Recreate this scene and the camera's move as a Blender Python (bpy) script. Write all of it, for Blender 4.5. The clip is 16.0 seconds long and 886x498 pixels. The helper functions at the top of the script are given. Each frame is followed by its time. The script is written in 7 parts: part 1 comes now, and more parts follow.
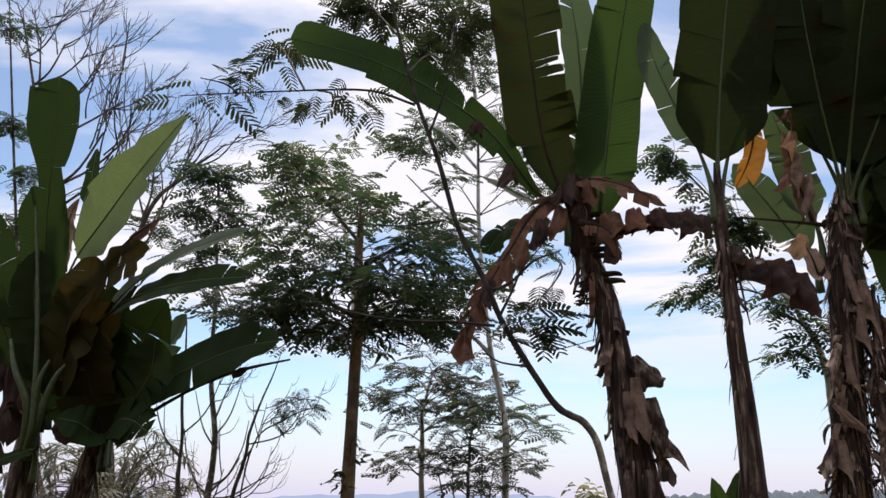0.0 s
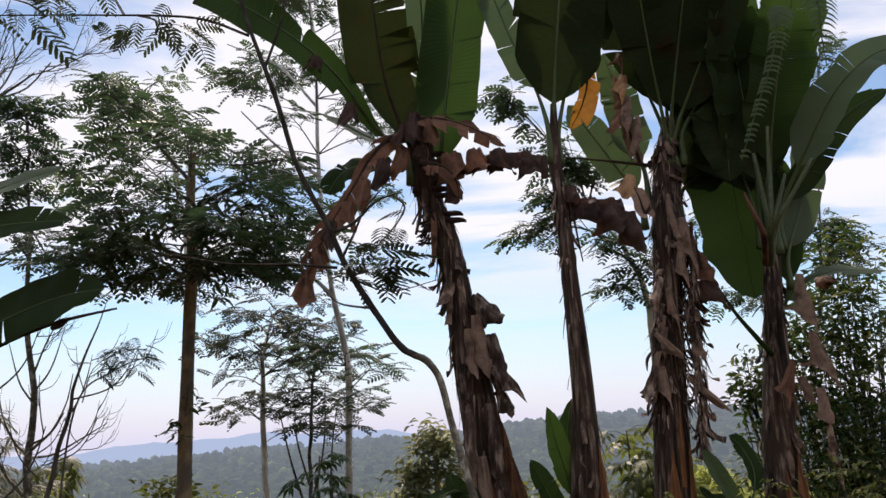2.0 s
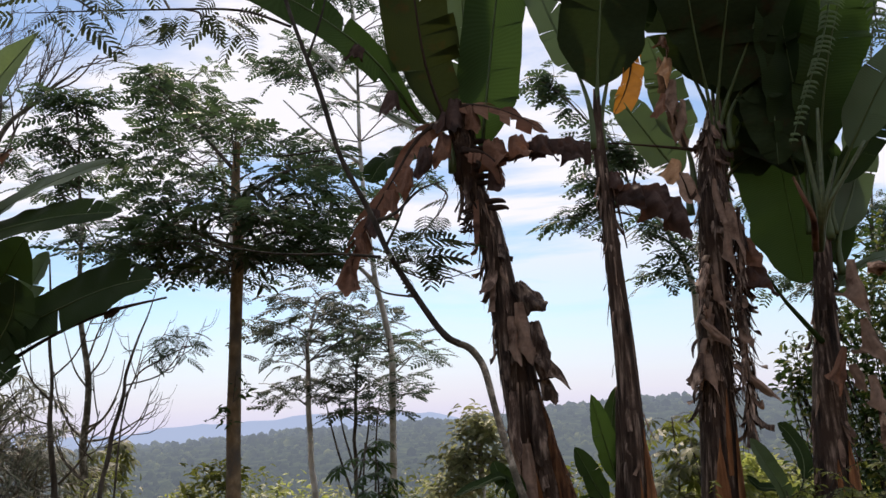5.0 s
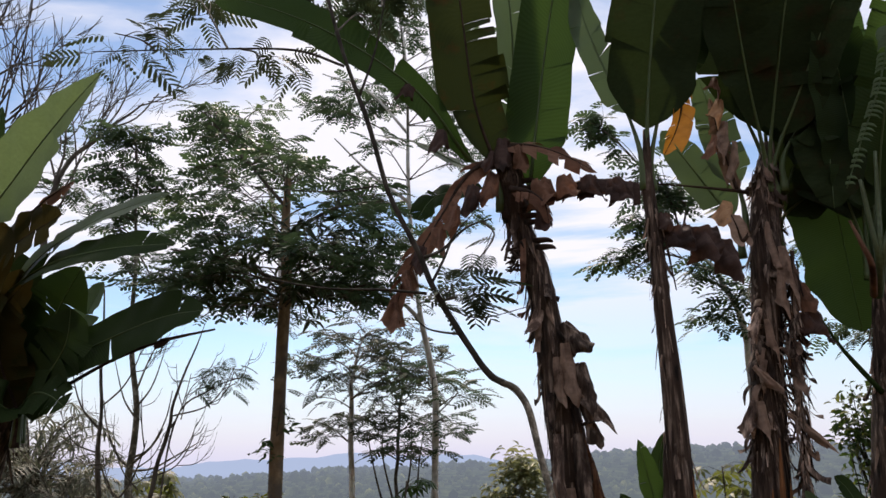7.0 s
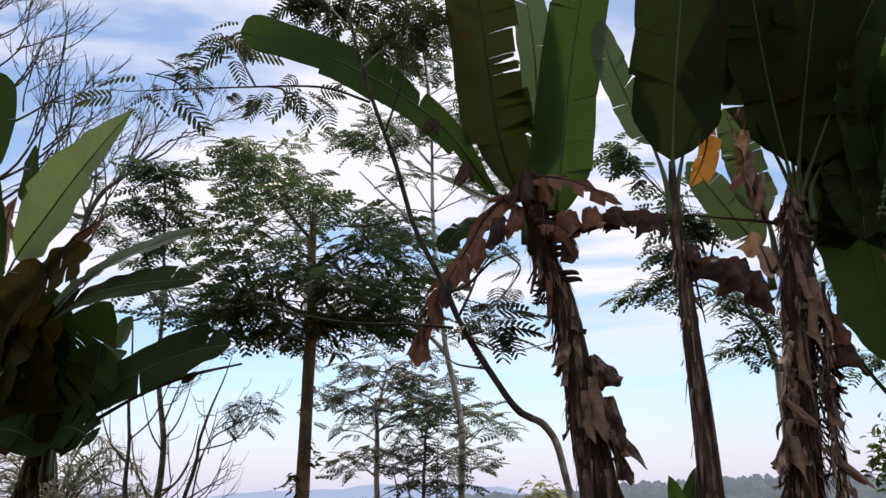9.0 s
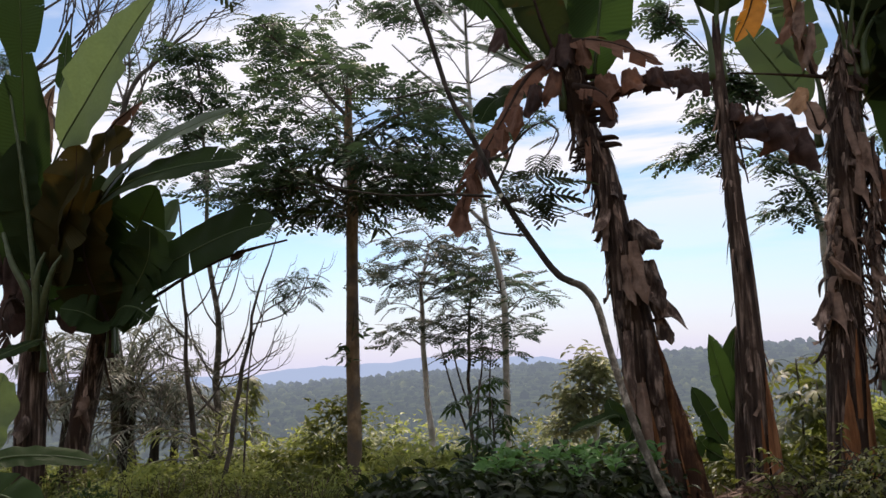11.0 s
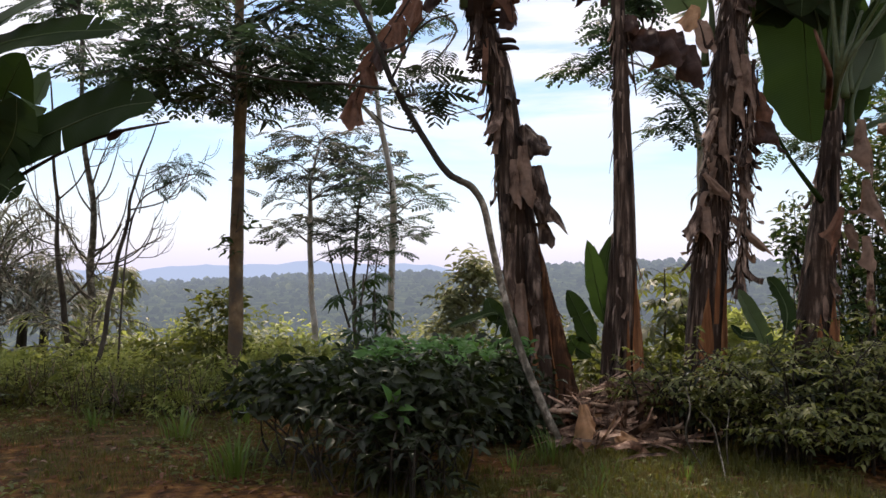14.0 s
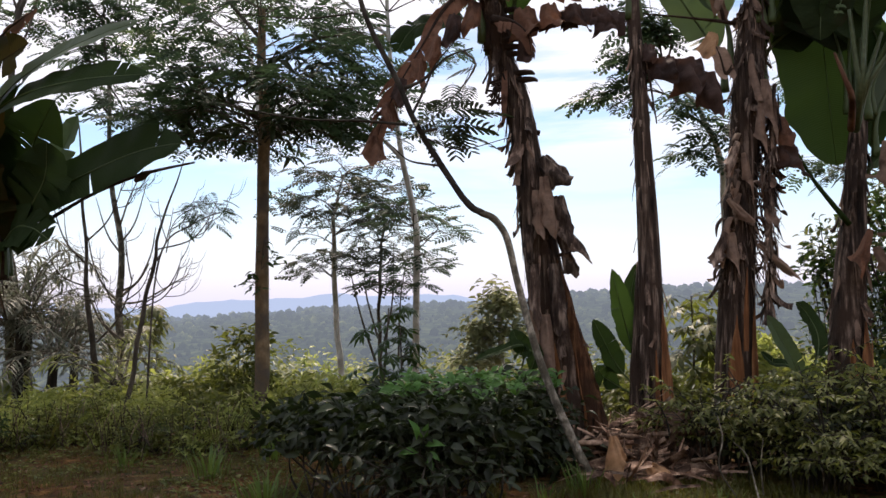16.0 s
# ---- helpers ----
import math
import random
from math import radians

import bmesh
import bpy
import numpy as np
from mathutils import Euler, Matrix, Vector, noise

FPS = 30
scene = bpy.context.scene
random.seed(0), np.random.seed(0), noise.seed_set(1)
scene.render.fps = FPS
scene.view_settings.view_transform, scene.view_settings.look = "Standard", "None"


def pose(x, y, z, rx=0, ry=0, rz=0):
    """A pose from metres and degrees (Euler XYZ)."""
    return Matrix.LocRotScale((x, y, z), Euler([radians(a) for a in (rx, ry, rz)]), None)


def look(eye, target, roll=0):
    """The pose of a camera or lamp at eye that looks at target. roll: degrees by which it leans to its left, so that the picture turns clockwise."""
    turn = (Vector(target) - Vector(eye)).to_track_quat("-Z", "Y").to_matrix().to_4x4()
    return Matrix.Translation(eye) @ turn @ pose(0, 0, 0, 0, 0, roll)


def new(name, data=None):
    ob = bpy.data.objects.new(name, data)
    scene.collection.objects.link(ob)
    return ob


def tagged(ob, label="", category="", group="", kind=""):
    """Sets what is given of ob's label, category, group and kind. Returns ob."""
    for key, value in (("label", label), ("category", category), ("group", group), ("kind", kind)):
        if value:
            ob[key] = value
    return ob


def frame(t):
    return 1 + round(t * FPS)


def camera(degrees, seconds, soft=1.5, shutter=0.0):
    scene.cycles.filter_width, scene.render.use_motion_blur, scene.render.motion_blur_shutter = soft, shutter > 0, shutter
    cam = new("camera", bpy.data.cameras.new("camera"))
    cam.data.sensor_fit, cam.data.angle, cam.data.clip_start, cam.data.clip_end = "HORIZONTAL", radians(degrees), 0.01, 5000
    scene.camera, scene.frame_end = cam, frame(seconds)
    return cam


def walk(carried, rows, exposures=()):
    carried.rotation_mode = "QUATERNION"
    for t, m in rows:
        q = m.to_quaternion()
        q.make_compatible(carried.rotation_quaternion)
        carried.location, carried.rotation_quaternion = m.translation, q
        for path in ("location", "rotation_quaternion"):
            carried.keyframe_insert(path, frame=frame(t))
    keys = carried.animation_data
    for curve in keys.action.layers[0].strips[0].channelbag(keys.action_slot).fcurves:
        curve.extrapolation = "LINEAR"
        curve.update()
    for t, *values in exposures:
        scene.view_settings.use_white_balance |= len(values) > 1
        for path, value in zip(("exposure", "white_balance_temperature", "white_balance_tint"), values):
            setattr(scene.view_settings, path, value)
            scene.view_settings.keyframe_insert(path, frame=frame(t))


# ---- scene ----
cam = camera(58.3, 16.0, 1.5)
CAMERA_ROWS = [
    (0, (0.042, -0.099, 1.564), (-1.383, 9.341, 4.540), 0.92),
    (0.5, (0.022, -0.093, 1.596), (-1.223, 9.367, 4.589), -0.04),
    (1, (0.014, -0.080, 1.558), (-0.948, 9.422, 4.519), -0.64),
    (1.5, (0.039, -0.036, 1.591), (-0.490, 9.553, 4.380), -1.90),
    (2, (0.013, 0.012, 1.608), (0.569, 9.749, 3.816), -2.74),
    (2.5, (0.021, 0.009, 1.641), (0.369, 9.788, 3.701), -3.43),
    (3, (0.015, 0.003, 1.628), (0.293, 9.781, 3.706), -2.66),
    (3.5, (-0.002, 0.004, 1.634), (0.205, 9.799, 3.642), -2.58),
    (3.7, (-0.002, 0.004, 1.637), (0.185, 9.800, 3.639), -2.41),
    (5.8, (-0.009, -0.009, 1.646), (-0.202, 9.761, 3.768), -2.45),
    (6, (-0.010, -0.004, 1.643), (-0.306, 9.750, 3.827), -2.21),
    (6.5, (-0.003, -0.005, 1.634), (-0.543, 9.687, 4.039), -1.49),
    (7, (-0.003, 0.005, 1.625), (-0.534, 9.663, 4.163), -0.61),
    (7.5, (-0.015, -0.000, 1.640), (-0.541, 9.618, 4.324), -0.42),
    (8, (-0.015, 0.001, 1.626), (-0.695, 9.557, 4.491), -0.27),
    (8.2, (-0.008, 0.005, 1.638), (-0.726, 9.524, 4.619), -0.37),
    (10.3, (-0.056, -0.032, 1.669), (-1.221, 9.544, 4.302), -1.94),
    (10.5, (-0.050, -0.025, 1.665), (-1.257, 9.570, 4.209), -2.66),
    (11, (-0.012, -0.014, 1.593), (-1.393, 9.789, 3.002), -1.96),
    (11.5, (-0.073, -0.037, 1.563), (-1.550, 9.820, 2.380), -0.58),
    (12, (-0.058, -0.027, 1.538), (-1.222, 9.895, 2.000), -0.47),
    (12.5, (-0.027, -0.014, 1.498), (-0.497, 9.975, 1.570), 0.18),
    (13, (-0.015, -0.012, 1.495), (-0.168, 9.987, 1.516), 0.47),
    (13.5, (-0.001, -0.003, 1.488), (-0.052, 9.997, 1.533), 0.68),
    (14, (0.006, -0.005, 1.493), (-0.034, 9.992, 1.720), 0.52),
    (14.5, (0.000, 0.000, 1.500), (-0.000, 9.994, 1.849), 0.00),
    (15, (0.009, -0.003, 1.503), (-0.091, 9.987, 1.935), -0.24),
    (15.5, (0.005, -0.008, 1.512), (-0.230, 9.975, 2.043), -0.59),
    (16, (0.001, -0.015, 1.517), (-0.330, 9.961, 2.123), -0.78),
]
walk(cam, [(t, look(eye, target, roll)) for t, eye, target, roll in CAMERA_ROWS], [(0, 0.04, 6320, 16), (10.5, 0.04, 6300, 16), (12.5, 0.23, 6360, 17), (16, 0.28, 6360, 17)])

# ---- sky, sun, exposure ----
scene.view_settings.exposure = 0.0
SUN_ELEVATION, SUN_TURN = 50.0, 352.0  # degrees; the turn is clockwise from +y

world = bpy.data.worlds.new("sky")
scene.world = world
world.use_nodes = True
wn, wl = world.node_tree.nodes, world.node_tree.links
wn.clear()


def wnode(kind, **values):
    n = wn.new(kind)
    for k, v in values.items():
        n.inputs[k].default_value = v
    return n


sky = wn.new("ShaderNodeTexSky")
sky.sky_type = "NISHITA"
sky.sun_disc = False
sky.sun_elevation = radians(SUN_ELEVATION)
sky.sun_rotation = radians(SUN_TURN)
sky.air_density, sky.dust_density, sky.ozone_density = 1.0, 0.25, 1.6
coords = wn.new("ShaderNodeTexCoord")
split = wn.new("ShaderNodeSeparateXYZ")
wl.new(coords.outputs["Generated"], split.inputs[0])
# cloud sheet: the direction is laid onto a flat layer overhead
lift = wn.new("ShaderNodeMath")
lift.operation = "MAXIMUM"
lift.inputs[1].default_value = 0.0
wl.new(split.outputs["Z"], lift.inputs[0])
add = wn.new("ShaderNodeMath")
add.operation = "ADD"
add.inputs[1].default_value = 0.12
wl.new(lift.outputs[0], add.inputs[0])
flat = wn.new("ShaderNodeVectorMath")
flat.operation = "SCALE"
inv = wn.new("ShaderNodeMath")
inv.operation = "DIVIDE"
inv.inputs[0].default_value = 1.0
wl.new(add.outputs[0], inv.inputs[1])
wl.new(coords.outputs["Generated"], flat.inputs[0])
wl.new(inv.outputs[0], flat.inputs["Scale"])
mapping = wn.new("ShaderNodeMapping")
mapping.inputs["Scale"].default_value = (0.75, 1.35, 0.0)
mapping.inputs["Location"].default_value = (3.35, 1.2, 0.0)
mapping.inputs["Rotation"].default_value = (0.0, 0.0, 0.25)
wl.new(flat.outputs[0], mapping.inputs[0])
clouds = wnode("ShaderNodeTexNoise", Scale=1.3, Detail=7.0, Roughness=0.55, Distortion=0.35)
wl.new(mapping.outputs[0], clouds.inputs["Vector"])
ramp = wn.new("ShaderNodeValToRGB")
ramp.color_ramp.elements[0].position, ramp.color_ramp.elements[1].position = 0.41, 0.55
ramp.color_ramp.elements[0].color, ramp.color_ramp.elements[1].color = (0.05, 0.05, 0.05, 1), (1, 1, 1, 1)
wl.new(clouds.outputs["Fac"], ramp.inputs[0])
dim = wn.new("ShaderNodeVectorMath")
dim.operation = "MULTIPLY"
dim.inputs[1].default_value = (0.121, 0.126, 0.122)
wl.new(sky.outputs[0], dim.inputs[0])
cover = wn.new("ShaderNodeMix")
cover.data_type = "RGBA"
cover.inputs["B"].default_value = (0.95, 0.945, 0.97, 1)
high = wn.new("ShaderNodeMapRange")
high.inputs["From Min"].default_value, high.inputs["From Max"].default_value = 0.1, 0.24
high.inputs["To Min"].default_value, high.inputs["To Max"].default_value = 0.12, 1.0
wl.new(lift.outputs[0], high.inputs["Value"])
veil = wn.new("ShaderNodeMath")
veil.operation = "MULTIPLY"
wl.new(ramp.outputs[0], veil.inputs[0])
wl.new(high.outputs[0], veil.inputs[1])
# cloud added overhead, out of view, to brighten the ground and leaf tops
over = wn.new("ShaderNodeMapRange")
over.inputs["From Min"].default_value, over.inputs["From Max"].default_value = 0.62, 0.92
over.inputs["To Min"].default_value, over.inputs["To Max"].default_value = 0.0, 0.9
wl.new(lift.outputs[0], over.inputs["Value"])
sheet = wn.new("ShaderNodeMath")
sheet.operation = "MAXIMUM"
wl.new(veil.outputs[0], sheet.inputs[0])
wl.new(over.outputs[0], sheet.inputs[1])
wl.new(sheet.outputs[0], cover.inputs["Factor"])
wl.new(dim.outputs[0], cover.inputs["A"])
# pale haze over the horizon
haze = wn.new("ShaderNodeMapRange")
haze.inputs["From Min"].default_value, haze.inputs["From Max"].default_value = 0.0, 0.14
haze.inputs["To Min"].default_value, haze.inputs["To Max"].default_value = 0.95, 0.0
wl.new(lift.outputs[0], haze.inputs["Value"])
misty = wn.new("ShaderNodeMix")
misty.data_type = "RGBA"
misty.inputs["B"].default_value = (0.72, 0.71, 0.85, 1)
wl.new(haze.outputs[0], misty.inputs["Factor"])
wl.new(cover.outputs["Result"], misty.inputs["A"])
back = wnode("ShaderNodeBackground", Strength=1.0)
wl.new(misty.outputs["Result"], back.inputs["Color"])
wout = wn.new("ShaderNodeOutputWorld")
wl.new(back.outputs[0], wout.inputs[0])

sun = new("sun", bpy.data.lights.new("sun", "SUN"))
sun.data.energy, sun.data.angle, sun.data.color = 4.9, radians(12), (1.0, 0.85, 0.68)
_e, _a = radians(SUN_ELEVATION), radians(SUN_TURN)
sun.matrix_world = look((0, 0, 30), (-math.sin(_a) * math.cos(_e), -math.cos(_a) * math.cos(_e), 30 - math.sin(_e)))


# ---- materials ----
def material(name):
    m = bpy.data.materials.new(name)
    m.use_nodes = True
    nt = m.node_tree
    nt.nodes.clear()
    return m, nt


def node(nt, kind, **values):
    n = nt.nodes.new(kind)
    for k, v in values.items():
        n.inputs[k].default_value = v
    return n


def rgb(c):
    return (*c, 1.0)


def colours(nt, fac, stops):
    r = nt.nodes.new("ShaderNodeValToRGB")
    while len(r.color_ramp.elements) < len(stops):
        r.color_ramp.elements.new(0.5)
    for e, (p, c) in zip(r.color_ramp.elements, stops):
        e.position, e.color = p, rgb(c)
    nt.links.new(fac, r.inputs[0])
    return r.outputs[0]


def mixed(nt, fac, a, b, mode="MIX"):
    n = nt.nodes.new("ShaderNodeMix")
    n.data_type, n.blend_type = "RGBA", mode
    for key, v in (("Factor", fac), ("A", a), ("B", b)):
        if hasattr(v, "is_linked"):
            nt.links.new(v, n.inputs[key])
        else:
            n.inputs[key].default_value = v if key == "Factor" else rgb(v)
    return n.outputs["Result"]


def noise_at(nt, vector, scale, detail=4.0, stretch=None):
    if stretch:
        mp = node(nt, "ShaderNodeMapping", Scale=stretch)
        nt.links.new(vector, mp.inputs[0])
        vector = mp.outputs[0]
    n = node(nt, "ShaderNodeTexNoise", Scale=scale, Detail=detail, Roughness=0.6)
    nt.links.new(vector, n.inputs["Vector"])
    return n.outputs["Fac"]


def bump_of(nt, height, strength, distance=0.01):
    b = node(nt, "ShaderNodeBump", Strength=strength, Distance=distance)
    nt.links.new(height, b.inputs["Height"])
    return b.outputs[0]


def leafy(name, dark, light, through_colour, translucency=0.35, rough=0.45, spots=None, veins=0.0, specular=0.35, streak=0.06):
    """A leaf: shade varied from leaf to leaf and blotched, part of the light passes through."""
    m, nt = material(name)
    geo = nt.nodes.new("ShaderNodeNewGeometry")
    tc = nt.nodes.new("ShaderNodeTexCoord")
    base = colours(nt, geo.outputs["Random Per Island"], [(0.0, dark), (1.0, light)])
    blotch = noise_at(nt, tc.outputs["Object"], 6.0, 5.0)
    base = mixed(nt, blotch, base, tuple(c * 1.5 for c in dark))
    if spots:
        worn = noise_at(nt, tc.outputs["Object"], 3.2, 6.0)
        mask = colours(nt, worn, [(0.56, (0, 0, 0)), (0.68, (1, 1, 1))])
        base = mixed(nt, mask, base, spots)
    bsdf = node(nt, "ShaderNodeBsdfPrincipled", Roughness=rough)
    bsdf.inputs["Specular IOR Level"].default_value = specular
    nt.links.new(base, bsdf.inputs["Base Color"])
    tr = node(nt, "ShaderNodeBsdfTranslucent")
    nt.links.new(mixed(nt, blotch, through_colour, tuple(c * 0.7 for c in through_colour)), tr.inputs["Color"])
    if veins:
        uv = nt.nodes.new("ShaderNodeUVMap")
        if streak > 0.2:
            stretch = node(nt, "ShaderNodeMapping", Scale=(0.35, 1.6, 1.0))
            nt.links.new(tc.outputs["Object"], stretch.inputs[0])
            wave = node(nt, "ShaderNodeTexNoise", Scale=veins, Detail=6.0, Roughness=0.65)
            nt.links.new(stretch.outputs[0], wave.inputs["Vector"])
        else:
            wave = node(nt, "ShaderNodeTexWave", Scale=veins, Distortion=1.2, Detail=3.0)
            nt.links.new(uv.outputs[0], wave.inputs["Vector"])
        nt.links.new(bump_of(nt, wave.outputs["Fac"], 0.15 + streak, 0.005), bsdf.inputs["Normal"])
        fine = colours(nt, wave.outputs["Fac"], [(0.3 if streak > 0.2 else 0.0, (1 - streak, 1 - streak, 1 - streak)), (0.7 if streak > 0.2 else 1.0, (1 + streak, 1 + streak, 1 + streak))])
        base2 = mixed(nt, 1.0, base, fine, "MULTIPLY")
        nt.links.new(base2, bsdf.inputs["Base Color"])
    mix = node(nt, "ShaderNodeMixShader", Fac=translucency)
    nt.links.new(bsdf.outputs[0], mix.inputs[1])
    nt.links.new(tr.outputs[0], mix.inputs[2])
    out = nt.nodes.new("ShaderNodeOutputMaterial")
    nt.links.new(mix.outputs[0], out.inputs[0])
    return m


def barky(name, stops, stretch=(1, 1, 0.12), scale=9.0, rough=0.85, bump=0.6, blot=None, blot_scale=1.6, vary=False):
    """Bark or dry sheath: long streaks up the stem, with larger blotches."""
    m, nt = material(name)
    tc = nt.nodes.new("ShaderNodeTexCoord")
    streak = noise_at(nt, tc.outputs["Object"], scale, 6.0, stretch)
    base = colours(nt, streak, stops)
    if blot:
        big = noise_at(nt, tc.outputs["Object"], blot_scale, 5.0, (1, 1, 0.4) if vary else None)
        mask = colours(nt, big, [(0.45, (0, 0, 0)), (0.62, (1, 1, 1))])
        base = mixed(nt, mask, base, blot)
    if vary:
        info = nt.nodes.new("ShaderNodeObjectInfo")
        geo = nt.nodes.new("ShaderNodeNewGeometry")
        both = nt.nodes.new("ShaderNodeMath")
        both.operation = "ADD"
        nt.links.new(info.outputs["Random"], both.inputs[0])
        nt.links.new(geo.outputs["Random Per Island"], both.inputs[1])
        part_of = nt.nodes.new("ShaderNodeMath")
        part_of.operation = "FRACT"
        nt.links.new(both.outputs[0], part_of.inputs[0])
        tone = colours(nt, part_of.outputs[0], [(0.0, (0.35, 0.33, 0.32)), (0.6, (0.9, 0.9, 0.9)), (1.0, (1.7, 1.6, 1.55))])
        base = mixed(nt, 1.0, base, tone, "MULTIPLY")
    bsdf = node(nt, "ShaderNodeBsdfPrincipled", Roughness=rough)
    bsdf.inputs["Specular IOR Level"].default_value = 0.2
    nt.links.new(base, bsdf.inputs["Base Color"])
    fine = noise_at(nt, tc.outputs["Object"], scale * 3.5, 5.0, stretch)
    nt.links.new(bump_of(nt, fine, bump, 0.02), bsdf.inputs["Normal"])
    out = nt.nodes.new("ShaderNodeOutputMaterial")
    nt.links.new(bsdf.outputs[0], out.inputs[0])
    return m


def soil():
    m, nt = material("soil_and_litter")
    tc = nt.nodes.new("ShaderNodeTexCoord")
    big = noise_at(nt, tc.outputs["Object"], 0.9, 6.0)
    fine = noise_at(nt, tc.outputs["Object"], 8.0, 10.0)
    grit = noise_at(nt, tc.outputs["Object"], 60.0, 4.0)
    earth = colours(nt, fine, [(0.32, (0.014, 0.008, 0.003)), (0.46, (0.074, 0.034, 0.01)), (0.58, (0.145, 0.069, 0.019)), (0.74, (0.32, 0.19, 0.07))])
    grit = mixed(nt, 0.5, grit, fine)
    moss = colours(nt, grit, [(0.38, (0.018, 0.022, 0.007)), (0.62, (0.085, 0.082, 0.028))])
    mask = colours(nt, big, [(0.44, (0, 0, 0)), (0.62, (0.85, 0.85, 0.85))])
    base = mixed(nt, mask, earth, moss)
    bsdf = node(nt, "ShaderNodeBsdfPrincipled", Roughness=0.95)
    bsdf.inputs["Specular IOR Level"].default_value = 0.15
    nt.links.new(base, bsdf.inputs["Base Color"])
    nt.links.new(bump_of(nt, fine, 0.9, 0.05), bsdf.inputs["Normal"])
    out = nt.nodes.new("ShaderNodeOutputMaterial")
    nt.links.new(bsdf.outputs[0], out.inputs[0])
    return m


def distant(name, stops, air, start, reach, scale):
    """A backdrop of distant wooded hills: haze is painted on them as emission, more with distance."""
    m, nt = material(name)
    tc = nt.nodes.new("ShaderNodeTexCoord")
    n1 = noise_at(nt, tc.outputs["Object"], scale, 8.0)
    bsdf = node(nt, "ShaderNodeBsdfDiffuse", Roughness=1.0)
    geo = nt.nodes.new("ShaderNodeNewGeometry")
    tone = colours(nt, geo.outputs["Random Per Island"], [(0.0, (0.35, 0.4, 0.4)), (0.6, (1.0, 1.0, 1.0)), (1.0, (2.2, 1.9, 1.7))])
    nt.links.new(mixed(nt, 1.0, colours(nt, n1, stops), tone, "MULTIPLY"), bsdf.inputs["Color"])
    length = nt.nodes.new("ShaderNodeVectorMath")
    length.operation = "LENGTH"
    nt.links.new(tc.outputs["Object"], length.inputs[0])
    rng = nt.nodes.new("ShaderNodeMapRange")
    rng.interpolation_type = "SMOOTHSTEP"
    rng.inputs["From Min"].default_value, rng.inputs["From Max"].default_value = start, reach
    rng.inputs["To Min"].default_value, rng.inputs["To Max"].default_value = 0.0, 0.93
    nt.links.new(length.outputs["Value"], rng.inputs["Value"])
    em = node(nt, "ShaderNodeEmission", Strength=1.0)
    nt.links.new(colours(nt, rng.outputs[0], [(0.45, air), (0.92, HAZE_FAR)]), em.inputs["Color"])
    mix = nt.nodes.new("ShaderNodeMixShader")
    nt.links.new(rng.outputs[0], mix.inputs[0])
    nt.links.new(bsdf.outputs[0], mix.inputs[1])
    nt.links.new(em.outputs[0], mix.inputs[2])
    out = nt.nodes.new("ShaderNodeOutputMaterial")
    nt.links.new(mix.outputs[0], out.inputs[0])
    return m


BANANA = leafy("banana_leaf", (0.016, 0.028, 0.01), (0.029, 0.047, 0.016), (0.04, 0.078, 0.016), 0.2, 0.6, veins=34.0, specular=0.06, streak=0.16)
# darker copy of BANANA: shade within the crowded crowns is put into its colour
BANANA_SHADED = leafy("banana_leaf_shaded", (0.013, 0.02, 0.008), (0.022, 0.033, 0.012), (0.035, 0.055, 0.012), 0.16, 0.65, spots=(0.028, 0.02, 0.009), veins=34.0, specular=0.03, streak=0.22)
BANANA_RUST = leafy("banana_leaf_rusting", (0.024, 0.023, 0.008), (0.038, 0.032, 0.011), (0.075, 0.055, 0.013), 0.22, 0.6, spots=(0.016, 0.025, 0.009), veins=34.0, specular=0.03, streak=0.2)
BANANA_OLIVE = leafy("banana_leaf_mid", (0.02, 0.036, 0.011), (0.036, 0.06, 0.018), (0.065, 0.125, 0.024), 0.3, 0.55, veins=34.0, specular=0.06, streak=0.16)
BANANA_PALE = leafy("banana_leaf_pale", (0.065, 0.09, 0.055), (0.1, 0.135, 0.08), (0.11, 0.17, 0.06), 0.3, 0.5, veins=34.0, specular=0.1)
BANANA_BRIGHT = leafy("banana_leaf_young", (0.048, 0.073, 0.034), (0.085, 0.12, 0.054), (0.175, 0.25, 0.085), 0.36, 0.5, veins=34.0, specular=0.12, streak=0.22)
BANANA_BROWNED = leafy("banana_leaf_browning", (0.016, 0.024, 0.009), (0.027, 0.036, 0.013), (0.05, 0.065, 0.013), 0.2, 0.55, spots=(0.06, 0.026, 0.011), veins=34.0, specular=0.04)
DRY_DARK = leafy("blackened_dry_leaf", (0.035, 0.023, 0.02), (0.11, 0.072, 0.06), (0.11, 0.055, 0.038), 0.15, 0.8, spots=(0.025, 0.018, 0.016), veins=14.0, specular=0.12, streak=0.35)
DRY = leafy("dry_banana_leaf", (0.09, 0.046, 0.03), (0.29, 0.17, 0.115), (0.25, 0.115, 0.068), 0.24, 0.8, spots=(0.045, 0.025, 0.018), veins=14.0, specular=0.1, streak=0.4)
DRY_GREY = leafy("withered_leaf", (0.13, 0.085, 0.062), (0.42, 0.31, 0.24), (0.22, 0.14, 0.09), 0.18, 0.85, spots=(0.05, 0.03, 0.022), veins=11.0, specular=0.1, streak=0.4)
STRAW = barky("dry_straw", [(0.36, (0.03, 0.017, 0.011)), (0.48, (0.13, 0.078, 0.052)), (0.64, (0.46, 0.34, 0.25))], (1, 1, 1), 9.0, 0.8, 0.5, vary=True)
RUST = barky("peeled_inner_stem", [(0.3, (0.08, 0.034, 0.015)), (0.5, (0.22, 0.095, 0.038)), (0.7, (0.4, 0.21, 0.1))], (1, 1, 0.08), 18.0, 0.8, 0.9)
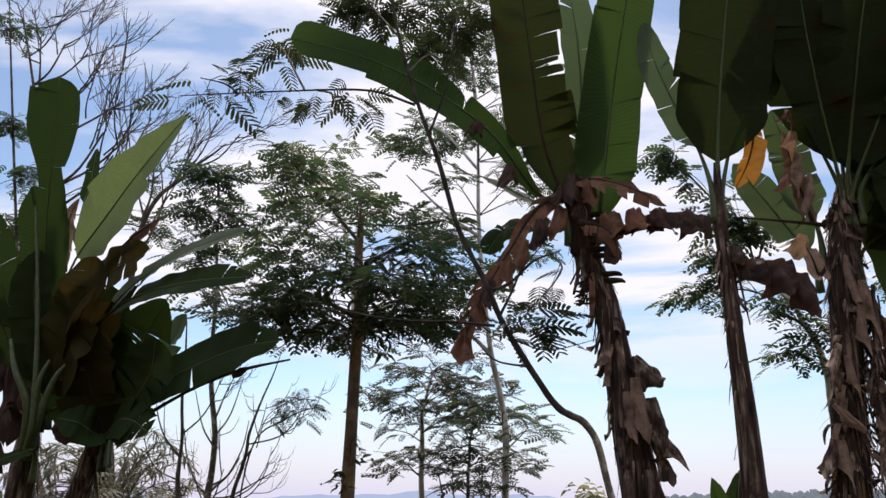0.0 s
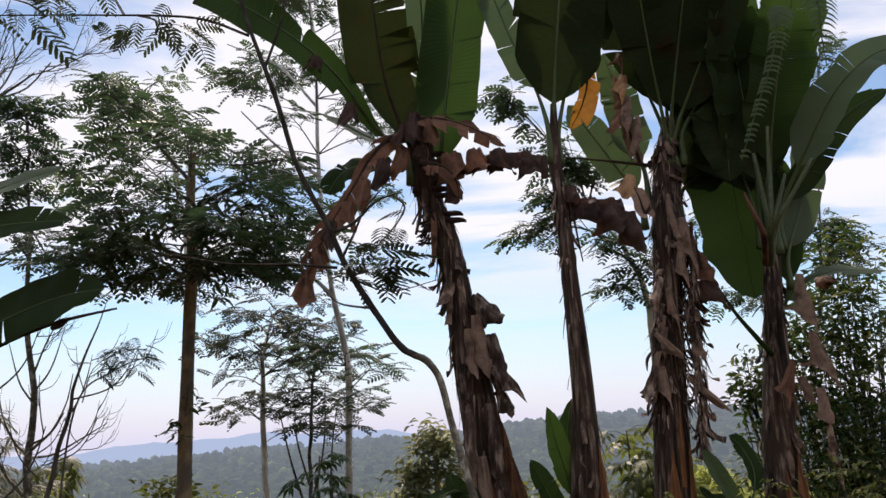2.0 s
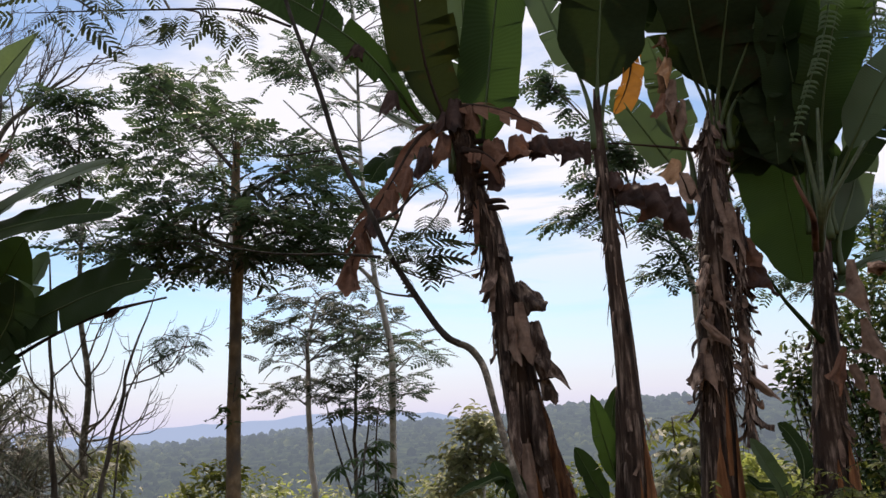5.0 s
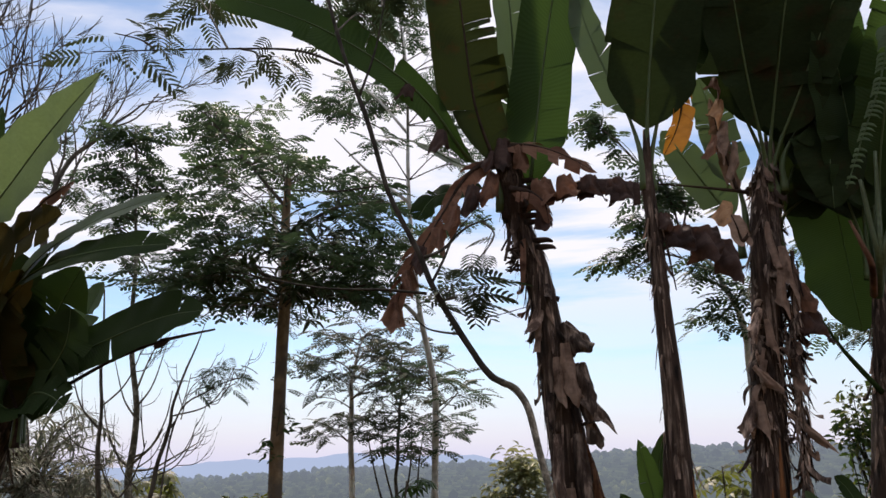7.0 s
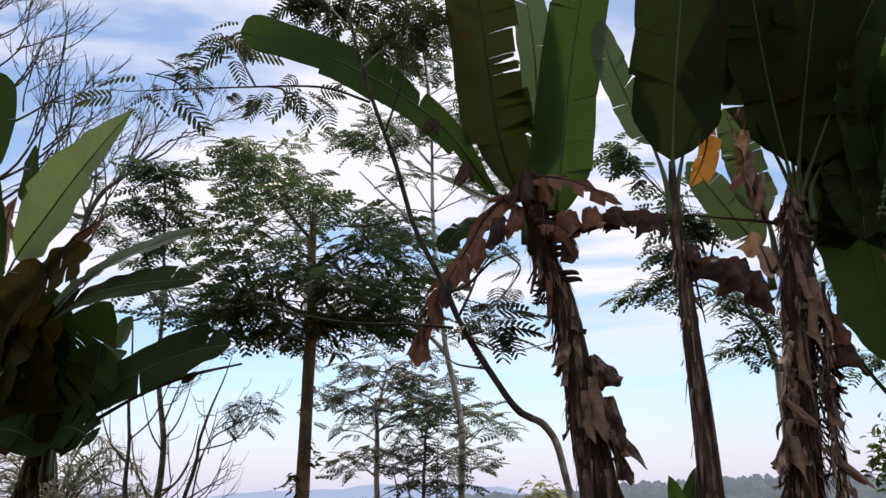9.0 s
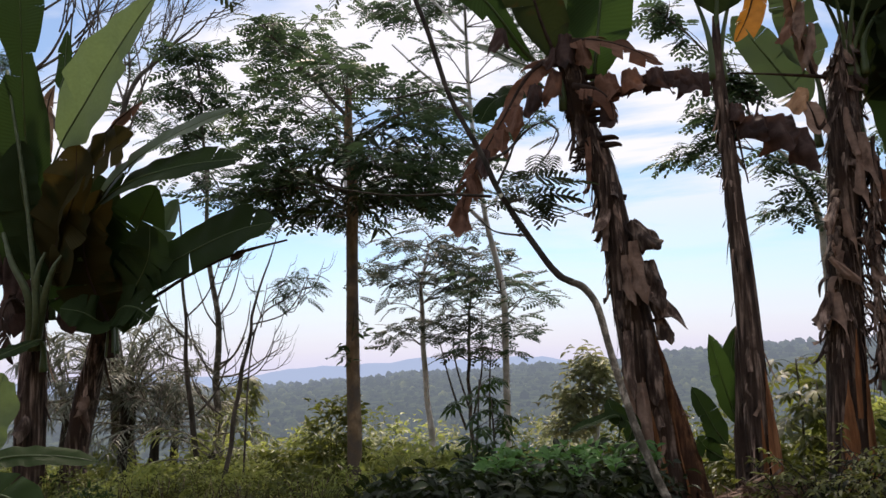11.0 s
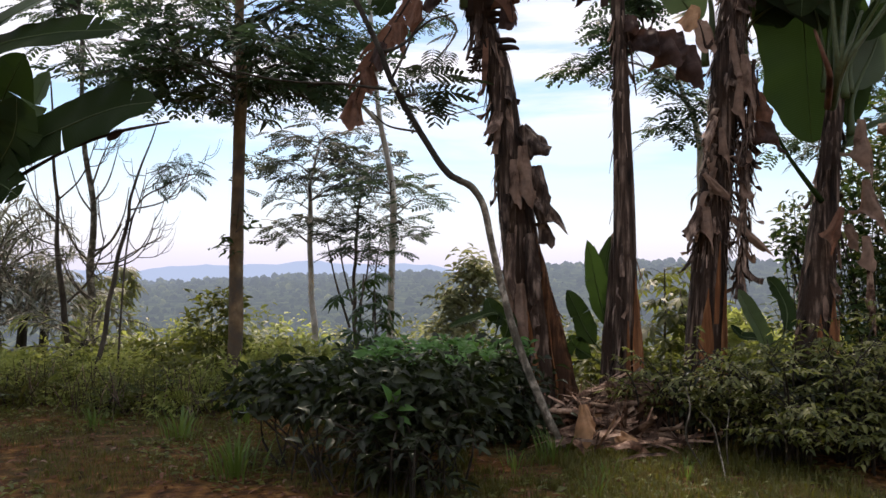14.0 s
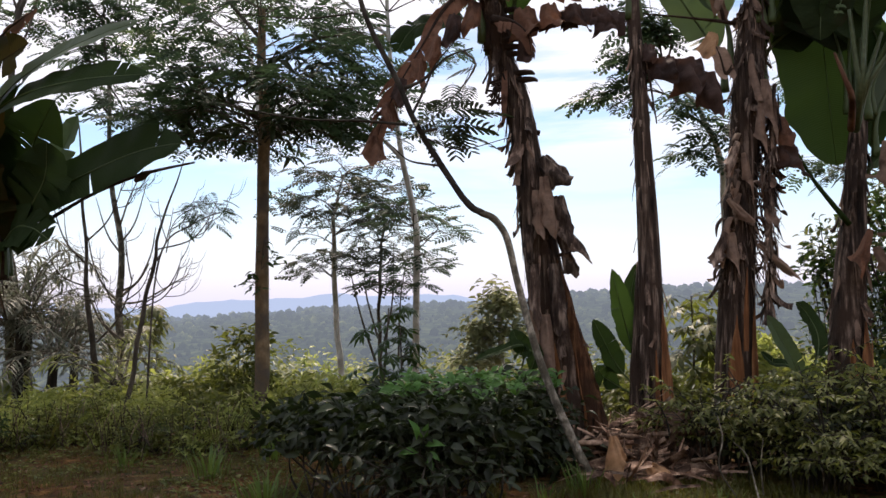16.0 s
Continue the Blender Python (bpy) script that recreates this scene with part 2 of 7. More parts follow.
TAN = leafy("tan_dry_sheet", (0.3, 0.17, 0.09), (0.48, 0.33, 0.2), (0.35, 0.2, 0.1), 0.2, 0.8, spots=(0.16, 0.09, 0.05), veins=11.0, specular=0.1, streak=0.35)
RUST_DARK = barky("rotting_stem", [(0.34, (0.02, 0.01, 0.006)), (0.5, (0.11, 0.05, 0.024)), (0.68, (0.34, 0.18, 0.09))], (1, 1, 0.07), 20.0, 0.85, 1.0, blot=(0.05, 0.026, 0.015), blot_scale=3.0)
YELLOW = leafy("yellowed_leaf", (0.24, 0.1, 0.012), (0.36, 0.165, 0.018), (0.42, 0.19, 0.02), 0.36, 0.5, spots=(0.08, 0.03, 0.012), veins=20.0, streak=0.3)
PETIOLE = leafy("leaf_stalk_green", (0.06, 0.085, 0.04), (0.11, 0.14, 0.08), (0.1, 0.15, 0.05), 0.12, 0.5, veins=20.0, streak=0.3)
RIB = leafy("leaf_rib", (0.05, 0.075, 0.026), (0.075, 0.11, 0.04), (0.11, 0.17, 0.045), 0.15, 0.5)
RIB_DRY = barky("dry_leaf_rib", [(0.3, (0.018, 0.012, 0.009)), (0.7, (0.055, 0.035, 0.025))], (1, 1, 1), 12)
STEM = barky("banana_stem", [(0.34, (0.008, 0.0055, 0.0045)), (0.45, (0.034, 0.0235, 0.018)), (0.54, (0.088, 0.062, 0.047)), (0.65, (0.31, 0.235, 0.185))], (1, 1, 0.07), 22.0, 0.85, 1.0, blot=(0.055, 0.036, 0.026), blot_scale=3.0)
SHEATH = barky("dry_sheath", [(0.34, (0.016, 0.011, 0.009)), (0.48, (0.092, 0.065, 0.051)), (0.64, (0.41, 0.32, 0.255))], (1, 1, 0.2), 13.0, 0.85, 0.8, blot=(0.055, 0.037, 0.028), blot_scale=3.5, vary=True)
BARK = barky("sengon_bark", [(0.3, (0.115, 0.082, 0.048)), (0.55, (0.24, 0.17, 0.098)), (0.78, (0.4, 0.31, 0.2))], (1, 1, 0.7), 9.0, 0.85, 0.6, blot=(0.12, 0.1, 0.078), blot_scale=2.2)
BARK_PALE = barky("pale_bark", [(0.3, (0.5, 0.48, 0.45)), (0.6, (0.74, 0.72, 0.68)), (0.8, (0.8, 0.78, 0.75))], (1, 1, 0.7), 5.0, 0.85, 0.3, blot=(0.38, 0.36, 0.31), blot_scale=3)
BARK_GREY = barky("grey_bark", [(0.3, (0.035, 0.03, 0.024)), (0.55, (0.1, 0.088, 0.072)), (0.75, (0.2, 0.18, 0.15))], (1, 1, 0.4), 9.0, 0.9, 0.5)
BARK_DARK = barky("dark_smooth_bark", [(0.3, (0.016, 0.014, 0.011)), (0.55, (0.045, 0.04, 0.032)), (0.75, (0.1, 0.09, 0.072))], (1, 1, 0.6), 11.0, 0.9, 0.5)
FROND = leafy("feathery_foliage", (0.022, 0.04, 0.028), (0.08, 0.112, 0.068), (0.105, 0.17, 0.07), 0.36, 0.55, specular=0.15)
# darker copy of FROND: the dark of backlit sprays is put into its colour
FROND_DARK = leafy("dark_feathery_foliage", (0.018, 0.027, 0.018), (0.058, 0.073, 0.042), (0.08, 0.105, 0.04), 0.28, 0.55, specular=0.15)
TUFT = leafy("fresh_grass_blade", (0.05, 0.095, 0.018), (0.18, 0.25, 0.06), (0.22, 0.33, 0.05), 0.36, 0.5)
FROND_FAR = leafy("pale_feathery_foliage", (0.04, 0.065, 0.038), (0.135, 0.17, 0.085), (0.16, 0.235, 0.08), 0.36, 0.5, specular=0.2)
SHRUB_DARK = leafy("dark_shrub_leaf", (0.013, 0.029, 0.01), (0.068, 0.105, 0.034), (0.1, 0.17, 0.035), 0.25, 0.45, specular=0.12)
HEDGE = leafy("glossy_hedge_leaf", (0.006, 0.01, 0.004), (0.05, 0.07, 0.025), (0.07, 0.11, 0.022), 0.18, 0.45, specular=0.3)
HEDGE_NEW = leafy("young_hedge_leaf", (0.04, 0.1, 0.022), (0.12, 0.26, 0.06), (0.15, 0.32, 0.055), 0.32, 0.4, specular=0.25)
SHRUB_MID = leafy("shrub_leaf", (0.02, 0.032, 0.008), (0.26, 0.265, 0.07), (0.26, 0.3, 0.05), 0.33, 0.5)
WEED = leafy("weed_leaf", (0.055, 0.08, 0.018), (0.6, 0.62, 0.21), (0.55, 0.62, 0.14), 0.42, 0.5)
PALM_GREY = leafy("dusty_palm_leaf", (0.04, 0.05, 0.03), (0.36, 0.37, 0.29), (0.22, 0.24, 0.15), 0.3, 0.55)
YOUNG = leafy("pale_young_leaf", (0.1, 0.125, 0.06), (0.46, 0.45, 0.27), (0.42, 0.43, 0.18), 0.4, 0.5)
BARK_LEAN = barky("smooth_grey_bark", [(0.3, (0.06, 0.056, 0.043)), (0.48, (0.18, 0.165, 0.13)), (0.64, (0.5, 0.46, 0.38))], (1, 1, 0.8), 18.0, 0.9, 0.7, blot=(0.1, 0.092, 0.07), blot_scale=5)
GRASS = leafy("grass_blade", (0.035, 0.042, 0.008), (0.18, 0.165, 0.035), (0.19, 0.19, 0.03), 0.36, 0.5, spots=(0.15, 0.08, 0.026))
SOIL = soil()
# colours of the haze painted on the far hills and woods
HAZE_NEAR, HAZE_FAR = (0.355, 0.405, 0.465), (0.46, 0.55, 0.73)
FOREST = distant("far_woods", [(0.34, (0.012, 0.02, 0.008)), (0.5, (0.05, 0.07, 0.026)), (0.66, (0.15, 0.17, 0.06))], HAZE_NEAR, -900.0, 2500.0, 0.08)


# ---- mesh tools ----
class Geo:
    """Vertices, faces and leaf coordinates gathered for one mesh."""

    def __init__(self):
        self.v, self.f, self.uv = [], [], []

    def add(self, verts, faces, uvs=None):
        n = len(self.v)
        self.v += [tuple(p) for p in verts]
        self.uv += uvs or [(0.0, 0.0)] * len(verts)
        self.f += [tuple(i + n for i in q) for q in faces]

    def mesh(self, name):
        me = bpy.data.meshes.new(name)
        me.from_pydata(self.v, [], self.f)
        layer = me.uv_layers.new(name="UVMap")
        idx = np.zeros(len(me.loops), int)
        me.loops.foreach_get("vertex_index", idx)
        layer.data.foreach_set("uv", np.array(self.uv, float)[idx].ravel())
        me.shade_smooth()
        return me


def part(name, geo, mat, parent=None, label="", kind=""):
    me = geo.mesh(name) if isinstance(geo, Geo) else geo
    me.materials.append(mat)
    ob = new(name, me)
    if parent is not None:
        ob.parent = parent
        m = Matrix.Translation(parent.location) if parent.type == "EMPTY" else Matrix.Identity(4)
        ob.matrix_parent_inverse = m.inverted()
    return tagged(ob, label, kind=kind)


def thing(name, base, label, category, group="", kind=""):
    ob = new(name)
    ob.location = base
    ob.empty_display_size = 0.2
    return tagged(ob, label, category, group, kind)


def smooth_path(points, n):
    """n + 1 points on a smooth curve through the given ones."""
    p = [Vector(q) for q in points]
    p = [2 * p[0] - p[1]] + p + [2 * p[-1] - p[-2]]
    out = []
    spans = len(p) - 3
    for k in range(n + 1):
        x = k / n * spans
        i = min(int(x), spans - 1)
        t = x - i
        a, b, c, d = p[i : i + 4]
        out.append(0.5 * (2 * b + (c - a) * t + (2 * a - 5 * b + 4 * c - d) * t * t + (3 * b - a - 3 * c + d) * t**3))
    return out


def spread(values, n):
    xs = np.linspace(0, len(values) - 1, n + 1)
    return [float(v) for v in np.interp(xs, range(len(values)), values)]


def tube(g, points, radii, n=12, sides=8, lumps=0.0, seed=0, cap=True):
    path, rad = smooth_path(points, n), spread(radii, n)
    side = None
    verts, uvs = [], []
    for k, p in enumerate(path):
        t = (path[min(k + 1, n)] - path[max(k - 1, 0)]).normalized()
        if side is None:
            side = t.orthogonal().normalized()
        side = (side - t * side.dot(t)).normalized()
        up = t.cross(side)
        for s in range(sides):
            a = s / sides * math.tau
            r = rad[k]
            if lumps:
                r *= 1 + lumps * noise.noise(Vector((math.cos(a) * 1.3 + seed, math.sin(a) * 1.3, k * 0.35)))
            verts.append(p + r * (math.cos(a) * side + math.sin(a) * up))
            uvs.append((s / sides, k / n))
    faces = [(k * sides + s, k * sides + (s + 1) % sides, (k + 1) * sides + (s + 1) % sides, (k + 1) * sides + s) for k in range(n) for s in range(sides)]
    if cap:
        faces.append(tuple(range(n * sides, (n + 1) * sides)))
        faces.append(tuple(reversed(range(sides))))
    g.add(verts, faces, uvs)
    return path, rad


def ribbon(g, path, widths, face, cup=0.0):
    """A strip along a path, cupped across its width; face is the side that it shows."""
    n = len(path) - 1
    face = Vector(face)
    verts, uvs = [], []
    for k, p in enumerate(path):
        t = (path[min(k + 1, n)] - path[max(k - 1, 0)]).normalized()
        side = t.cross(face)
        side = side.normalized() if side.length > 1e-4 else t.orthogonal().normalized()
        up = side.cross(t)
        for j, u in enumerate((-1, -0.4, 0.4, 1)):
            verts.append(p + side * (u * widths[k] / 2) + up * (cup * widths[k] * (1 - u * u) * 0.5))
            uvs.append((k / n, u))
    g.add(verts, [(4 * k + j, 4 * k + j + 1, 4 * k + j + 5, 4 * k + j + 4) for k in range(n) for j in range(3)], uvs)


def cloud(name, template, places, ahead, up, sizes, wide=None):
    """One mesh of many copies of a small template (vertices, triangles), each turned to its ahead and up."""
    tv, tf = np.array(template[0], float), np.array(template[1], int)
    P, A, U = (np.array(x, float).reshape(-1, 3) for x in (places, ahead, up))
    S = np.array(sizes, float).reshape(-1, 1, 1)
    A /= np.linalg.norm(A, axis=1, keepdims=True) + 1e-9
    B = np.cross(U, A)
    B /= np.linalg.norm(B, axis=1, keepdims=True) + 1e-9
    C = np.cross(A, B)
    Wd = 1.0 if wide is None else np.array(wide, float).reshape(-1, 1, 1)
    v = P[:, None] + S * (tv[None, :, :1] * A[:, None] + Wd * tv[None, :, 1:2] * B[:, None] + tv[None, :, 2:] * C[:, None])
    f = tf[None] + (np.arange(len(P)) * len(tv))[:, None, None]
    v, f = v.reshape(-1, 3), f.reshape(-1, 3)
    me = bpy.data.meshes.new(name)
    me.vertices.add(len(v))
    me.vertices.foreach_set("co", v.ravel())
    me.loops.add(f.size)
    me.loops.foreach_set("vertex_index", f.ravel())
    me.polygons.add(len(f))
    me.polygons.foreach_set("loop_start", np.arange(0, f.size, 3))
    me.update(calc_edges=True)
    me.validate()
    return me


def frond_template(pairs=8, droop=0.35, slim=0.036, pinna=0.4, blunt=0.3):
    """A feathery leaf along +x, 1 long: a rib and pairs of narrow side leaflets."""
    v, f = [], []
    def strip(pts, w):
        i = len(v)
        d = np.array(pts[-1]) - np.array(pts[0])
        s = np.array([-d[1], d[0], 0]) / (np.hypot(d[0], d[1]) + 1e-9)
        ws = (0.4, 1.0, blunt) if len(pts) == 3 else (1, 1)
        for p, k in zip(pts, ws):
            v.append(np.array(p) - s * w * k)
            v.append(np.array(p) + s * w * k)
        for k in range(len(pts) - 1):
            a = i + 2 * k
            f.extend([(a, a + 1, a + 3), (a, a + 3, a + 2)])
    z = lambda x: -droop * x * x
    strip([(0, 0, 0), (0.5, 0, z(0.5)), (1, 0, z(1))], 0.008)
    for k in range(pairs):
        x = 0.16 + 0.84 * k / (pairs - 1)
        L = pinna * (0.55 + 0.45 * math.sin(math.pi * min(1, 0.25 + 0.7 * k / pairs)))
        for s in (-1, 1):
            a = radians(62 - 22 * k / pairs)
            e = np.array([math.cos(a), s * math.sin(a), 0]) * L
            strip([(x, 0, z(x)), (x + e[0] * 0.5, e[1] * 0.5, z(x) - 0.02), (x + e[0], e[1], z(x) - 0.1 * L / 0.36)], slim)
    return v, f


def ovate_template(fold=0.12, droop=0.2):
    v = [(0, 0, 0), (0.3, -0.2, fold), (0.3, 0, 0), (0.3, 0.2, fold), (0.65, -0.17, fold * 0.8 - droop * 0.4), (0.65, 0, -droop * 0.4), (0.65, 0.17, fold * 0.8 - droop * 0.4), (1, 0, -droop)]
    f = [(0, 2, 1), (0, 3, 2), (1, 2, 5), (1, 5, 4), (2, 3, 6), (2, 6, 5), (4, 5, 7), (5, 6, 7)]
    return v, f


def broad_template(fold=0.1, droop=0.3):
    """A broad leaf along +x, 1 long: folded along its rib, arched, with a pointed tip."""
    rows = [(0.0, 0.012), (0.1, 0.05), (0.28, 0.17), (0.5, 0.205), (0.72, 0.15), (0.88, 0.06), (1.0, 0.004)]
    v, f = [], []
    for x, w in rows:
        z = 0.1 * math.sin(x * 2.4) - droop * x * x
        v += [(x, -w, z + fold * w / 0.2), (x, 0, z), (x, w, z + fold * w / 0.2)]
    for k in range(len(rows) - 1):
        for j in (0, 1):
            a = 3 * k + j
            f += [(a, a + 1, a + 4), (a, a + 4, a + 3)]
    return v, f


def palmate_template(fingers=7):
    v, f = [], []
    for k in range(fingers):
        a = radians(-115 + 230 * k / (fingers - 1))
        L = 1.0 - 0.3 * abs(a) / 2
        c, s = math.cos(a), math.sin(a)
        i = len(v)
        for x, y, z in ((0, 0, 0), (0.55, -0.15, -0.06), (0.55, 0.15, -0.06), (1, 0, -0.32)):
            x, y = x * L, y * L
            v.append((x * c - y * s, x * s + y * c, z))
        f += [(i, i + 2, i + 1), (i + 1, i + 2, i + 3)]
    return v, f


def blade_template(bend=0.45):
    v = [(0, -0.022, 0), (0, 0.022, 0), (0.12, -0.022, 0.45), (0.12, 0.022, 0.45), (0.3, -0.016, 0.78), (0.3, 0.016, 0.78), (bend + 0.1, 0, 0.95)]
    f = [(0, 1, 3), (0, 3, 2), (2, 3, 5), (2, 5, 4), (4, 5, 6)]
    return v, f


FRONDS, OVATE, PALMATE, BLADE = frond_template(), ovate_template(), palmate_template(), blade_template()
BROAD = broad_template()
LANCE = ([(x, y * 0.62, z - 0.25 * x) for x, y, z in BROAD[0]], BROAD[1])
FLAT_FRONDS = frond_template(pairs=5, slim=0.085, pinna=0.34, droop=0.3, blunt=0.6)
FRONDS_OPEN = frond_template(pairs=7, slim=0.05, pinna=0.4, blunt=0.6)


def in_ellipsoid(rng, n, shell=0.0):
    d = rng.normal(size=(n, 3))
    d /= np.linalg.norm(d, axis=1, keepdims=True)
    r = (shell**3 + (1 - shell**3) * rng.random(n)) ** (1 / 3)
    return d * r[:, None]


# ---- ground ----
def height(x, y):
    """The lie of the land: a level clearing, then a slope into a wooded valley and ridges beyond."""
    r = math.hypot(x, y)
    ahead = max(0.0, y - 11.0 + 0.25 * abs(x))
    ahead = ahead if y > 0 else 0.0
    z = -42.0 * (1 - math.exp(-ahead / 95.0))
    z += 0.05 * noise.noise(Vector((x * 0.35, y * 0.35, 0))) * min(1.0, r / 3)
    if y < -2.5:
        # an unseen bank, added behind the clearing to cut light from that side
        s = min(1.0, (-2.5 - y) / 9.0)
        z += 7.5 * s * s * (3 - 2 * s)
    if r > 60:
        az = math.atan2(x, y)
        swell = noise.noise(Vector((az * 3.0, r / 420.0, 2.0)))
        z += 4.0 * swell * min(1, (r - 60) / 200)
        # wooded ridge, higher to the east of the view, and a far blue range
        deg = math.degrees(az)
        top = float(np.interp(deg, [-40, -20, -15, -8, 0, 6, 12, 18, 26, 45], [18, 23, 28, 34, 35, 42, 49, 51, 50, 47])) + 3 * noise.noise(Vector((az * 14, 0.3, 5)))
        z += top * math.exp(-(((r - 900) / 330.0) ** 2))
        far = float(np.interp(deg, [-40, -24, -19, -13, -8, -3, 2, 45], [20, 26, 44, 54, 52, 40, 16, 8])) + 30 * noise.noise(Vector((az * 9.0, 1.3, 9))) + 15 * noise.noise(Vector((az * 26.0, 1.3, 9))) + 7 * noise.noise(Vector((az * 80.0, 2.3, 9)))
        z += far * math.exp(-(((r - 3600) / 900.0) ** 2))
    return z


def build_ground():
    g = Geo()
    rings = [0.0] + list(np.geomspace(0.8, 4700, 120))
    angles = [radians(a) for a in list(np.arange(-48, 48, 0.6)) + list(np.arange(48, 312, 6.0))]
    k = len(angles)
    for r in rings:
        for a in angles:
            x, y = r * math.sin(a), r * math.cos(a)
            g.v.append((x, y, height(x, y)))
            g.uv.append((0, 0))
    for i in range(len(rings) - 1):
        for j in range(k):
            g.f.append((i * k + j, (i + 1) * k + j, (i + 1) * k + (j + 1) % k, i * k + (j + 1) % k))
    me = g.mesh("ground")
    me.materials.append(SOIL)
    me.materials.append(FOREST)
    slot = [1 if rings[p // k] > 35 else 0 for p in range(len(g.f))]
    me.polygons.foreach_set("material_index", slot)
    me.flip_normals()
    return tagged(new("ground", me), "reddish bare earth with patches of grass falling to a wooded valley", "ground", kind="structure")


build_ground()


def build_far_woods():
    bm = bmesh.new()
    bmesh.ops.create_icosphere(bm, subdivisions=1, radius=1.0)
    tv = [tuple(v.co * (1 + 0.45 * noise.noise(v.co * 2.3))) for v in bm.verts]
    tf = [tuple(v.index for v in f.verts) for f in bm.faces]
    bm.free()
    rng = np.random.default_rng(5)
    P, S = [], []
    while len(P) < 11000:
        az, r = radians(rng.uniform(-46, 46)), 60 * (1250 / 60) ** (rng.random() ** 0.6)
        x, y = r * math.sin(az), r * math.cos(az)
        s = min(3.6, max(0.8, rng.lognormal(0.45, 0.4))) * (1 + r / 1400)
        P.append((x, y, height(x, y) + s * 0.25))
        S.append(s)
    turn = rng.random(len(P)) * math.tau
    A = np.stack([np.cos(turn), np.sin(turn), 0 * turn], 1)
    U = np.tile([0, 0, 1.0], (len(P), 1)) + rng.normal(scale=0.25, size=(len(P), 3))
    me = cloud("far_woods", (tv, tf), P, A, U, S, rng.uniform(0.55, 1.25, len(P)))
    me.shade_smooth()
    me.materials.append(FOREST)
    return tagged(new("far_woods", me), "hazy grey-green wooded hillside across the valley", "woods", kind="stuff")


build_far_woods()


# ---- banana plants ----
def outline(u, base=0.12, tip=0.5, sharp=False, waist=None):
    a = min(1.0, (u / base)) ** 0.6 if u > 0 else 0.0
    x = min(1.0, max(0.0, (u - tip) / (1 - tip)))
    a *= (1 - x**1.25) if sharp else (1 - x**2.4) ** 0.75
    return a * (1 - 0.62 * math.exp(-(((u - waist) / 0.09) ** 2))) if waist else a


def banana_leaf(plant, name, spine, width, face, mat, seed=0, tears=7, gap=0.12, fold=0.25, droop=0.35, hang=0.0, ragged=0.0, petiole=0.0, rib=0.014, label="", rib_mat=None, tip=0.5, base=0.12, n=34, strips=0.12, sharp=False, waist=None, whole=0):
    """One leaf: a blade in torn strips on both sides of its rib. spine: points of the rib from the stem to the tip; petiole: the bare part; whole: the side (-1 or 1) that is not torn."""
    rng = random.Random(seed)
    if name == "leaf":
        # the stalk rises out of the stem below
        k = len(spine) - 1
        spine = [Vector(spine[0]) - Vector((0, 0, 0.34)) - (Vector(spine[1]) - Vector(spine[0])).normalized() * 0.05, *spine]
        petiole = (1 + petiole * k) / (k + 1)
    path = smooth_path(spine, 60)
    face = Vector(face).normalized()

    def at(u):
        x = min(max((petiole + (1 - petiole) * u), 0), 1) * 60
        i = min(int(x), 59)
        return path[i].lerp(path[i + 1], x - i), (path[i + 1] - path[i]).normalized()

    g = Geo()
    cols = 5
    for half in (-1, 1):
        cuts = sorted(rng.uniform(0.06, 0.97) for _ in range(2 if half == whole else tears))
        cuts = [c for i, c in enumerate(cuts) if i == 0 or c - cuts[i - 1] > 0.018]
        ends = [0.0, *cuts, 1.0]
        for a, b in zip(ends, ends[1:]):
            rows = max(2, math.ceil((b - a) * n))
            sag, twist = rng.gauss(0, strips), rng.gauss(0, strips * 1.3)
            length = 1 - ragged * rng.random()
            curl = hang * rng.uniform(0.6, 1.25)
            shrink_a = gap * rng.uniform(0.4, 1.6) if a > 0 else 0.0
            shrink_b = gap * rng.uniform(0.4, 1.6) if b < 1 else 0.0
            verts, uvs = [], []
            for j in range(rows + 1):
                q = j / rows
                for k in range(cols + 1):
                    v = k / cols
                    u = a + (b - a) * (q + (shrink_a * (1 - q) - shrink_b * q) * v * 1.6)
                    p, t = at(u)
                    side = t.cross(face)
                    side = side.normalized() if side.length > 1e-3 else t.orthogonal().normalized()
                    nrm = side.cross(t)
                    if k == 0:
                        here = p
                    else:
                        w = width / 2 * outline(u, base, tip, sharp, waist) * length / cols
                        w *= 1 + 0.1 * noise.noise(Vector((u * 9, half * 3.0, seed)))
                        ang = fold + sag * v + twist * (q - 0.5)
                        step = side * half * math.cos(ang) + nrm * math.sin(ang) + t * 0.22 - Vector((0, 0, 1)) * (droop * v + curl * v * 2.2)
                        step += nrm * ((0.25 * hang) * noise.noise(Vector((u * 14, v * 3, seed + half))) + 0.22 * noise.noise(Vector((u * 11, v * 1.5, seed * 1.7 + half))))
                        here = verts[-1] + step.normalized() * w
                    verts.append(here.copy())
                    uvs.append((u, half * v))
            c = cols + 1
            faces = [(j * c + k, j * c + k + 1, (j + 1) * c + k + 1, (j + 1) * c + k) for j in range(rows) for k in range(cols)]
            g.add(verts, faces, uvs)
    leaf = part(name, g, mat, plant, label)
    m = Geo()
    tube(m, path[::4], [rib * 3.4, rib * 2.0, rib, rib * 0.7, rib * 0.45, rib * 0.2], 24, 7)
    part("midrib", m, rib_mat or (RIB if mat in (BANANA, BANANA_SHADED, BANANA_OLIVE, BANANA_PALE, BANANA_BRIGHT) else RIB_DRY), leaf)
    return leaf


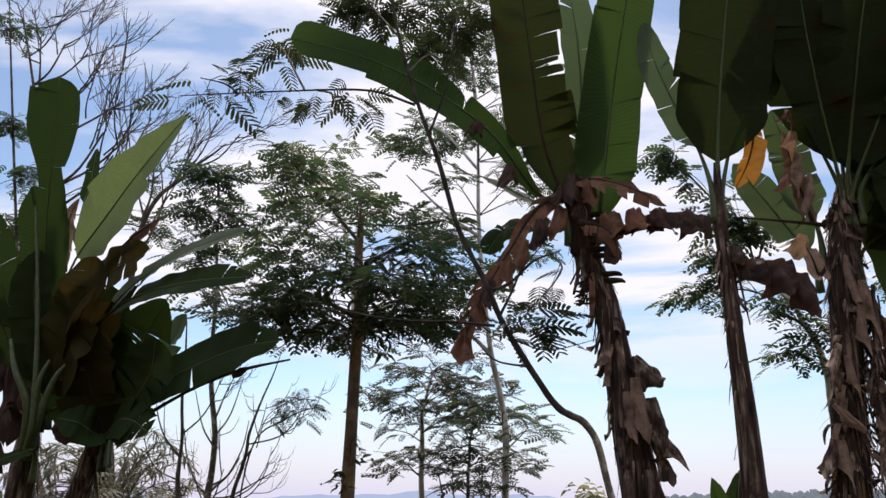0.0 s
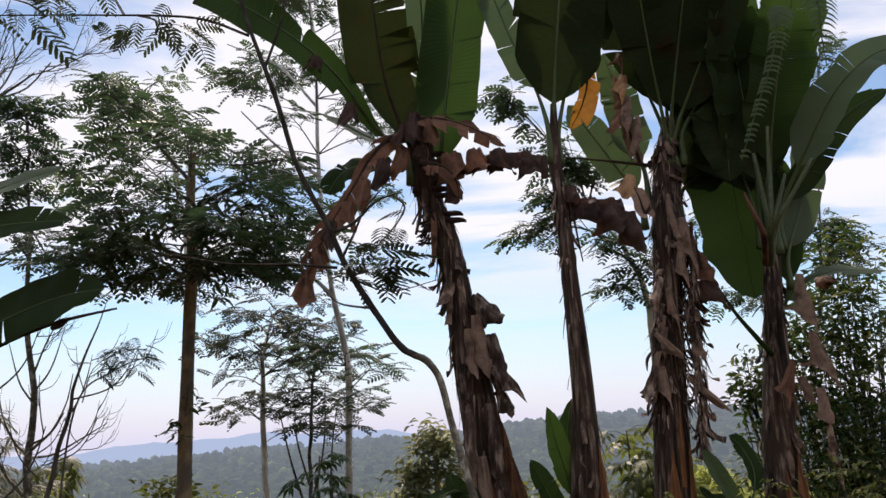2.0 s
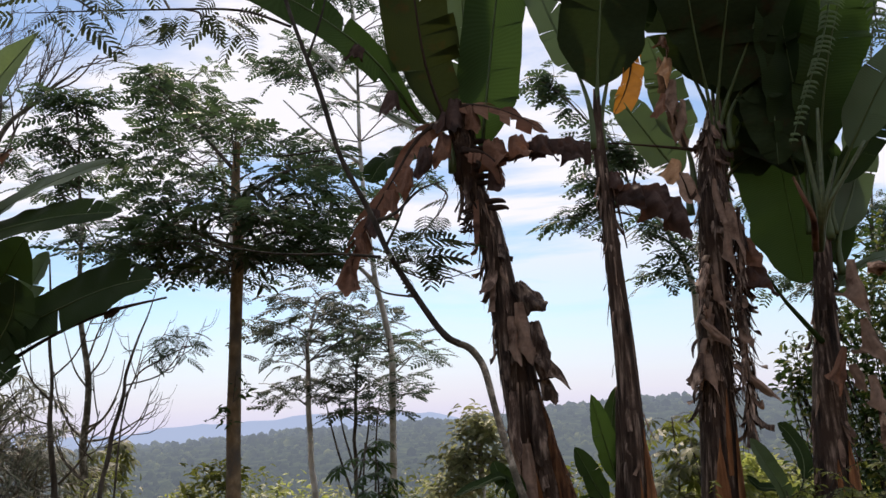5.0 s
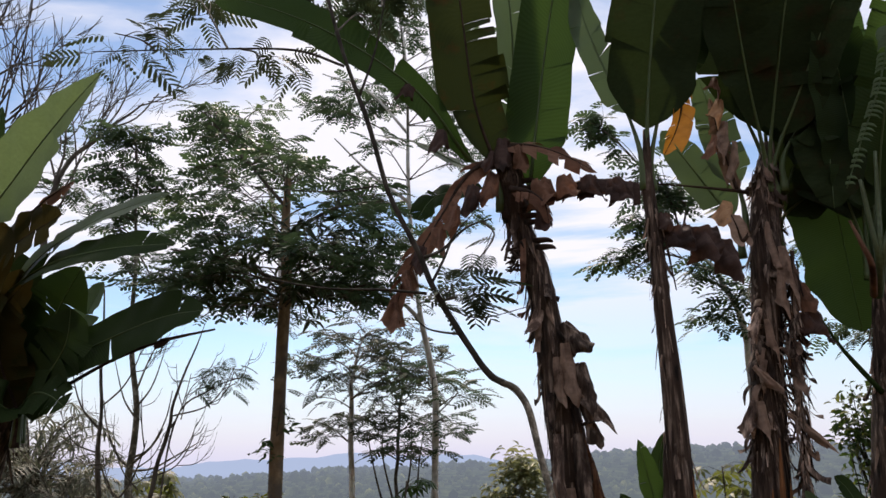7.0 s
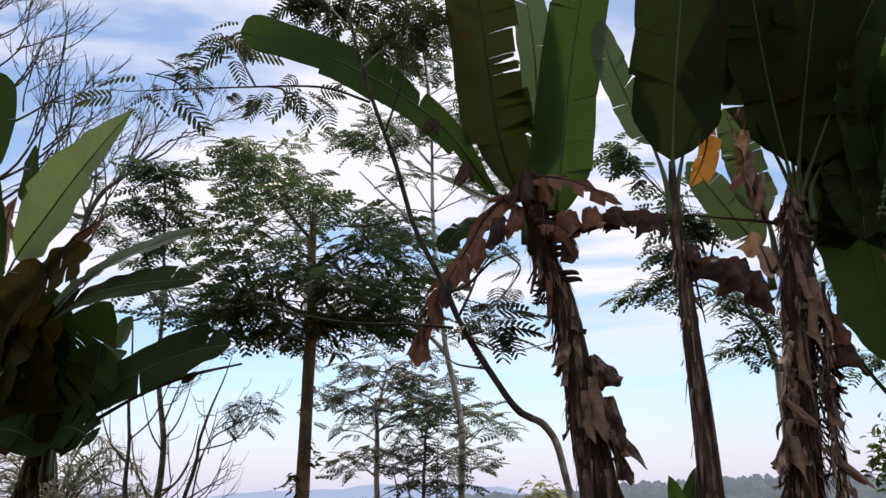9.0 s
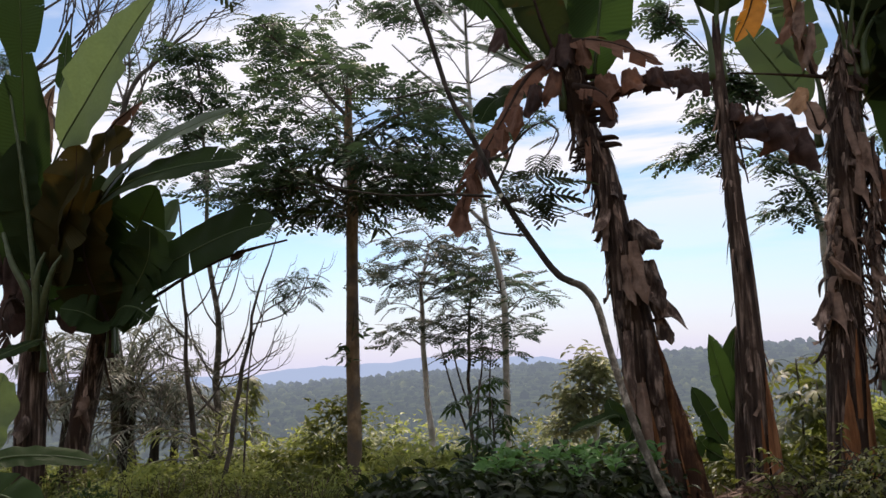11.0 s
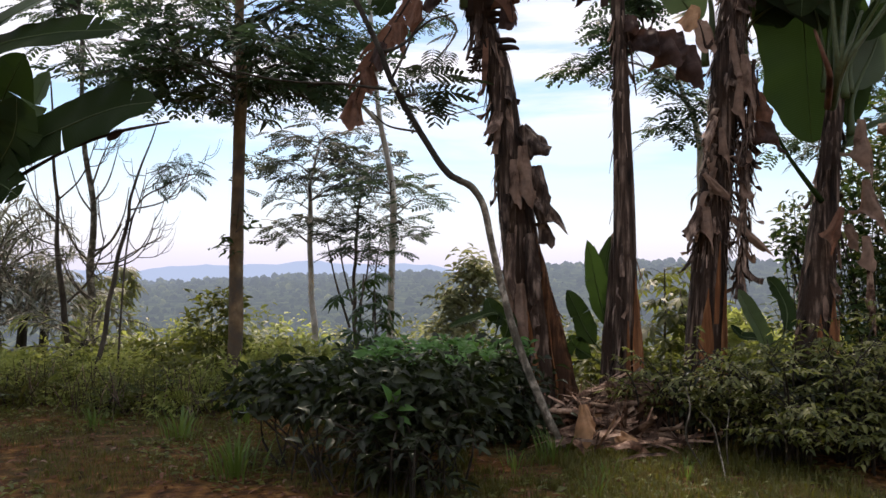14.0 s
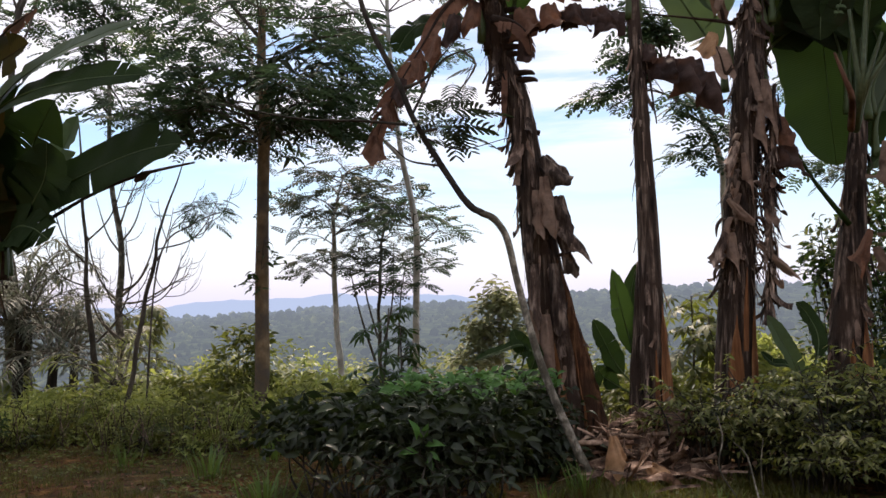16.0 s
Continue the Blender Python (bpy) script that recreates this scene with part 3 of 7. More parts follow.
def dry_sheaths(plant, path, rad, seed, flaps, fibres, low=0.0, high=1.0, size=1.0, out=1.0):
    """Withered sheath flaps that peel off the stem, and strings that hang from it."""
    rng = random.Random(seed)
    n = len(path) - 1
    for _ in range(flaps):
        u = rng.uniform(low, high)
        i = min(int(u * n), n - 1)
        c, r = path[i], rad[i]
        a = rng.uniform(0, math.tau)
        o = Vector((math.cos(a), math.sin(a), 0))
        s = size * rng.uniform(0.6, 1.3)
        L, w = rng.uniform(0.14, 0.3) * s, rng.uniform(0.07, 0.14) * s
        lean = rng.uniform(0.05, 0.25) if rng.random() < 0.65 else rng.uniform(0.4, 0.9) * out
        if lean < 0.3:
            L, w = L * rng.uniform(1.2, 2.2), w * rng.uniform(0.3, 0.7)
        sidew = Vector((-o.y, o.x, 0)) * rng.uniform(-0.08, 0.08)
        tip = 1.0 if lean < 0.3 else rng.uniform(0.7, 0.95)
        pts = [c + o * r * 0.9 + Vector((0, 0, 0.05)), c + o * (r + 0.022) - Vector((0, 0, L * 0.3)), c + o * (r + 0.02 + lean * L * 0.5) + sidew * 0.6 - Vector((0, 0, L * 0.7)), c + o * (r + 0.02 + lean * L) + sidew - Vector((0, 0, L * tip))]
        g = Geo()
        sp = smooth_path(pts, 8)
        wd = spread([w * 0.6, w, w * rng.uniform(0.6, 1.0), w * rng.choice((0.08, 0.3, 0.8, 1.1))], 8)
        ribbon(g, sp, wd, o, rng.uniform(0.0, 0.9))
        part("dry_sheath", g, rng.choice((SHEATH, SHEATH, SHEATH, SHEATH, DRY_GREY)), plant)
    if fibres:
        g = Geo()
        for _ in range(fibres):
            u = rng.uniform(low, high)
            i = min(int(u * n), n - 1)
            c, r = path[i], rad[i]
            a = rng.uniform(0, math.tau)
            o = Vector((math.cos(a), math.sin(a), 0))
            L = rng.uniform(0.12, 0.5) * size
            k = rng.uniform(0.0, 0.09) * out
            w = rng.uniform(0.006, 0.03)
            pts = [c + o * r * 0.98, c + o * (r + k * 0.6) - Vector((0, 0, L * 0.4)), c + o * (r + k * rng.uniform(0.3, 1.6)) - Vector((0, 0, L))]
            ribbon(g, smooth_path(pts, 4), spread([w, w, w * 0.3], 4), o, 0.3)
        part("dry_fibre", g, SHEATH, plant, kind="stuff")


def dead_flag(plant, top, bottom, w0, w1, seed, mat, bulge=0.05, label="", name="dead_leaf"):
    """A limp sheet of dead leaf that hangs from top to bottom, creased and torn along its foot."""
    top, bottom = Vector(top), Vector(bottom)
    t = bottom - top
    side = t.cross(Vector((0.15, -1, 0))).normalized()
    out = side.cross(t).normalized()
    rng = random.Random(seed)
    rows, cols = 12, 12
    peak = rng.uniform(-0.5, 0.5)
    foot = [rng.uniform(-0.06, 0.03) - 0.42 * abs(k / cols * 2 - 1 - peak) for k in range(cols + 1)]
    verts, uvs = [], []
    for j in range(rows + 1):
        v = j / rows
        for k in range(cols + 1):
            u = k / cols * 2 - 1
            w = (w0 + (w1 - w0) * v**0.8) * (1 + 0.18 * noise.noise(Vector((v * 3, seed, (u > 0) * 5.0))))
            p = top + t * (v * (1 + foot[k] * v * v)) + side * (u * w / 2)
            crease = bulge * math.sin(v * 2.6) + 0.4 * w * noise.noise(Vector((u * 2.2 + seed, v * 2.6, 1.0))) - 0.75 * w * u * u * (0.3 + v) + 0.3 * w * v * v * v
            verts.append(p + out * crease)
            uvs.append((v, u))
    c = cols + 1
    g = Geo()
    g.add(verts, [(j * c + k, j * c + k + 1, (j + 1) * c + k + 1, (j + 1) * c + k) for j in range(rows) for k in range(cols)], uvs)
    return part(name, g, mat, plant, label)


def peeled_strip(plant, path, rad, angle, low, high, width, seed=0):
    """A strip of the stem where the dry sheath has come off and the rust-coloured inside shows."""
    n = len(path) - 1
    i0, i1 = int(low * n), max(int(high * n), int(low * n) + 2)
    o = Vector((math.cos(angle), math.sin(angle), 0))
    g = Geo()
    k = i1 - i0
    ws = [max(0.006, width * (1 - (j / k) ** 2.2) * (0.6 + 0.4 * min(1.0, 3 * (j + 0.5) / k)) * (1 + 0.5 * noise.noise(Vector((j * 0.9, seed + angle * 3, 0))))) for j in range(k + 1)]
    ribbon(g, [path[i] + o * (rad[i] + 0.022) for i in range(i0, i1 + 1)], ws, o, 0.35)
    part("peeled_strip", g, RUST, plant, "rust-orange strip of peeled stem")


def pseudostem(plant, points, radii, seed, mat=STEM, name="pseudostem", n=44, sides=18):
    g = Geo()
    path, rad = smooth_path(points, n), spread(radii, n)
    layers = [random.Random(seed * 7 + k).uniform(0, math.tau) for k in range(9)]
    verts, uvs = [], []
    for k, p in enumerate(path):
        for s in range(sides):
            a = s / sides * math.tau
            r = rad[k] * (1 + 0.09 * noise.noise(Vector((math.cos(a) * 1.5 + seed, math.sin(a) * 1.5, k * 0.12))))
            # overlapping old leaf bases make ridges that run up the stem
            for q, phase in enumerate(layers):
                x = (a - phase - 0.012 * k * (1 if q % 2 else -1)) % math.tau
                r += 0.012 * max(0.0, 1 - x / 0.8) * (0.6 + 0.4 * math.sin(k * 0.4 + q))
            verts.append(p + Vector((r * math.cos(a), r * math.sin(a), 0)))
            uvs.append((s / sides, k / n))
    faces = [(k * sides + s, k * sides + (s + 1) % sides, (k + 1) * sides + (s + 1) % sides, (k + 1) * sides + s) for k in range(n) for s in range(sides)]
    faces += [tuple(range(n * sides, (n + 1) * sides)), tuple(reversed(range(sides)))]
    g.add(verts, faces, uvs)
    part(name, g, mat, plant)
    return path, rad


# old banana plant with the most dead leaves, leaning
plant = thing("banana_plant", ((1.07, 8.09, 0)), "old banana plant with torn leaves and a shaggy brown stem", "banana plant", "banana grove")
path, rad = pseudostem(plant, [(1.06, 8, -0.01), (0.91, 8, 0.88), (0.76, 8, 1.73), (0.62, 8, 2.81), (0.5, 8, 3.56), (0.33, 8, 4.08), (0.29, 8, 4.65)], [0.24, 0.22, 0.185, 0.145, 0.125, 0.11, 0.055], 1)
dry_sheaths(plant, path, rad, 11, 100, 200, 0.06, 0.97, 0.85, 0.8)
for a, lo, hi, w in ((-0.5, 0.02, 0.3, 0.15), (-1.05, 0.03, 0.2, 0.09), (-1.9, 0.05, 0.26, 0.06)):
    peeled_strip(plant, path, rad, a, lo, hi, w)
g = Geo()
tube(g, [(1.24, 7.8, 0.15), (1.12, 7.85, 0.67), (0.98, 7.9, 1.33), (0.85, 7.9, 1.89)], [0.12, 0.1, 0.07, 0.03], 20, 12, 0.3, 3)
part("dead_stem", g, RUST_DARK, plant, "split rust-brown dead side stem")
for k, (p0, p1, w0, w1) in enumerate([((0.73, 7.8, 2.89), (1, 7.7, 2.53), 0.12, 0.34), ((0.75, 7.75, 2.69), (0.8, 7.68, 2.02), 0.1, 0.24), ((0.87, 7.78, 2.5), (0.98, 7.7, 1.94), 0.14, 0.24), ((0.9, 7.8, 2.2), (1.13, 7.7, 1.77), 0.14, 0.28), ((0.67, 7.78, 2.56), (0.7, 7.7, 1.99), 0.08, 0.14), ((0.64, 7.75, 1.83), (0.62, 7.68, 1.12), 0.08, 0.16), ((0.83, 7.75, 1.83), (0.9, 7.68, 1.07), 0.1, 0.2), ((0.73, 7.72, 1.34), (0.76, 7.66, 0.58), 0.1, 0.16), ((0.95, 7.85, 1.95), (1.05, 7.76, 1.66), 0.1, 0.2), ((0.59, 7.8, 2.22), (0.57, 7.74, 1.78), 0.06, 0.12), ((0.61, 7.78, 1.45), (0.63, 7.7, 0.79), 0.06, 0.12)]):
    dead_flag(plant, p0, p1, w0, w1, 40 + k, (SHEATH, DRY_GREY, SHEATH)[k % 3], 0.05, name="dry_sheath")
banana_leaf(plant, "leaf", [(0.12, 7.9, 4.46), (-0.19, 7.9, 4.72), (-0.56, 7.6, 5.2), (-1.05, 7.2, 5.5), (-1.59, 6.9, 5.72), (-2.04, 6.6, 5.78), (-2.48, 6.4, 5.82)], 0.52, (0.2, -1, 0.15), BANANA_OLIVE, 21, 4, 0.2, 0.1, 0.3, petiole=0.12, label="long green leaf arching out with a notched edge", tip=0.93, base=0.3, ragged=0.32, strips=0.2)
for k, (p0, p1, w0, w1) in enumerate([((-0.72, 7.38, 5.3), (-0.83, 7.35, 5.08), 0.12, 0.2), ((-0.42, 7.65, 4.92), (-0.46, 7.6, 4.58), 0.1, 0.26)]):
    dead_flag(plant, p0, p1, w0, w1, 360 + k, DRY_DARK, 0.05)
banana_leaf(plant, "leaf", [(0.2, 7.9, 4.39), (-0.06, 7.7, 5.13), (-0.18, 7.5, 6.04), (-0.29, 7.3, 7.11), (-0.35, 7.1, 7.92)], 0.8, (0.15, -1, -0.1), BANANA_BROWNED, 22, 38, 0.34, 0.12, 0.16, petiole=0.08, strips=0.22, ragged=0.28, whole=-1)
banana_leaf(plant, "leaf", [(0.47, 8.1, 4.23), (0.59, 8.1, 5.14), (0.76, 8, 6.26), (0.97, 7.8, 7.37), (1.08, 7.6, 8.2)], 0.7, (-0.15, -1, -0.1), BANANA_OLIVE, 23, 5, 0.12, 0.15, 0.12, petiole=0.06, strips=0.14)
banana_leaf(plant, "leaf", [(0.13, 8.2, 4.54), (-0.3, 8.3, 4.79), (-0.75, 8.4, 5.09), (-1.26, 8.5, 5.25)], 0.3, (0, -0.4, 0.9), BANANA_PALE, 24, 3, 0.08, 0.1, 0.25, petiole=0.15)
banana_leaf(plant, "leaf", [(0.19, 8.2, 4.4), (-0.18, 8.3, 4.48), (-0.56, 8.4, 4.42), (-0.75, 8.4, 4.17)], 0.4, (0, -0.8, 0.6), BANANA, 25, 4, 0.1, 0.2, 0.5, petiole=0.2)
banana_leaf(plant, "leaf", [(0.32, 8.2, 4.66), (0.37, 8.3, 5.95), (0.34, 8.3, 6.85), (0.23, 8.3, 7.81)], 0.5, (0.3, -1, 0), BANANA_PALE, 26, 6, 0.1, 0.2, 0.1, petiole=0.1)
banana_leaf(plant, "dead_leaf", [(0.17, 7.9, 4.71), (-0.16, 7.8, 4.47), (-0.43, 7.7, 4.01), (-0.68, 7.7, 3.59), (-0.85, 7.7, 3.22), (-0.94, 7.7, 2.85)], 0.58, (-0.1, -1, 0.3), DRY, 31, 22, 0.34, 0.1, 0.5, hang=0.8, ragged=0.55, strips=0.45, rib=0.011, label="rust-brown dead leaf hanging in strips")
banana_leaf(plant, "dead_leaf", [(0.14, 7.9, 4.81), (0.49, 7.8, 4.77), (0.83, 7.75, 4.63), (1.15, 7.7, 4.41)], 0.46, (0.2, -0.7, 0.6), DRY, 32, 10, 0.25, 0.1, 0.5, hang=0.3, ragged=0.5, strips=0.3, rib=0.011, label="rust-brown dead leaf bent over")
banana_leaf(plant, "dead_leaf", [(0.27, 7.8, 4.29), (0.47, 7.7, 4.22), (0.6, 7.65, 4.08), (0.64, 7.65, 3.87)], 0.36, (0.3, -0.7, 0.6), DRY, 33, 8, 0.3, 0.1, 0.7, hang=0.9, ragged=0.5, strips=0.3)
dead_flag(plant, (-0.89, 7.7, 3.19), (-0.95, 7.66, 2.76), 0.06, 0.3, 34, DRY, 0.04, "rust-brown flag of dead leaf")
for k, (p0, p1, w0, w1) in enumerate([((0.6, 7.75, 4.39), (0.64, 7.7, 4.01), 0.2, 0.34), ((0.83, 7.72, 4.41), (0.89, 7.66, 4.08), 0.16, 0.3), ((1.06, 7.72, 4.4), (1.14, 7.66, 4.03), 0.16, 0.3), ((1.32, 7.72, 4.36), (1.46, 7.68, 4.03), 0.16, 0.3), ((0.58, 7.78, 4.1), (0.62, 7.72, 3.75), 0.12, 0.22)]):
    dead_flag(plant, p0, p1, w0, w1, 380 + k, DRY_DARK if k > 1 else DRY, 0.06)
for k, (p0, p1, w0, w1) in enumerate([((0.11, 7.7, 4.44), (0.01, 7.64, 4.02), 0.12, 0.22), ((-0.1, 7.68, 4.31), (-0.16, 7.62, 3.89), 0.12, 0.2), ((-0.29, 7.66, 4.1), (-0.34, 7.6, 3.73), 0.1, 0.18), ((-0.48, 7.64, 3.86), (-0.47, 7.58, 3.49), 0.1, 0.17), ((-0.63, 7.64, 3.67), (-0.7, 7.58, 3.31), 0.1, 0.17), ((-0.79, 7.64, 3.43), (-0.76, 7.58, 3.09), 0.08, 0.16)]):
    dead_flag(plant, p0, p1, w0, w1, 350 + k, (DRY, DRY_DARK, DRY)[k % 3], 0.05)
# dark bundle of stalks where the leaves spring
g = Geo()
tube(g, [(0.34, 8, 4.0), (0.3, 7.97, 4.35), (0.26, 7.95, 4.62), (0.24, 7.95, 4.9)], [0.11, 0.13, 0.12, 0.05], 16, 12, 0.35, 6)
part("leaf_base", g, STEM, plant, "dark bundle of leaf stalks at the top of the stem")
for k, (p0, p1, w0, w1) in enumerate([((0.22, 7.78, 4.85), (0.18, 7.74, 4.4), 0.14, 0.24), ((0.38, 7.8, 4.78), (0.42, 7.76, 4.4), 0.12, 0.2), ((0.1, 7.8, 4.72), (0.02, 7.76, 4.42), 0.1, 0.18)]):
    dead_flag(plant, p0, p1, w0, w1, 390 + k, (DRY_DARK, DRY, DRY_DARK)[k], 0.05)
# rows of short cut leaf stubs along the upper stem
rng = random.Random(4)
for k in range(7):
    g = Geo()
    u = 0.72 + 0.036 * k + rng.uniform(-0.012, 0.012)
    i = int(u * (len(path) - 1))
    c = path[i]
    tube(g, [c + Vector((0.05, -0.08, 0)), c + Vector((0.2, -0.12, 0.0)), c + Vector((0.30 + rng.uniform(-0.06, 0.03), -0.14, -0.02 + rng.uniform(-0.03, 0.03)))], [0.035, 0.026, 0.012], 5, 6, 0.2, k)
    part("leaf_stub", g, RIB_DRY, plant)
# shrivelled bunch at the neck of the stem
g = Geo()
for k in range(34):
    z = rng.uniform(0, 1)
    c = Vector((0.31, 7.8, 3.74)).lerp(Vector((0.27, 7.8, 3.4)), z) + Vector((rng.uniform(-0.05, 0.06), rng.uniform(-0.06, 0.06), 0))
    d = Vector((rng.uniform(-1, 0.2), rng.uniform(-0.6, 0.3), rng.uniform(-0.5, 0.3))).normalized()
    tube(g, [c, c + d * 0.045, c + d * 0.08], [0.014, 0.012, 0.004], 4, 5)
part("bunch_stalk", g, RIB_DRY, plant, "black shrivelled old fruit stalk", "stuff")
for k in range(3):
    g = Geo()
    ribbon(g, smooth_path([(0.38, 7.78, 3.76), (0.37, 7.75, 3.5), (0.36, 7.76, 3.23)], 6), spread([0.05, 0.07, 0.03], 6), (-0.4 + 0.4 * k, -1, 0), 0.4)
    part("dry_sheath", g, DRY, plant)

# slim banana plant beside it
plant = thing("banana_plant", ((1.72, 7.6, 0)), "slim banana plant with broad dark leaves on a brown stem", "banana plant", "banana grove")
path, rad = pseudostem(plant, [(1.71, 7.5, -0.01), (1.7, 7.5, 0.92), (1.68, 7.5, 1.98), (1.65, 7.5, 3.06), (1.64, 7.5, 3.65), (1.61, 7.5, 4.11), (1.63, 7.5, 4.77)], [0.14, 0.12, 0.094, 0.073, 0.066, 0.06, 0.03], 2)
dry_sheaths(plant, path, rad, 12, 34, 80, 0.1, 0.78, 0.6, 0.5)
for a, lo, hi, w in ((-0.9, 0.03, 0.27, 0.2), (-1.6, 0.05, 0.2, 0.06)):
    peeled_strip(plant, path, rad, a, lo, hi, w)
g = Geo()
tube(g, [(1.6, 7.65, 0.02), (1.61, 7.65, 0.69), (1.64, 7.65, 1.34), (1.63, 7.65, 1.83)], [0.12, 0.11, 0.08, 0.03], 20, 12, 0.2, 8)
part("dead_stem", g, STEM, plant, "dark dead side stem")
banana_leaf(plant, "leaf", [(1.62, 7.5, 4.52), (1.67, 7.4, 5.21), (1.77, 7.2, 6.11), (1.92, 7, 7.16), (2.07, 6.8, 8.02)], 0.95, (0.1, -1, -0.15), BANANA_SHADED, 41, 2, 0.04, 0.12, 0.08, petiole=0.1)
banana_leaf(plant, "leaf", [(1.56, 7.5, 4.53), (1.48, 7.6, 5), (1.29, 7.7, 5.58), (1.13, 7.8, 6.19), (1.06, 7.8, 6.62)], 0.36, (-0.6, -0.7, 0.3), BANANA_PALE, 42, 4, 0.08, 0.3, 0.1, petiole=0.25)
banana_leaf(plant, "leaf", [(1.67, 7.5, 4.52), (1.91, 7.5, 5.37), (2.24, 7.4, 6.13), (2.6, 7.2, 6.9)], 0.6, (0.3, -1, 0.1), BANANA, 43, 5, 0.08, 0.2, 0.1, petiole=0.3)
banana_leaf(plant, "dead_leaf", [(2.06, 7.5, 5.36), (2.0, 7.5, 5.2), (2.0, 7.5, 5.0), (1.92, 7.5, 4.74), (1.79, 7.5, 4.5)], 0.36, (0.3, -1, 0.2), YELLOW, 44, 6, 0.16, 0.35, 0.3, hang=0.3, ragged=0.45, strips=0.3, tip=0.6, base=0.3, label="curled orange-yellow dying leaf")
banana_leaf(plant, "dead_leaf", [(1.65, 7.5, 3.67), (1.93, 7.55, 3.76), (2.24, 7.6, 3.64), (2.44, 7.7, 3.36)], 0.5, (0.1, -0.8, 0.5), DRY_DARK, 45, 8, 0.12, 0.15, 0.6, hang=0.7, ragged=0.3, strips=0.25, label="dark brown dead leaf bent over")
g = Geo()
tube(g, [(1.72, 7.45, 3.64), (1.75, 7.43, 3.36), (1.78, 7.43, 3.12)], [0.012, 0.01, 0.006], 8, 5, 0.3)
part("dead_stalk", g, RIB_DRY, plant)

for k, (p0, p1, w0, w1) in enumerate([((1.87, 7.45, 3.76), (1.91, 7.4, 3.44), 0.3, 0.34), ((2.11, 7.5, 3.77), (2.18, 7.42, 3.33), 0.3, 0.36), ((2.3, 7.55, 3.64), (2.38, 7.48, 3.14), 0.24, 0.26), ((1.74, 7.45, 3.89), (1.73, 7.42, 3.65), 0.12, 0.2)]):
    dead_flag(plant, p0, p1, w0, w1, 480 + k, DRY_DARK, 0.06)

# thick banana plant wrapped in hanging strips
plant = thing("banana_plant", ((2.63, 8.09, 0)), "thick banana plant wrapped in hanging dry strips", "banana plant", "banana grove")
path, rad = pseudostem(plant, [(2.6, 8, -0.01), (2.62, 8, 0.88), (2.67, 8, 1.73), (2.75, 8, 2.59), (2.83, 8, 3.45), (2.9, 8, 4.2), (2.99, 8, 4.79)], [0.21, 0.19, 0.165, 0.15, 0.145, 0.13, 0.06], 3)
dry_sheaths(plant, path, rad, 13, 66, 260, 0.3, 0.98, 0.75, 0.7)
dry_sheaths(plant, path, rad, 113, 80, 160, 0.34, 0.97, 0.5, 1.3)
# rows of short bracts curled out to both sides
for k in range(34):
    u = 0.36 + 0.25 * (k // 2) / 17
    i = int(u * (len(path) - 1))
    h = 1 if k % 2 else -1
    a = -1.57 + h * random.Random(930 + k).uniform(0.5, 1.4)
    o = Vector((math.cos(a), math.sin(a), 0))
    c, r = path[i], rad[i]
    g = Geo()
    L = random.Random(960 + k).uniform(0.14, 0.24)
    ribbon(g, smooth_path([c + o * r * 0.9 - Vector((0, 0, 0.02)), c + o * (r + 0.03) + Vector((0, 0, 0.02)), c + o * (r + 0.02 + L * 0.35) - Vector((0, 0, L * 0.25)), c + o * (r + 0.02 + L * 0.4) - Vector((0, 0, L * 0.75))], 8), spread([0.05, 0.085, 0.07, 0.02], 8), o + Vector((0, 0, 0.6)), 0.5)
    part("dry_bract", g, (SHEATH, DRY_GREY, STRAW)[k % 3], plant)
for a, lo, hi, w in ((-1.85, 0.04, 0.27, 0.18), (-0.9, 0.06, 0.28, 0.14), (-1.4, 0.2, 0.36, 0.06)):
    peeled_strip(plant, path, rad, a, lo, hi, w)
side_path = smooth_path([(3.03, 7.8, 3.57), (2.96, 7.8, 2.84), (2.93, 7.8, 2.2), (2.92, 7.8, 1.72), (2.85, 7.8, 1.25)], 30)
g = Geo()
tube(g, side_path[::5], [0.02, 0.018, 0.015, 0.01], 24, 6, 0.3, 4)
part("dead_stalk", g, RIB_DRY, plant, "thin dead stalk hung with curled scraps")
dry_sheaths(plant, side_path, spread([0.02, 0.02, 0.015, 0.01], 30), 14, 60, 60, 0.05, 0.95, 0.7, 1.0)
dry_sheaths(plant, side_path, spread([0.045, 0.05, 0.05, 0.03], 30), 114, 50, 110, 0.02, 0.97, 0.5, 0.9)
banana_leaf(plant, "leaf", [(2.91, 7.9, 4.6), (2.72, 7.6, 5.37), (2.53, 7.2, 6.24), (2.44, 6.9, 7.16)], 0.8, (0.1, -1, -0.1), BANANA_SHADED, 51, 6, 0.1, 0.12, 0.1, petiole=0.12, base=0.4)
banana_leaf(plant, "leaf", [(2.96, 7.9, 4.6), (3.03, 7.6, 5.42), (3.12, 7.2, 6.32), (3.28, 6.9, 7.13)], 0.85, (-0.1, -1, -0.1), BANANA_SHADED, 52, 6, 0.1, 0.12, 0.1, petiole=0.12)
banana_leaf(plant, "leaf", [(3.01, 7.9, 4.56), (3.27, 7.6, 5.28), (3.52, 7.3, 5.97), (3.84, 7.1, 6.58)], 0.55, (-0.3, -1, 0.0), BANANA_SHADED, 53, 8, 0.1, 0.12, 0.12, petiole=0.12)
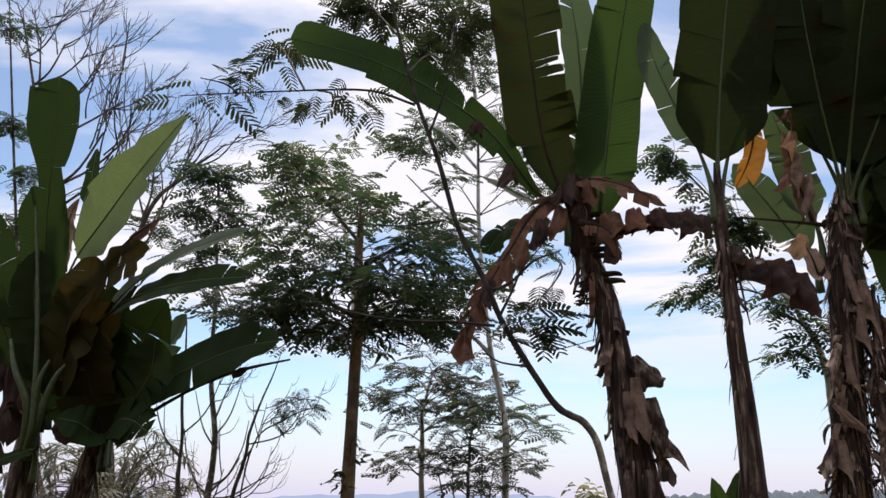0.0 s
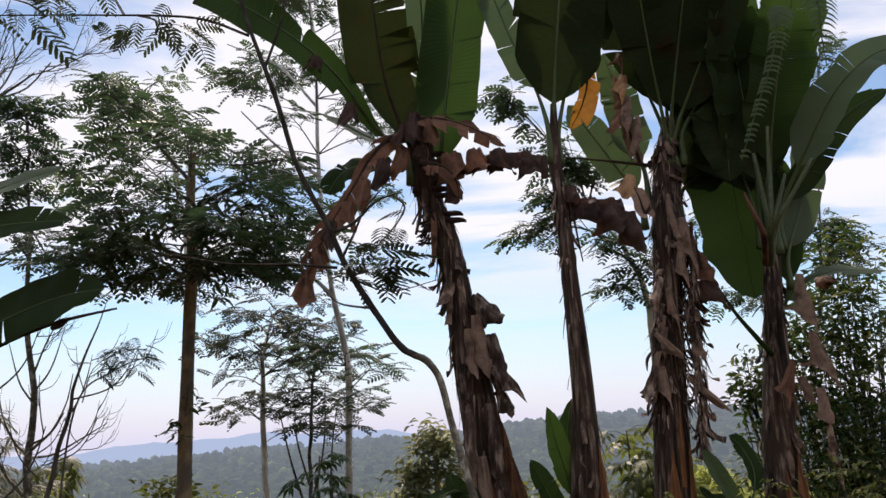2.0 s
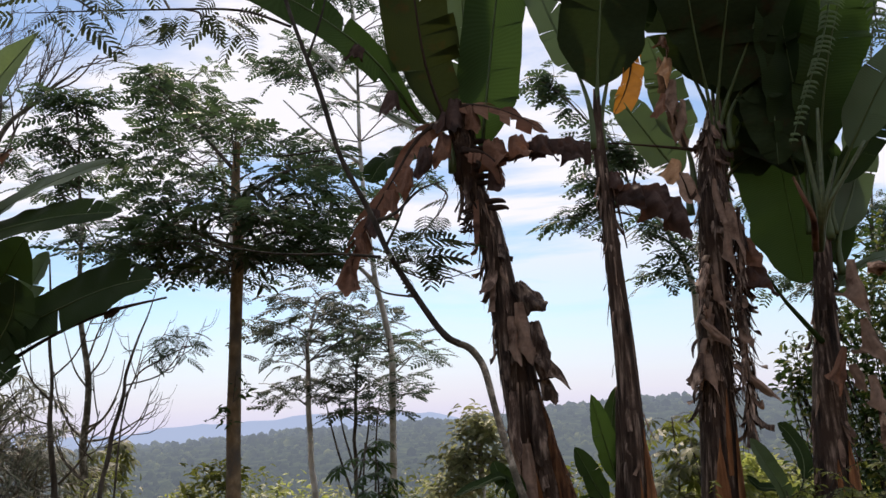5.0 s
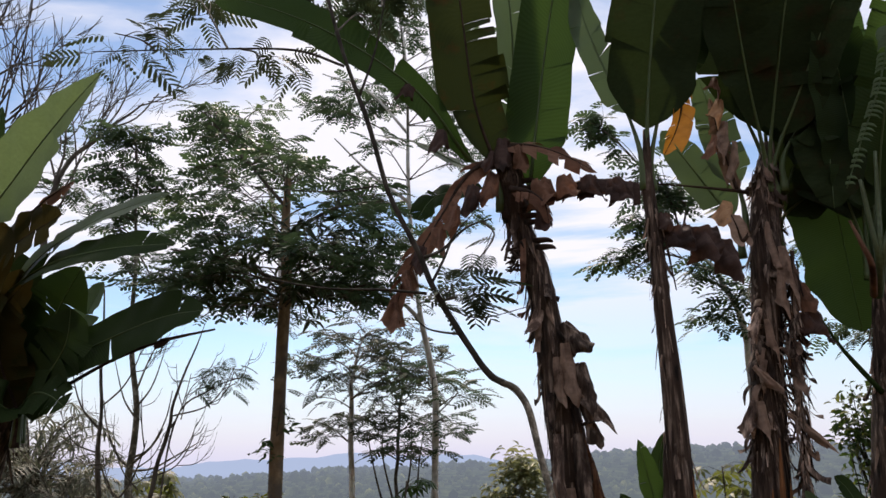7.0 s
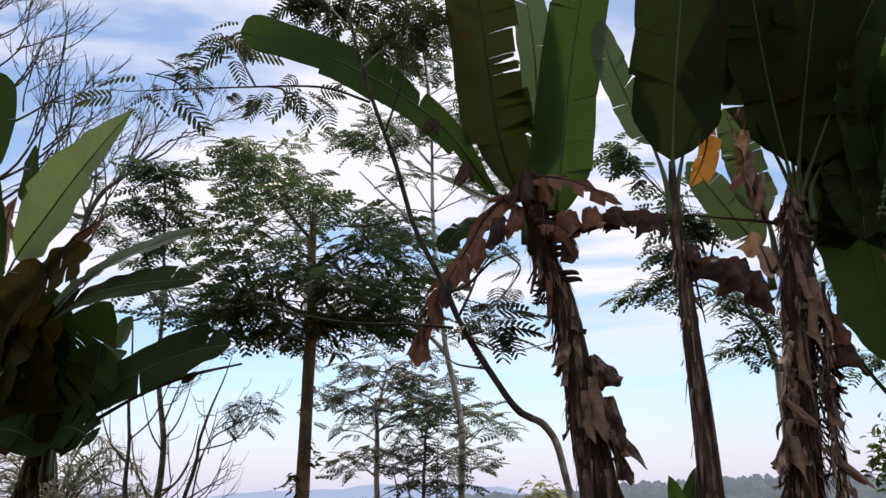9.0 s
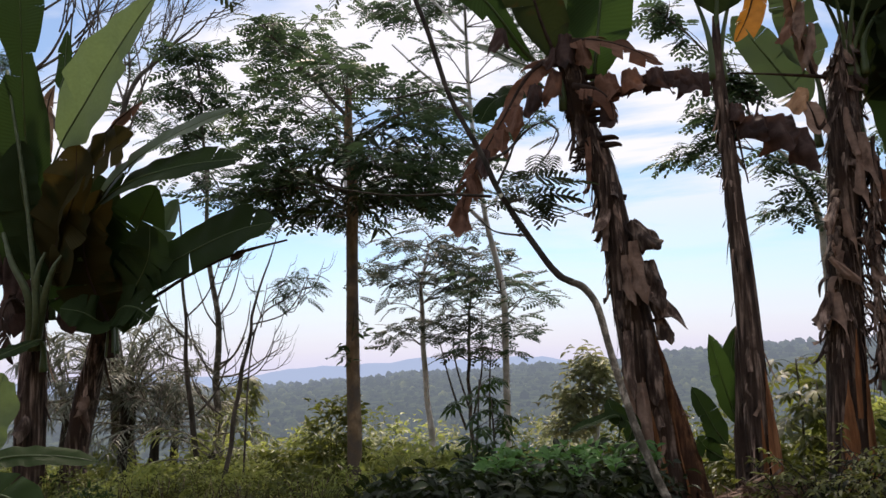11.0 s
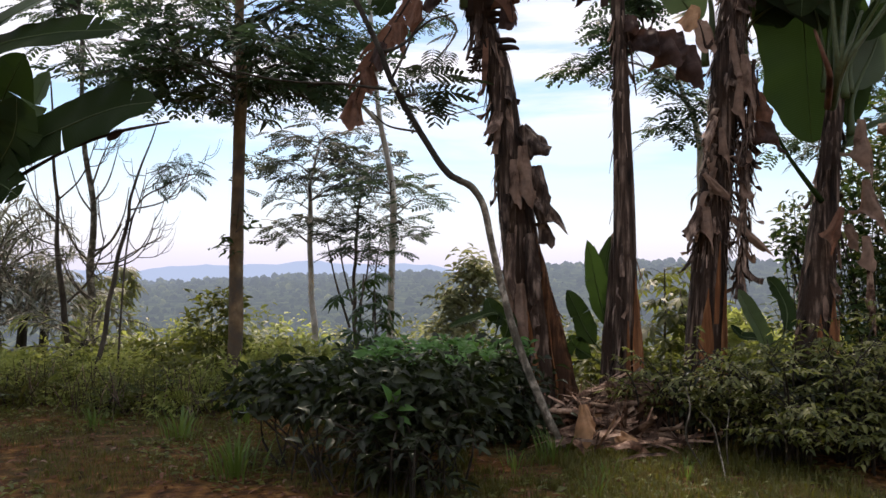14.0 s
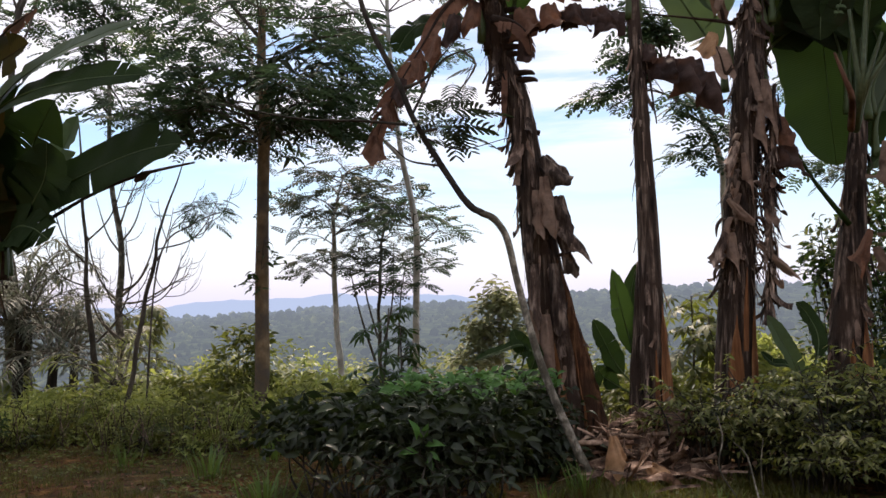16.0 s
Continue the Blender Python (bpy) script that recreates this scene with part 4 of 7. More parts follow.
banana_leaf(plant, "leaf", [(2.92, 8, 4.67), (2.63, 7.9, 5.47), (2.41, 7.8, 6.37), (2.32, 7.7, 7.46)], 0.9, (0.2, -1, 0), BANANA_SHADED, 151, 7, 0.08, 0.1, 0.1, petiole=0.15, base=0.4)
banana_leaf(plant, "leaf", [(3.05, 8.2, 4.74), (3.09, 8.2, 5.73), (3.17, 8.2, 6.86), (3.25, 8.1, 7.99)], 1.0, (0, -1, 0), BANANA_SHADED, 152, 8, 0.08, 0.1, 0.1, petiole=0.1)
banana_leaf(plant, "leaf", [(3.09, 8.1, 4.64), (3.32, 8, 5.22), (3.59, 7.8, 5.49), (3.92, 7.6, 5.43)], 0.8, (-0.1, -0.9, 0.4), BANANA_SHADED, 153, 6, 0.08, 0.1, 0.15, petiole=0.1)
banana_leaf(plant, "leaf", [(3.1, 7.9, 4.6), (3.38, 7.8, 4.99), (3.49, 7.75, 4.65), (3.47, 7.75, 3.98)], 0.75, (0, -1, 0.2), BANANA_SHADED, 154, 6, 0.08, 0.1, 0.12, petiole=0.1)
banana_leaf(plant, "leaf", [(3.06, 8.1, 4.04), (3.34, 8.1, 4.73), (3.56, 8.1, 5.45), (3.71, 8, 6.35)], 0.62, (0, -1, 0), BANANA_SHADED, 155, 6, 0.05, 0.1, 0.1, petiole=0.05)
banana_leaf(plant, "leaf", [(3.12, 8.2, 4.01), (3.45, 8.2, 4.31), (3.75, 8.2, 4.76), (4.12, 8.2, 5.41)], 0.5, (-0.1, -1, 0), BANANA_SHADED, 156, 6, 0.05, 0.1, 0.1, petiole=0.05)
banana_leaf(plant, "leaf", [(2.65, 8.2, 3.98), (2.49, 8.3, 4.29), (2.27, 8.4, 4.72), (2.02, 8.5, 5.18)], 0.42, (-0.4, -0.8, 0.4), BANANA_PALE, 55, 3, 0.06, 0.25, 0.15, petiole=0.08)
banana_leaf(plant, "leaf", [(2.7, 8.1, 4.22), (2.6, 8.2, 4.76), (2.54, 8.3, 5.27), (2.43, 8.3, 5.72)], 0.42, (-0.2, -1, 0.2), BANANA_PALE, 56, 8, 0.12, 0.2, 0.2, petiole=0.1)
banana_leaf(plant, "dead_leaf", [(2.61, 7.95, 4.26), (2.47, 7.9, 4.84), (2.41, 7.9, 5.29)], 0.24, (-0.2, -1, 0.2), DRY_GREY, 57, 9, 0.2, 0.2, 0.5, hang=0.7, ragged=0.4, rib=0.007)
for k, (p0, p1, w0, w1) in enumerate([((2.49, 7.8, 5.22), (2.35, 7.75, 4.83), 0.08, 0.2), ((2.52, 7.8, 4.97), (2.37, 7.75, 4.43), 0.07, 0.2), ((2.4, 7.8, 4.82), (2.31, 7.75, 4.5), 0.06, 0.16), ((2.46, 7.8, 4.1), (2.34, 7.75, 3.78), 0.1, 0.24), ((2.59, 7.8, 4.75), (2.5, 7.75, 4.24), 0.06, 0.12), ((2.46, 7.8, 5.47), (2.4, 7.75, 5.17), 0.06, 0.18)]):
    dead_flag(plant, p0, p1, w0, w1, 760 + k, (TAN, DRY_GREY, DRY, TAN, DRY_GREY, DRY)[k], 0.06)
banana_leaf(plant, "dead_leaf", [(2.72, 7.95, 4.24), (2.09, 7.8, 4.27), (1.54, 7.75, 4.31), (1.05, 7.8, 4.37), (0.55, 7.8, 4.16)], 0.6, (0.05, -0.7, 0.7), DRY_DARK, 58, 16, 0.28, 0.1, 0.6, hang=1.0, ragged=0.5, strips=0.3, petiole=0.42, rib=0.006, label="dark shrivelled dead leaf reaching across")
banana_leaf(plant, "dead_leaf", [(2.59, 7.75, 3.75), (2.53, 7.72, 3.66), (2.48, 7.7, 3.82), (2.44, 7.7, 3.93)], 0.2, (0, -1, 0.2), DRY_GREY, 59, 2, 0.1, 0.2, 0.3)
for k, (p0, p1, w0, w1) in enumerate([((2.92, 7.75, 3.61), (2.95, 7.7, 2.98), 0.08, 0.17), ((2.87, 7.75, 3.44), (2.86, 7.72, 2.82), 0.05, 0.13), ((2.5, 7.8, 2.12), (2.38, 7.75, 1.75), 0.06, 0.15), ((2.53, 7.78, 2.44), (2.76, 7.72, 2.15), 0.05, 0.12), ((2.81, 7.8, 2), (3.18, 7.7, 1.6), 0.05, 0.1), ((2.65, 7.78, 3), (2.49, 7.74, 2.61), 0.05, 0.13), ((2.7, 7.78, 2.89), (2.74, 7.74, 2.38), 0.05, 0.12), ((2.56, 7.78, 2.11), (2.56, 7.74, 1.61), 0.08, 0.15), ((2.88, 7.8, 2.73), (2.95, 7.76, 2.22), 0.05, 0.12)]):
    dead_flag(plant, p0, p1, w0, w1, 60 + k, (DRY_GREY, DRY_GREY, SHEATH)[k % 3], 0.04, name="dry_sheath")

# banana plant with large green leaves at the far side of the grove
plant = thing("banana_plant", ((3.75, 8.09, 0)), "banana plant with large green drooping leaves and dry flags", "banana plant", "banana grove")
path, rad = pseudostem(plant, [(3.69, 8, -0.01), (3.72, 8, 0.88), (3.76, 8, 1.56), (3.85, 8, 2.41), (3.91, 8, 3.04), (3.97, 8, 3.51)], [0.21, 0.19, 0.15, 0.11, 0.09, 0.05], 4)
dry_sheaths(plant, path, rad, 15, 46, 60, 0.1, 0.78, 0.7, 0.7)
for a, lo, hi, w in ((-1.1, 0.08, 0.34, 0.17), (-0.5, 0.1, 0.3, 0.08), (-1.8, 0.1, 0.26, 0.09)):
    peeled_strip(plant, path, rad, a, lo, hi, w)
banana_leaf(plant, "leaf", [(3.99, 8, 3.6), (3.98, 7.8, 4.34), (4.04, 7.5, 5.14), (4.17, 7.2, 5.85), (4.25, 7, 6.34)], 0.75, (0.1, -1, -0.05), BANANA_OLIVE, 61, 16, 0.12, 0.15, 0.12, petiole=0.2, strips=0.08)
banana_leaf(plant, "leaf", [(4, 8.05, 3.66), (4.02, 8.2, 5.3), (3.97, 8.3, 6.7), (3.83, 8.35, 6.3), (3.72, 8.35, 5.09), (3.77, 8.35, 4.03), (3.87, 8.4, 2.84)], 1.3, (0.1, -1, 0.2), BANANA, 54, 0, 0.03, 0.12, 0.12, petiole=0.64, tip=0.5, base=0.4, strips=0.16)
banana_leaf(plant, "leaf", [(3.98, 8.15, 3.75), (4.12, 8.2, 4.3), (4.27, 8.2, 4.0), (4.24, 8.2, 3.4), (4.15, 8.2, 2.97)], 0.36, (0.1, -1, 0.2), BANANA_OLIVE, 163, 1, 0.05, 0.15, 0.12, petiole=0.2, tip=0.5)
banana_leaf(plant, "leaf", [(3.86, 8.1, 3.71), (3.74, 8.15, 4.47), (3.64, 8.2, 5.43), (3.64, 8.3, 6.68)], 1.05, (0.2, -1, 0), BANANA_SHADED, 161, 7, 0.06, 0.12, 0.1, petiole=0.12)
banana_leaf(plant, "leaf", [(3.9, 8.1, 3.71), (3.96, 8.15, 4.51), (4.04, 8.2, 5.48), (4.15, 8.3, 6.73)], 0.66, (0.0, -1, 0), BANANA_OLIVE, 162, 6, 0.05, 0.12, 0.1, petiole=0.15)
banana_leaf(plant, "leaf", [(3.95, 8, 3.6), (3.86, 7.9, 4.19), (3.7, 7.7, 5), (3.52, 7.4, 5.99)], 0.8, (0.2, -1, 0), BANANA, 62, 5, 0.08, 0.15, 0.1, petiole=0.25)
banana_leaf(plant, "leaf", [(4.0, 7.9, 3.6), (4.22, 7.6, 4.2), (4.45, 7.2, 4.75), (4.85, 7, 5.05), (5.3, 6.9, 4.95)], 0.46, (-0.4, -0.8, 0.5), BANANA_PALE, 63, 4, 0.06, 0.2, 0.2, petiole=0.2)
banana_leaf(plant, "leaf", [(4.1, 8, 3.66), (4.45, 7.9, 4.17), (4.84, 7.8, 4.68), (5.3, 7.7, 4.94)], 0.32, (-0.3, -0.9, 0.2), BANANA, 64, 4, 0.06, 0.15, 0.15, petiole=0.1)
banana_leaf(plant, "leaf", [(4.1, 8, 3.24), (4.38, 8.1, 3.8), (4.57, 8.2, 4.33), (4.66, 8.3, 5.03)], 0.4, (0, -1, 0), BANANA_PALE, 65, 3, 0.06, 0.15, 0.15, petiole=0.05)
banana_leaf(plant, "leaf", [(3.96, 8, 2.65), (4.15, 7.9, 2.89), (4.4, 7.7, 2.98), (4.77, 7.4, 2.91)], 0.3, (0, -0.5, 0.85), BANANA_PALE, 66, 3, 0.06, 0.1, 0.3, petiole=0.1)
dead_flag(plant, (3.06, 7.8, 3.24), (3.14, 7.75, 2.91), 0.14, 0.24, 671, DRY, 0.05, "ochre withered end of a leaf")
dead_flag(plant, (3.12, 7.78, 2.97), (3.19, 7.72, 2.56), 0.2, 0.36, 672, DRY_DARK, 0.06, "dark brown withered leaf")
g = Geo()
tube(g, [(3.74, 7.9, 2.18), (3.53, 7.85, 2.42), (3.35, 7.8, 2.64), (3.15, 7.78, 3)], [0.03, 0.024, 0.018, 0.01], 12, 7)
part("leaf_stalk", g, BANANA_OLIVE, plant, "green leaf stalk ending in a withered leaf")
for k, (p0, p1, w0, w1) in enumerate([((3.99, 7.6, 2.95), (3.99, 7.55, 2.3), 0.08, 0.36), ((4.13, 7.6, 2.86), (4.3, 7.5, 2.84), 0.1, 0.2), ((4.03, 7.6, 2.37), (4.11, 7.55, 1.78), 0.08, 0.4), ((3.85, 7.7, 2.11), (3.67, 7.68, 1.62), 0.05, 0.24), ((4.03, 7.6, 1.83), (4.03, 7.55, 1.46), 0.08, 0.2), ((4.06, 7.62, 1.61), (4.05, 7.58, 0.84), 0.05, 0.14), ((3.93, 7.75, 1.95), (3.99, 7.72, 1.67), 0.08, 0.16)]):
    dead_flag(plant, p0, p1, w0, w1 * 0.75, 80 + k, (DRY_GREY, STRAW, DRY_GREY, DRY)[k % 4], 0.05)
for k, (a, b) in enumerate([((3.67, 7.45, 3.4), (3.54, 7.3, 4.12)), ((3.69, 7.45, 3.4), (3.72, 7.3, 4.4)), ((3.71, 7.45, 3.4), (3.83, 7.3, 3.9)), ((3.74, 7.45, 3.42), (4.07, 7.2, 4.02))]):
    g = Geo()
    tube(g, [(3.82, 7.85, 3.1), a, Vector(a).lerp(Vector(b), 0.5), b], [0.04, 0.03, 0.022, 0.014], 12, 6)
    part("leaf_stalk", g, PETIOLE, plant, "pale green leaf stalk")
g = Geo()
tube(g, [(3.75, 7.8, 3.1), (3.58, 7.4, 3.31), (3.47, 7.3, 3.49), (3.39, 7.3, 3.72)], [0.035, 0.03, 0.022, 0.012], 12, 6)
part("leaf_stalk", g, DRY, plant, "rust-coloured leaf stalk")
# a leaf torn to narrow teeth that hangs in front of the others
for spine, teeth, reach in (([(3.72, 6.75, 5.4), (3.67, 6.7, 5.22), (3.53, 6.7, 4.77), (3.34, 6.7, 4.34), (3.13, 6.7, 3.84)], 32, 0.13), ([(4.21, 6.95, 5.7), (4.21, 6.9, 5.45), (4.19, 6.9, 5.19), (4.19, 6.9, 4.87)], 12, 0.2)):
    g = Geo()
    line, _ = tube(g, spine, [0.012, 0.009, 0.005], 40, 5)
    for k in range(teeth):
        u = (k + 0.5) / teeth
        p = line[int(u * 40)]
        L = reach * (1.05 - 0.75 * u)
        for h in (-1, 1):
            ribbon(g, smooth_path([p, p + Vector((h * L * 0.6, -0.02, -L * 0.25)), p + Vector((h * L, -0.03, -L * 0.75))], 5), spread([0.035, 0.03, 0.004], 5), (0, -1, 0.3), 0.3)
    part("toothed_leaf", g, BANANA_BRIGHT, plant, "leaf torn into narrow pale green teeth")

# young suckers between the stems
def sucker(base, leaves, seed, label="young banana sucker with upright green leaves"):
    p = thing("banana_sucker", base, label, "banana plant", "banana suckers")
    g = Geo()
    b = Vector(base)
    tube(g, [b, b + Vector((0, 0, 0.25)), b + Vector((0, 0, 0.5))], [0.05, 0.04, 0.025], 6, 8)
    part("pseudostem", g, RIB, p)
    for k, (spine, w, mat, face) in enumerate(leaves):
        banana_leaf(p, "leaf", [b + Vector((0, 0, 0.4)), *spine], w, face, mat, seed + k, 2, 0.04, 0.3, 0.15, petiole=0.25, tip=0.4, n=20, rib=0.009)
    return p


sucker(Vector((1.75, 7.9, 0)), [([(1.55, 7.8, 1.06), (1.46, 7.75, 1.39), (1.37, 7.7, 1.77)], 0.24, BANANA_OLIVE, (0.3, -1, 0)), ([(1.62, 8, 1.1), (1.61, 8, 1.5), (1.68, 8, 1.84)], 0.2, BANANA, (-0.3, -1, 0)), ([(1.43, 7.9, 0.83), (1.32, 7.9, 1.05), (1.21, 7.9, 1.28)], 0.24, BANANA, (0.2, -1, 0.2)), ([(1.38, 7.9, 0.66), (1.28, 7.8, 0.73), (1.21, 7.75, 0.84)], 0.22, BANANA, (0.2, -1, 0.2))], 80)
sucker(Vector((3.15, 7.7, 0)), [([(3.05, 7.6, 0.8), (2.88, 7.5, 1.08), (2.76, 7.5, 1.31)], 0.2, BANANA_BRIGHT, (0.3, -1, 0.2)), ([(3.06, 7.7, 0.79), (2.87, 7.7, 0.85), (2.76, 7.7, 0.96)], 0.14, BANANA, (0, -0.6, 0.8)), ([(3.35, 7.8, 1), (3.31, 7.9, 1.28), (3.19, 7.9, 1.42)], 0.2, BANANA, (0.3, -1, 0.2))], 84)
sucker(Vector((0.35, 7.6, 0)), [([(0.59, 7.5, 0.92), (0.45, 7.4, 1.08), (0.39, 7.4, 1.21)], 0.2, BANANA, (0.2, -0.9, 0.4)), ([(0.5, 7.4, 1.03), (0.24, 7.3, 1.01), (0.03, 7.2, 0.94)], 0.12, BANANA, (0, -0.5, 0.9))], 88)

# ---- banana plants of the other group ----
plant = thing("banana_plant", ((-5.65, 7.98, -0)), "banana plant with broad dark leaves and one bright upright leaf", "banana plant", "banana grove")
path, rad = pseudostem(plant, [(-6.14, 8.6, -0.19), (-6.12, 8.6, 0.99), (-6.12, 8.6, 1.85), (-6.12, 8.6, 2.39), (-6.12, 8.6, 2.73)], [0.17, 0.165, 0.14, 0.1, 0.05], 5)
dry_sheaths(plant, path, rad, 16, 16, 50, 0.05, 0.8, 1.0, 0.6)
banana_leaf(plant, "leaf", [(-5.94, 8.5, 2.59), (-5.92, 8.2, 3.5), (-5.85, 7.9, 4.51), (-5.71, 7.6, 5.37), (-5.64, 7.4, 6.17)], 0.66, (0.1, -1, 0), BANANA, 101, 3, 0.1, 0.15, 0.1, petiole=0.05, base=0.1, tip=0.86, ragged=0.1, waist=0.62)
banana_leaf(plant, "leaf", [(-5.9, 8.5, 2.69), (-5.63, 8.1, 3.88), (-4.9, 7.6, 4.51), (-4.23, 7.2, 5.01), (-3.69, 6.9, 5.35)], 1.02, (-0.15, -1, 0.1), BANANA_BRIGHT, 102, 1, 0.02, 0.2, 0.1, petiole=0.33, base=0.18, tip=0.15, sharp=True, label="bright green leaf lit from behind")
banana_leaf(plant, "leaf", [(-6.03, 8.5, 2.62), (-6.27, 8.2, 3.44), (-6.53, 7.9, 4.25), (-6.9, 7.7, 4.97)], 0.6, (0.3, -1, 0.1), BANANA, 103, 4, 0.06, 0.2, 0.15, petiole=0.3)
banana_leaf(plant, "leaf", [(-5.83, 8.4, 2.68), (-5.46, 8, 3.45), (-4.86, 7.7, 3.82), (-4.29, 7.5, 4.06)], 0.75, (-0.2, -0.9, 0.4), BANANA_RUST, 104, 5, 0.06, 0.2, 0.3, petiole=0.1)
banana_leaf(plant, "dead_leaf", [(-5, 7.9, 4.01), (-4.71, 7.8, 4.27), (-4.49, 7.75, 4.41), (-4.34, 7.75, 4.51)], 0.3, (-0.2, -0.9, 0.5), DRY, 105, 6, 0.15, 0.2, 0.6, hang=0.7, ragged=0.3)
banana_leaf(plant, "dead_leaf", [(-5.82, 8.3, 4.07), (-5.84, 8.3, 4.5), (-5.84, 8.3, 4.79), (-5.76, 8.3, 5.01)], 0.2, (0, -1, 0.2), DRY_GREY, 106, 4, 0.15, 0.2, 0.4, hang=0.4)
banana_leaf(plant, "leaf", [(-5.21, 8.1, 3.21), (-4.63, 7.8, 3.71), (-3.81, 7.4, 3.98), (-3.02, 7.1, 4.11)], 0.36, (0.1, -0.8, 0.6), BANANA_PALE, 107, 3, 0.06, 0.15, 0.2, petiole=0.15)
banana_leaf(plant, "leaf", [(-5.28, 8.1, 3.21), (-4.56, 7.7, 3.55), (-3.72, 7.3, 3.62), (-2.88, 7, 3.58)], 0.42, (0.1, -0.85, 0.5), BANANA, 108, 3, 0.06, 0.15, 0.25, petiole=0.2)
banana_leaf(plant, "leaf", [(-5.79, 8.4, 2.61), (-5.89, 8.2, 3.17), (-5.93, 8, 3.72), (-5.88, 7.9, 4.23)], 0.6, (0.1, -1, 0.1), BANANA, 109, 4, 0.05, 0.2, 0.2, petiole=0.05)
banana_leaf(plant, "leaf", [(-5.78, 8.3, 2.57), (-5.46, 8, 3.06), (-5.14, 7.8, 3.53), (-5.07, 7.7, 4.08)], 0.8, (0, -1, 0.2), BANANA_RUST, 131, 6, 0.06, 0.15, 0.2, petiole=0.05)
banana_leaf(plant, "leaf", [(-6, 8.5, 2.62), (-6.29, 8.4, 3.01), (-6.54, 8.3, 3.53), (-6.73, 8.3, 4.1)], 0.7, (0.1, -1, 0.1), BANANA, 132, 4, 0.06, 0.15, 0.15, petiole=0.1)
banana_leaf(plant, "dead_leaf", [(-6.02, 8.3, 2.35), (-6.07, 8.1, 2.45), (-6.09, 8, 2.2), (-5.93, 8, 1.72)], 0.4, (0.2, -1, 0.3), RIB_DRY, 133, 9, 0.3, 0.1, 0.5, hang=0.8, ragged=0.5, strips=0.3)
banana_leaf(plant, "leaf", [(-5.81, 8.3, 1.97), (-5.8, 8, 1.93), (-5.84, 7.8, 1.86), (-5.93, 7.6, 1.77)], 0.3, (0, -0.7, 0.7), BANANA, 134, 2, 0.05, 0.1, 0.2)
banana_leaf(plant, "leaf", [(-5.61, 8.2, 4.89), (-5.57, 8.2, 5.11), (-5.57, 8.2, 5.33), (-5.56, 8.2, 5.62)], 0.22, (0, -1, 0), BANANA, 135, 2, 0.05, 0.1, 0.2, tip=0.3)
for pts, r in [
    ([(-6.0, 8.4, 1.9), (-5.76, 8.1, 2.33), (-5.8, 7.95, 3.45), (-5.98, 7.75, 5.01)], 0.034),
    ([(-6.02, 8.4, 1.9), (-5.85, 8.1, 2.45), (-6.0, 8.0, 2.85), (-6.12, 8.0, 3.2)], 0.045),
    ([(-5.95, 8.4, 1.9), (-5.66, 8.1, 2.45), (-5.5, 8.0, 2.75), (-5.4, 8.0, 2.9)], 0.04),
    ([(-5.97, 8.4, 1.95), (-5.76, 8.1, 2.48), (-5.68, 8.0, 2.75), (-5.6, 8.0, 2.95)], 0.036),
]:
    g = Geo()
    tube(g, pts, [r * 1.3, r, r * 0.75, r * 0.4], 20, 8)
    part("leaf_stalk", g, PETIOLE, plant, "pale green leaf stalk")

plant = thing("banana_plant", ((-5.64, 8.69, 0)), "banana plant with dark spreading leaves and a leaning stem", "banana plant", "banana grove")
path, rad = pseudostem(plant, [(-5.88, 9, -0.06), (-5.79, 9, 0.76), (-5.58, 8.9, 1.51), (-5.4, 8.8, 2.05), (-5.34, 8.8, 2.39)], [0.15, 0.14, 0.12, 0.1, 0.07], 6)
dry_sheaths(plant, path, rad, 17, 14, 40, 0.05, 0.8, 0.9, 0.6)
banana_leaf(plant, "leaf", [(-5.17, 8.7, 2.26), (-4.62, 8.3, 2.6), (-3.79, 7.9, 2.87), (-3.18, 7.6, 3), (-2.72, 7.4, 3.02)], 0.58, (0.1, -0.92, 0.4), BANANA, 111, 1, 0.05, 0.12, 0.25, petiole=0.06)
banana_leaf(plant, "leaf", [(-5.2, 8.7, 2.19), (-4.92, 8.4, 2.67), (-4.64, 8.2, 3.15), (-4.35, 8.1, 3.65)], 0.85, (-0.1, -1, 0.2), BANANA, 112, 7, 0.08, 0.15, 0.2, petiole=0.05)
banana_leaf(plant, "leaf", [(-5.23, 8.7, 2.19), (-5.36, 8.4, 2.61), (-5.56, 8.2, 3.1), (-5.73, 8.1, 3.61)], 0.85, (0.1, -1, 0.2), BANANA, 113, 7, 0.08, 0.15, 0.2, petiole=0.05)
banana_leaf(plant, "leaf", [(-5.26, 8.8, 2.2), (-5.15, 8.6, 2.77), (-5.19, 8.4, 3.33), (-5.37, 8.3, 3.92)], 0.8, (0.1, -1, 0.1), BANANA_SHADED, 114, 6, 0.06, 0.15, 0.2, petiole=0.05)
banana_leaf(plant, "leaf", [(-5.24, 8.9, 2.21), (-5.01, 9, 2.75), (-4.8, 9.1, 3.25), (-4.59, 9.1, 3.71)], 0.42, (-0.3, -0.9, 0.2), BANANA_BRIGHT, 115, 2, 0.05, 0.2, 0.15, petiole=0.3, tip=0.6)
banana_leaf(plant, "leaf", [(-5.2, 8.7, 2.19), (-5.09, 8.3, 2.16), (-5.19, 8.1, 2.27), (-5.4, 8, 2.32)], 0.5, (0, -0.8, 0.6), BANANA, 116, 4, 0.05, 0.15, 0.3)
banana_leaf(plant, "leaf", [(-5.09, 8.5, 2.15), (-4.68, 8.2, 2.46), (-4.38, 8, 2.8), (-4.31, 7.9, 3.16)], 0.75, (-0.1, -1, 0.2), BANANA, 136, 6, 0.08, 0.15, 0.2, petiole=0.03)
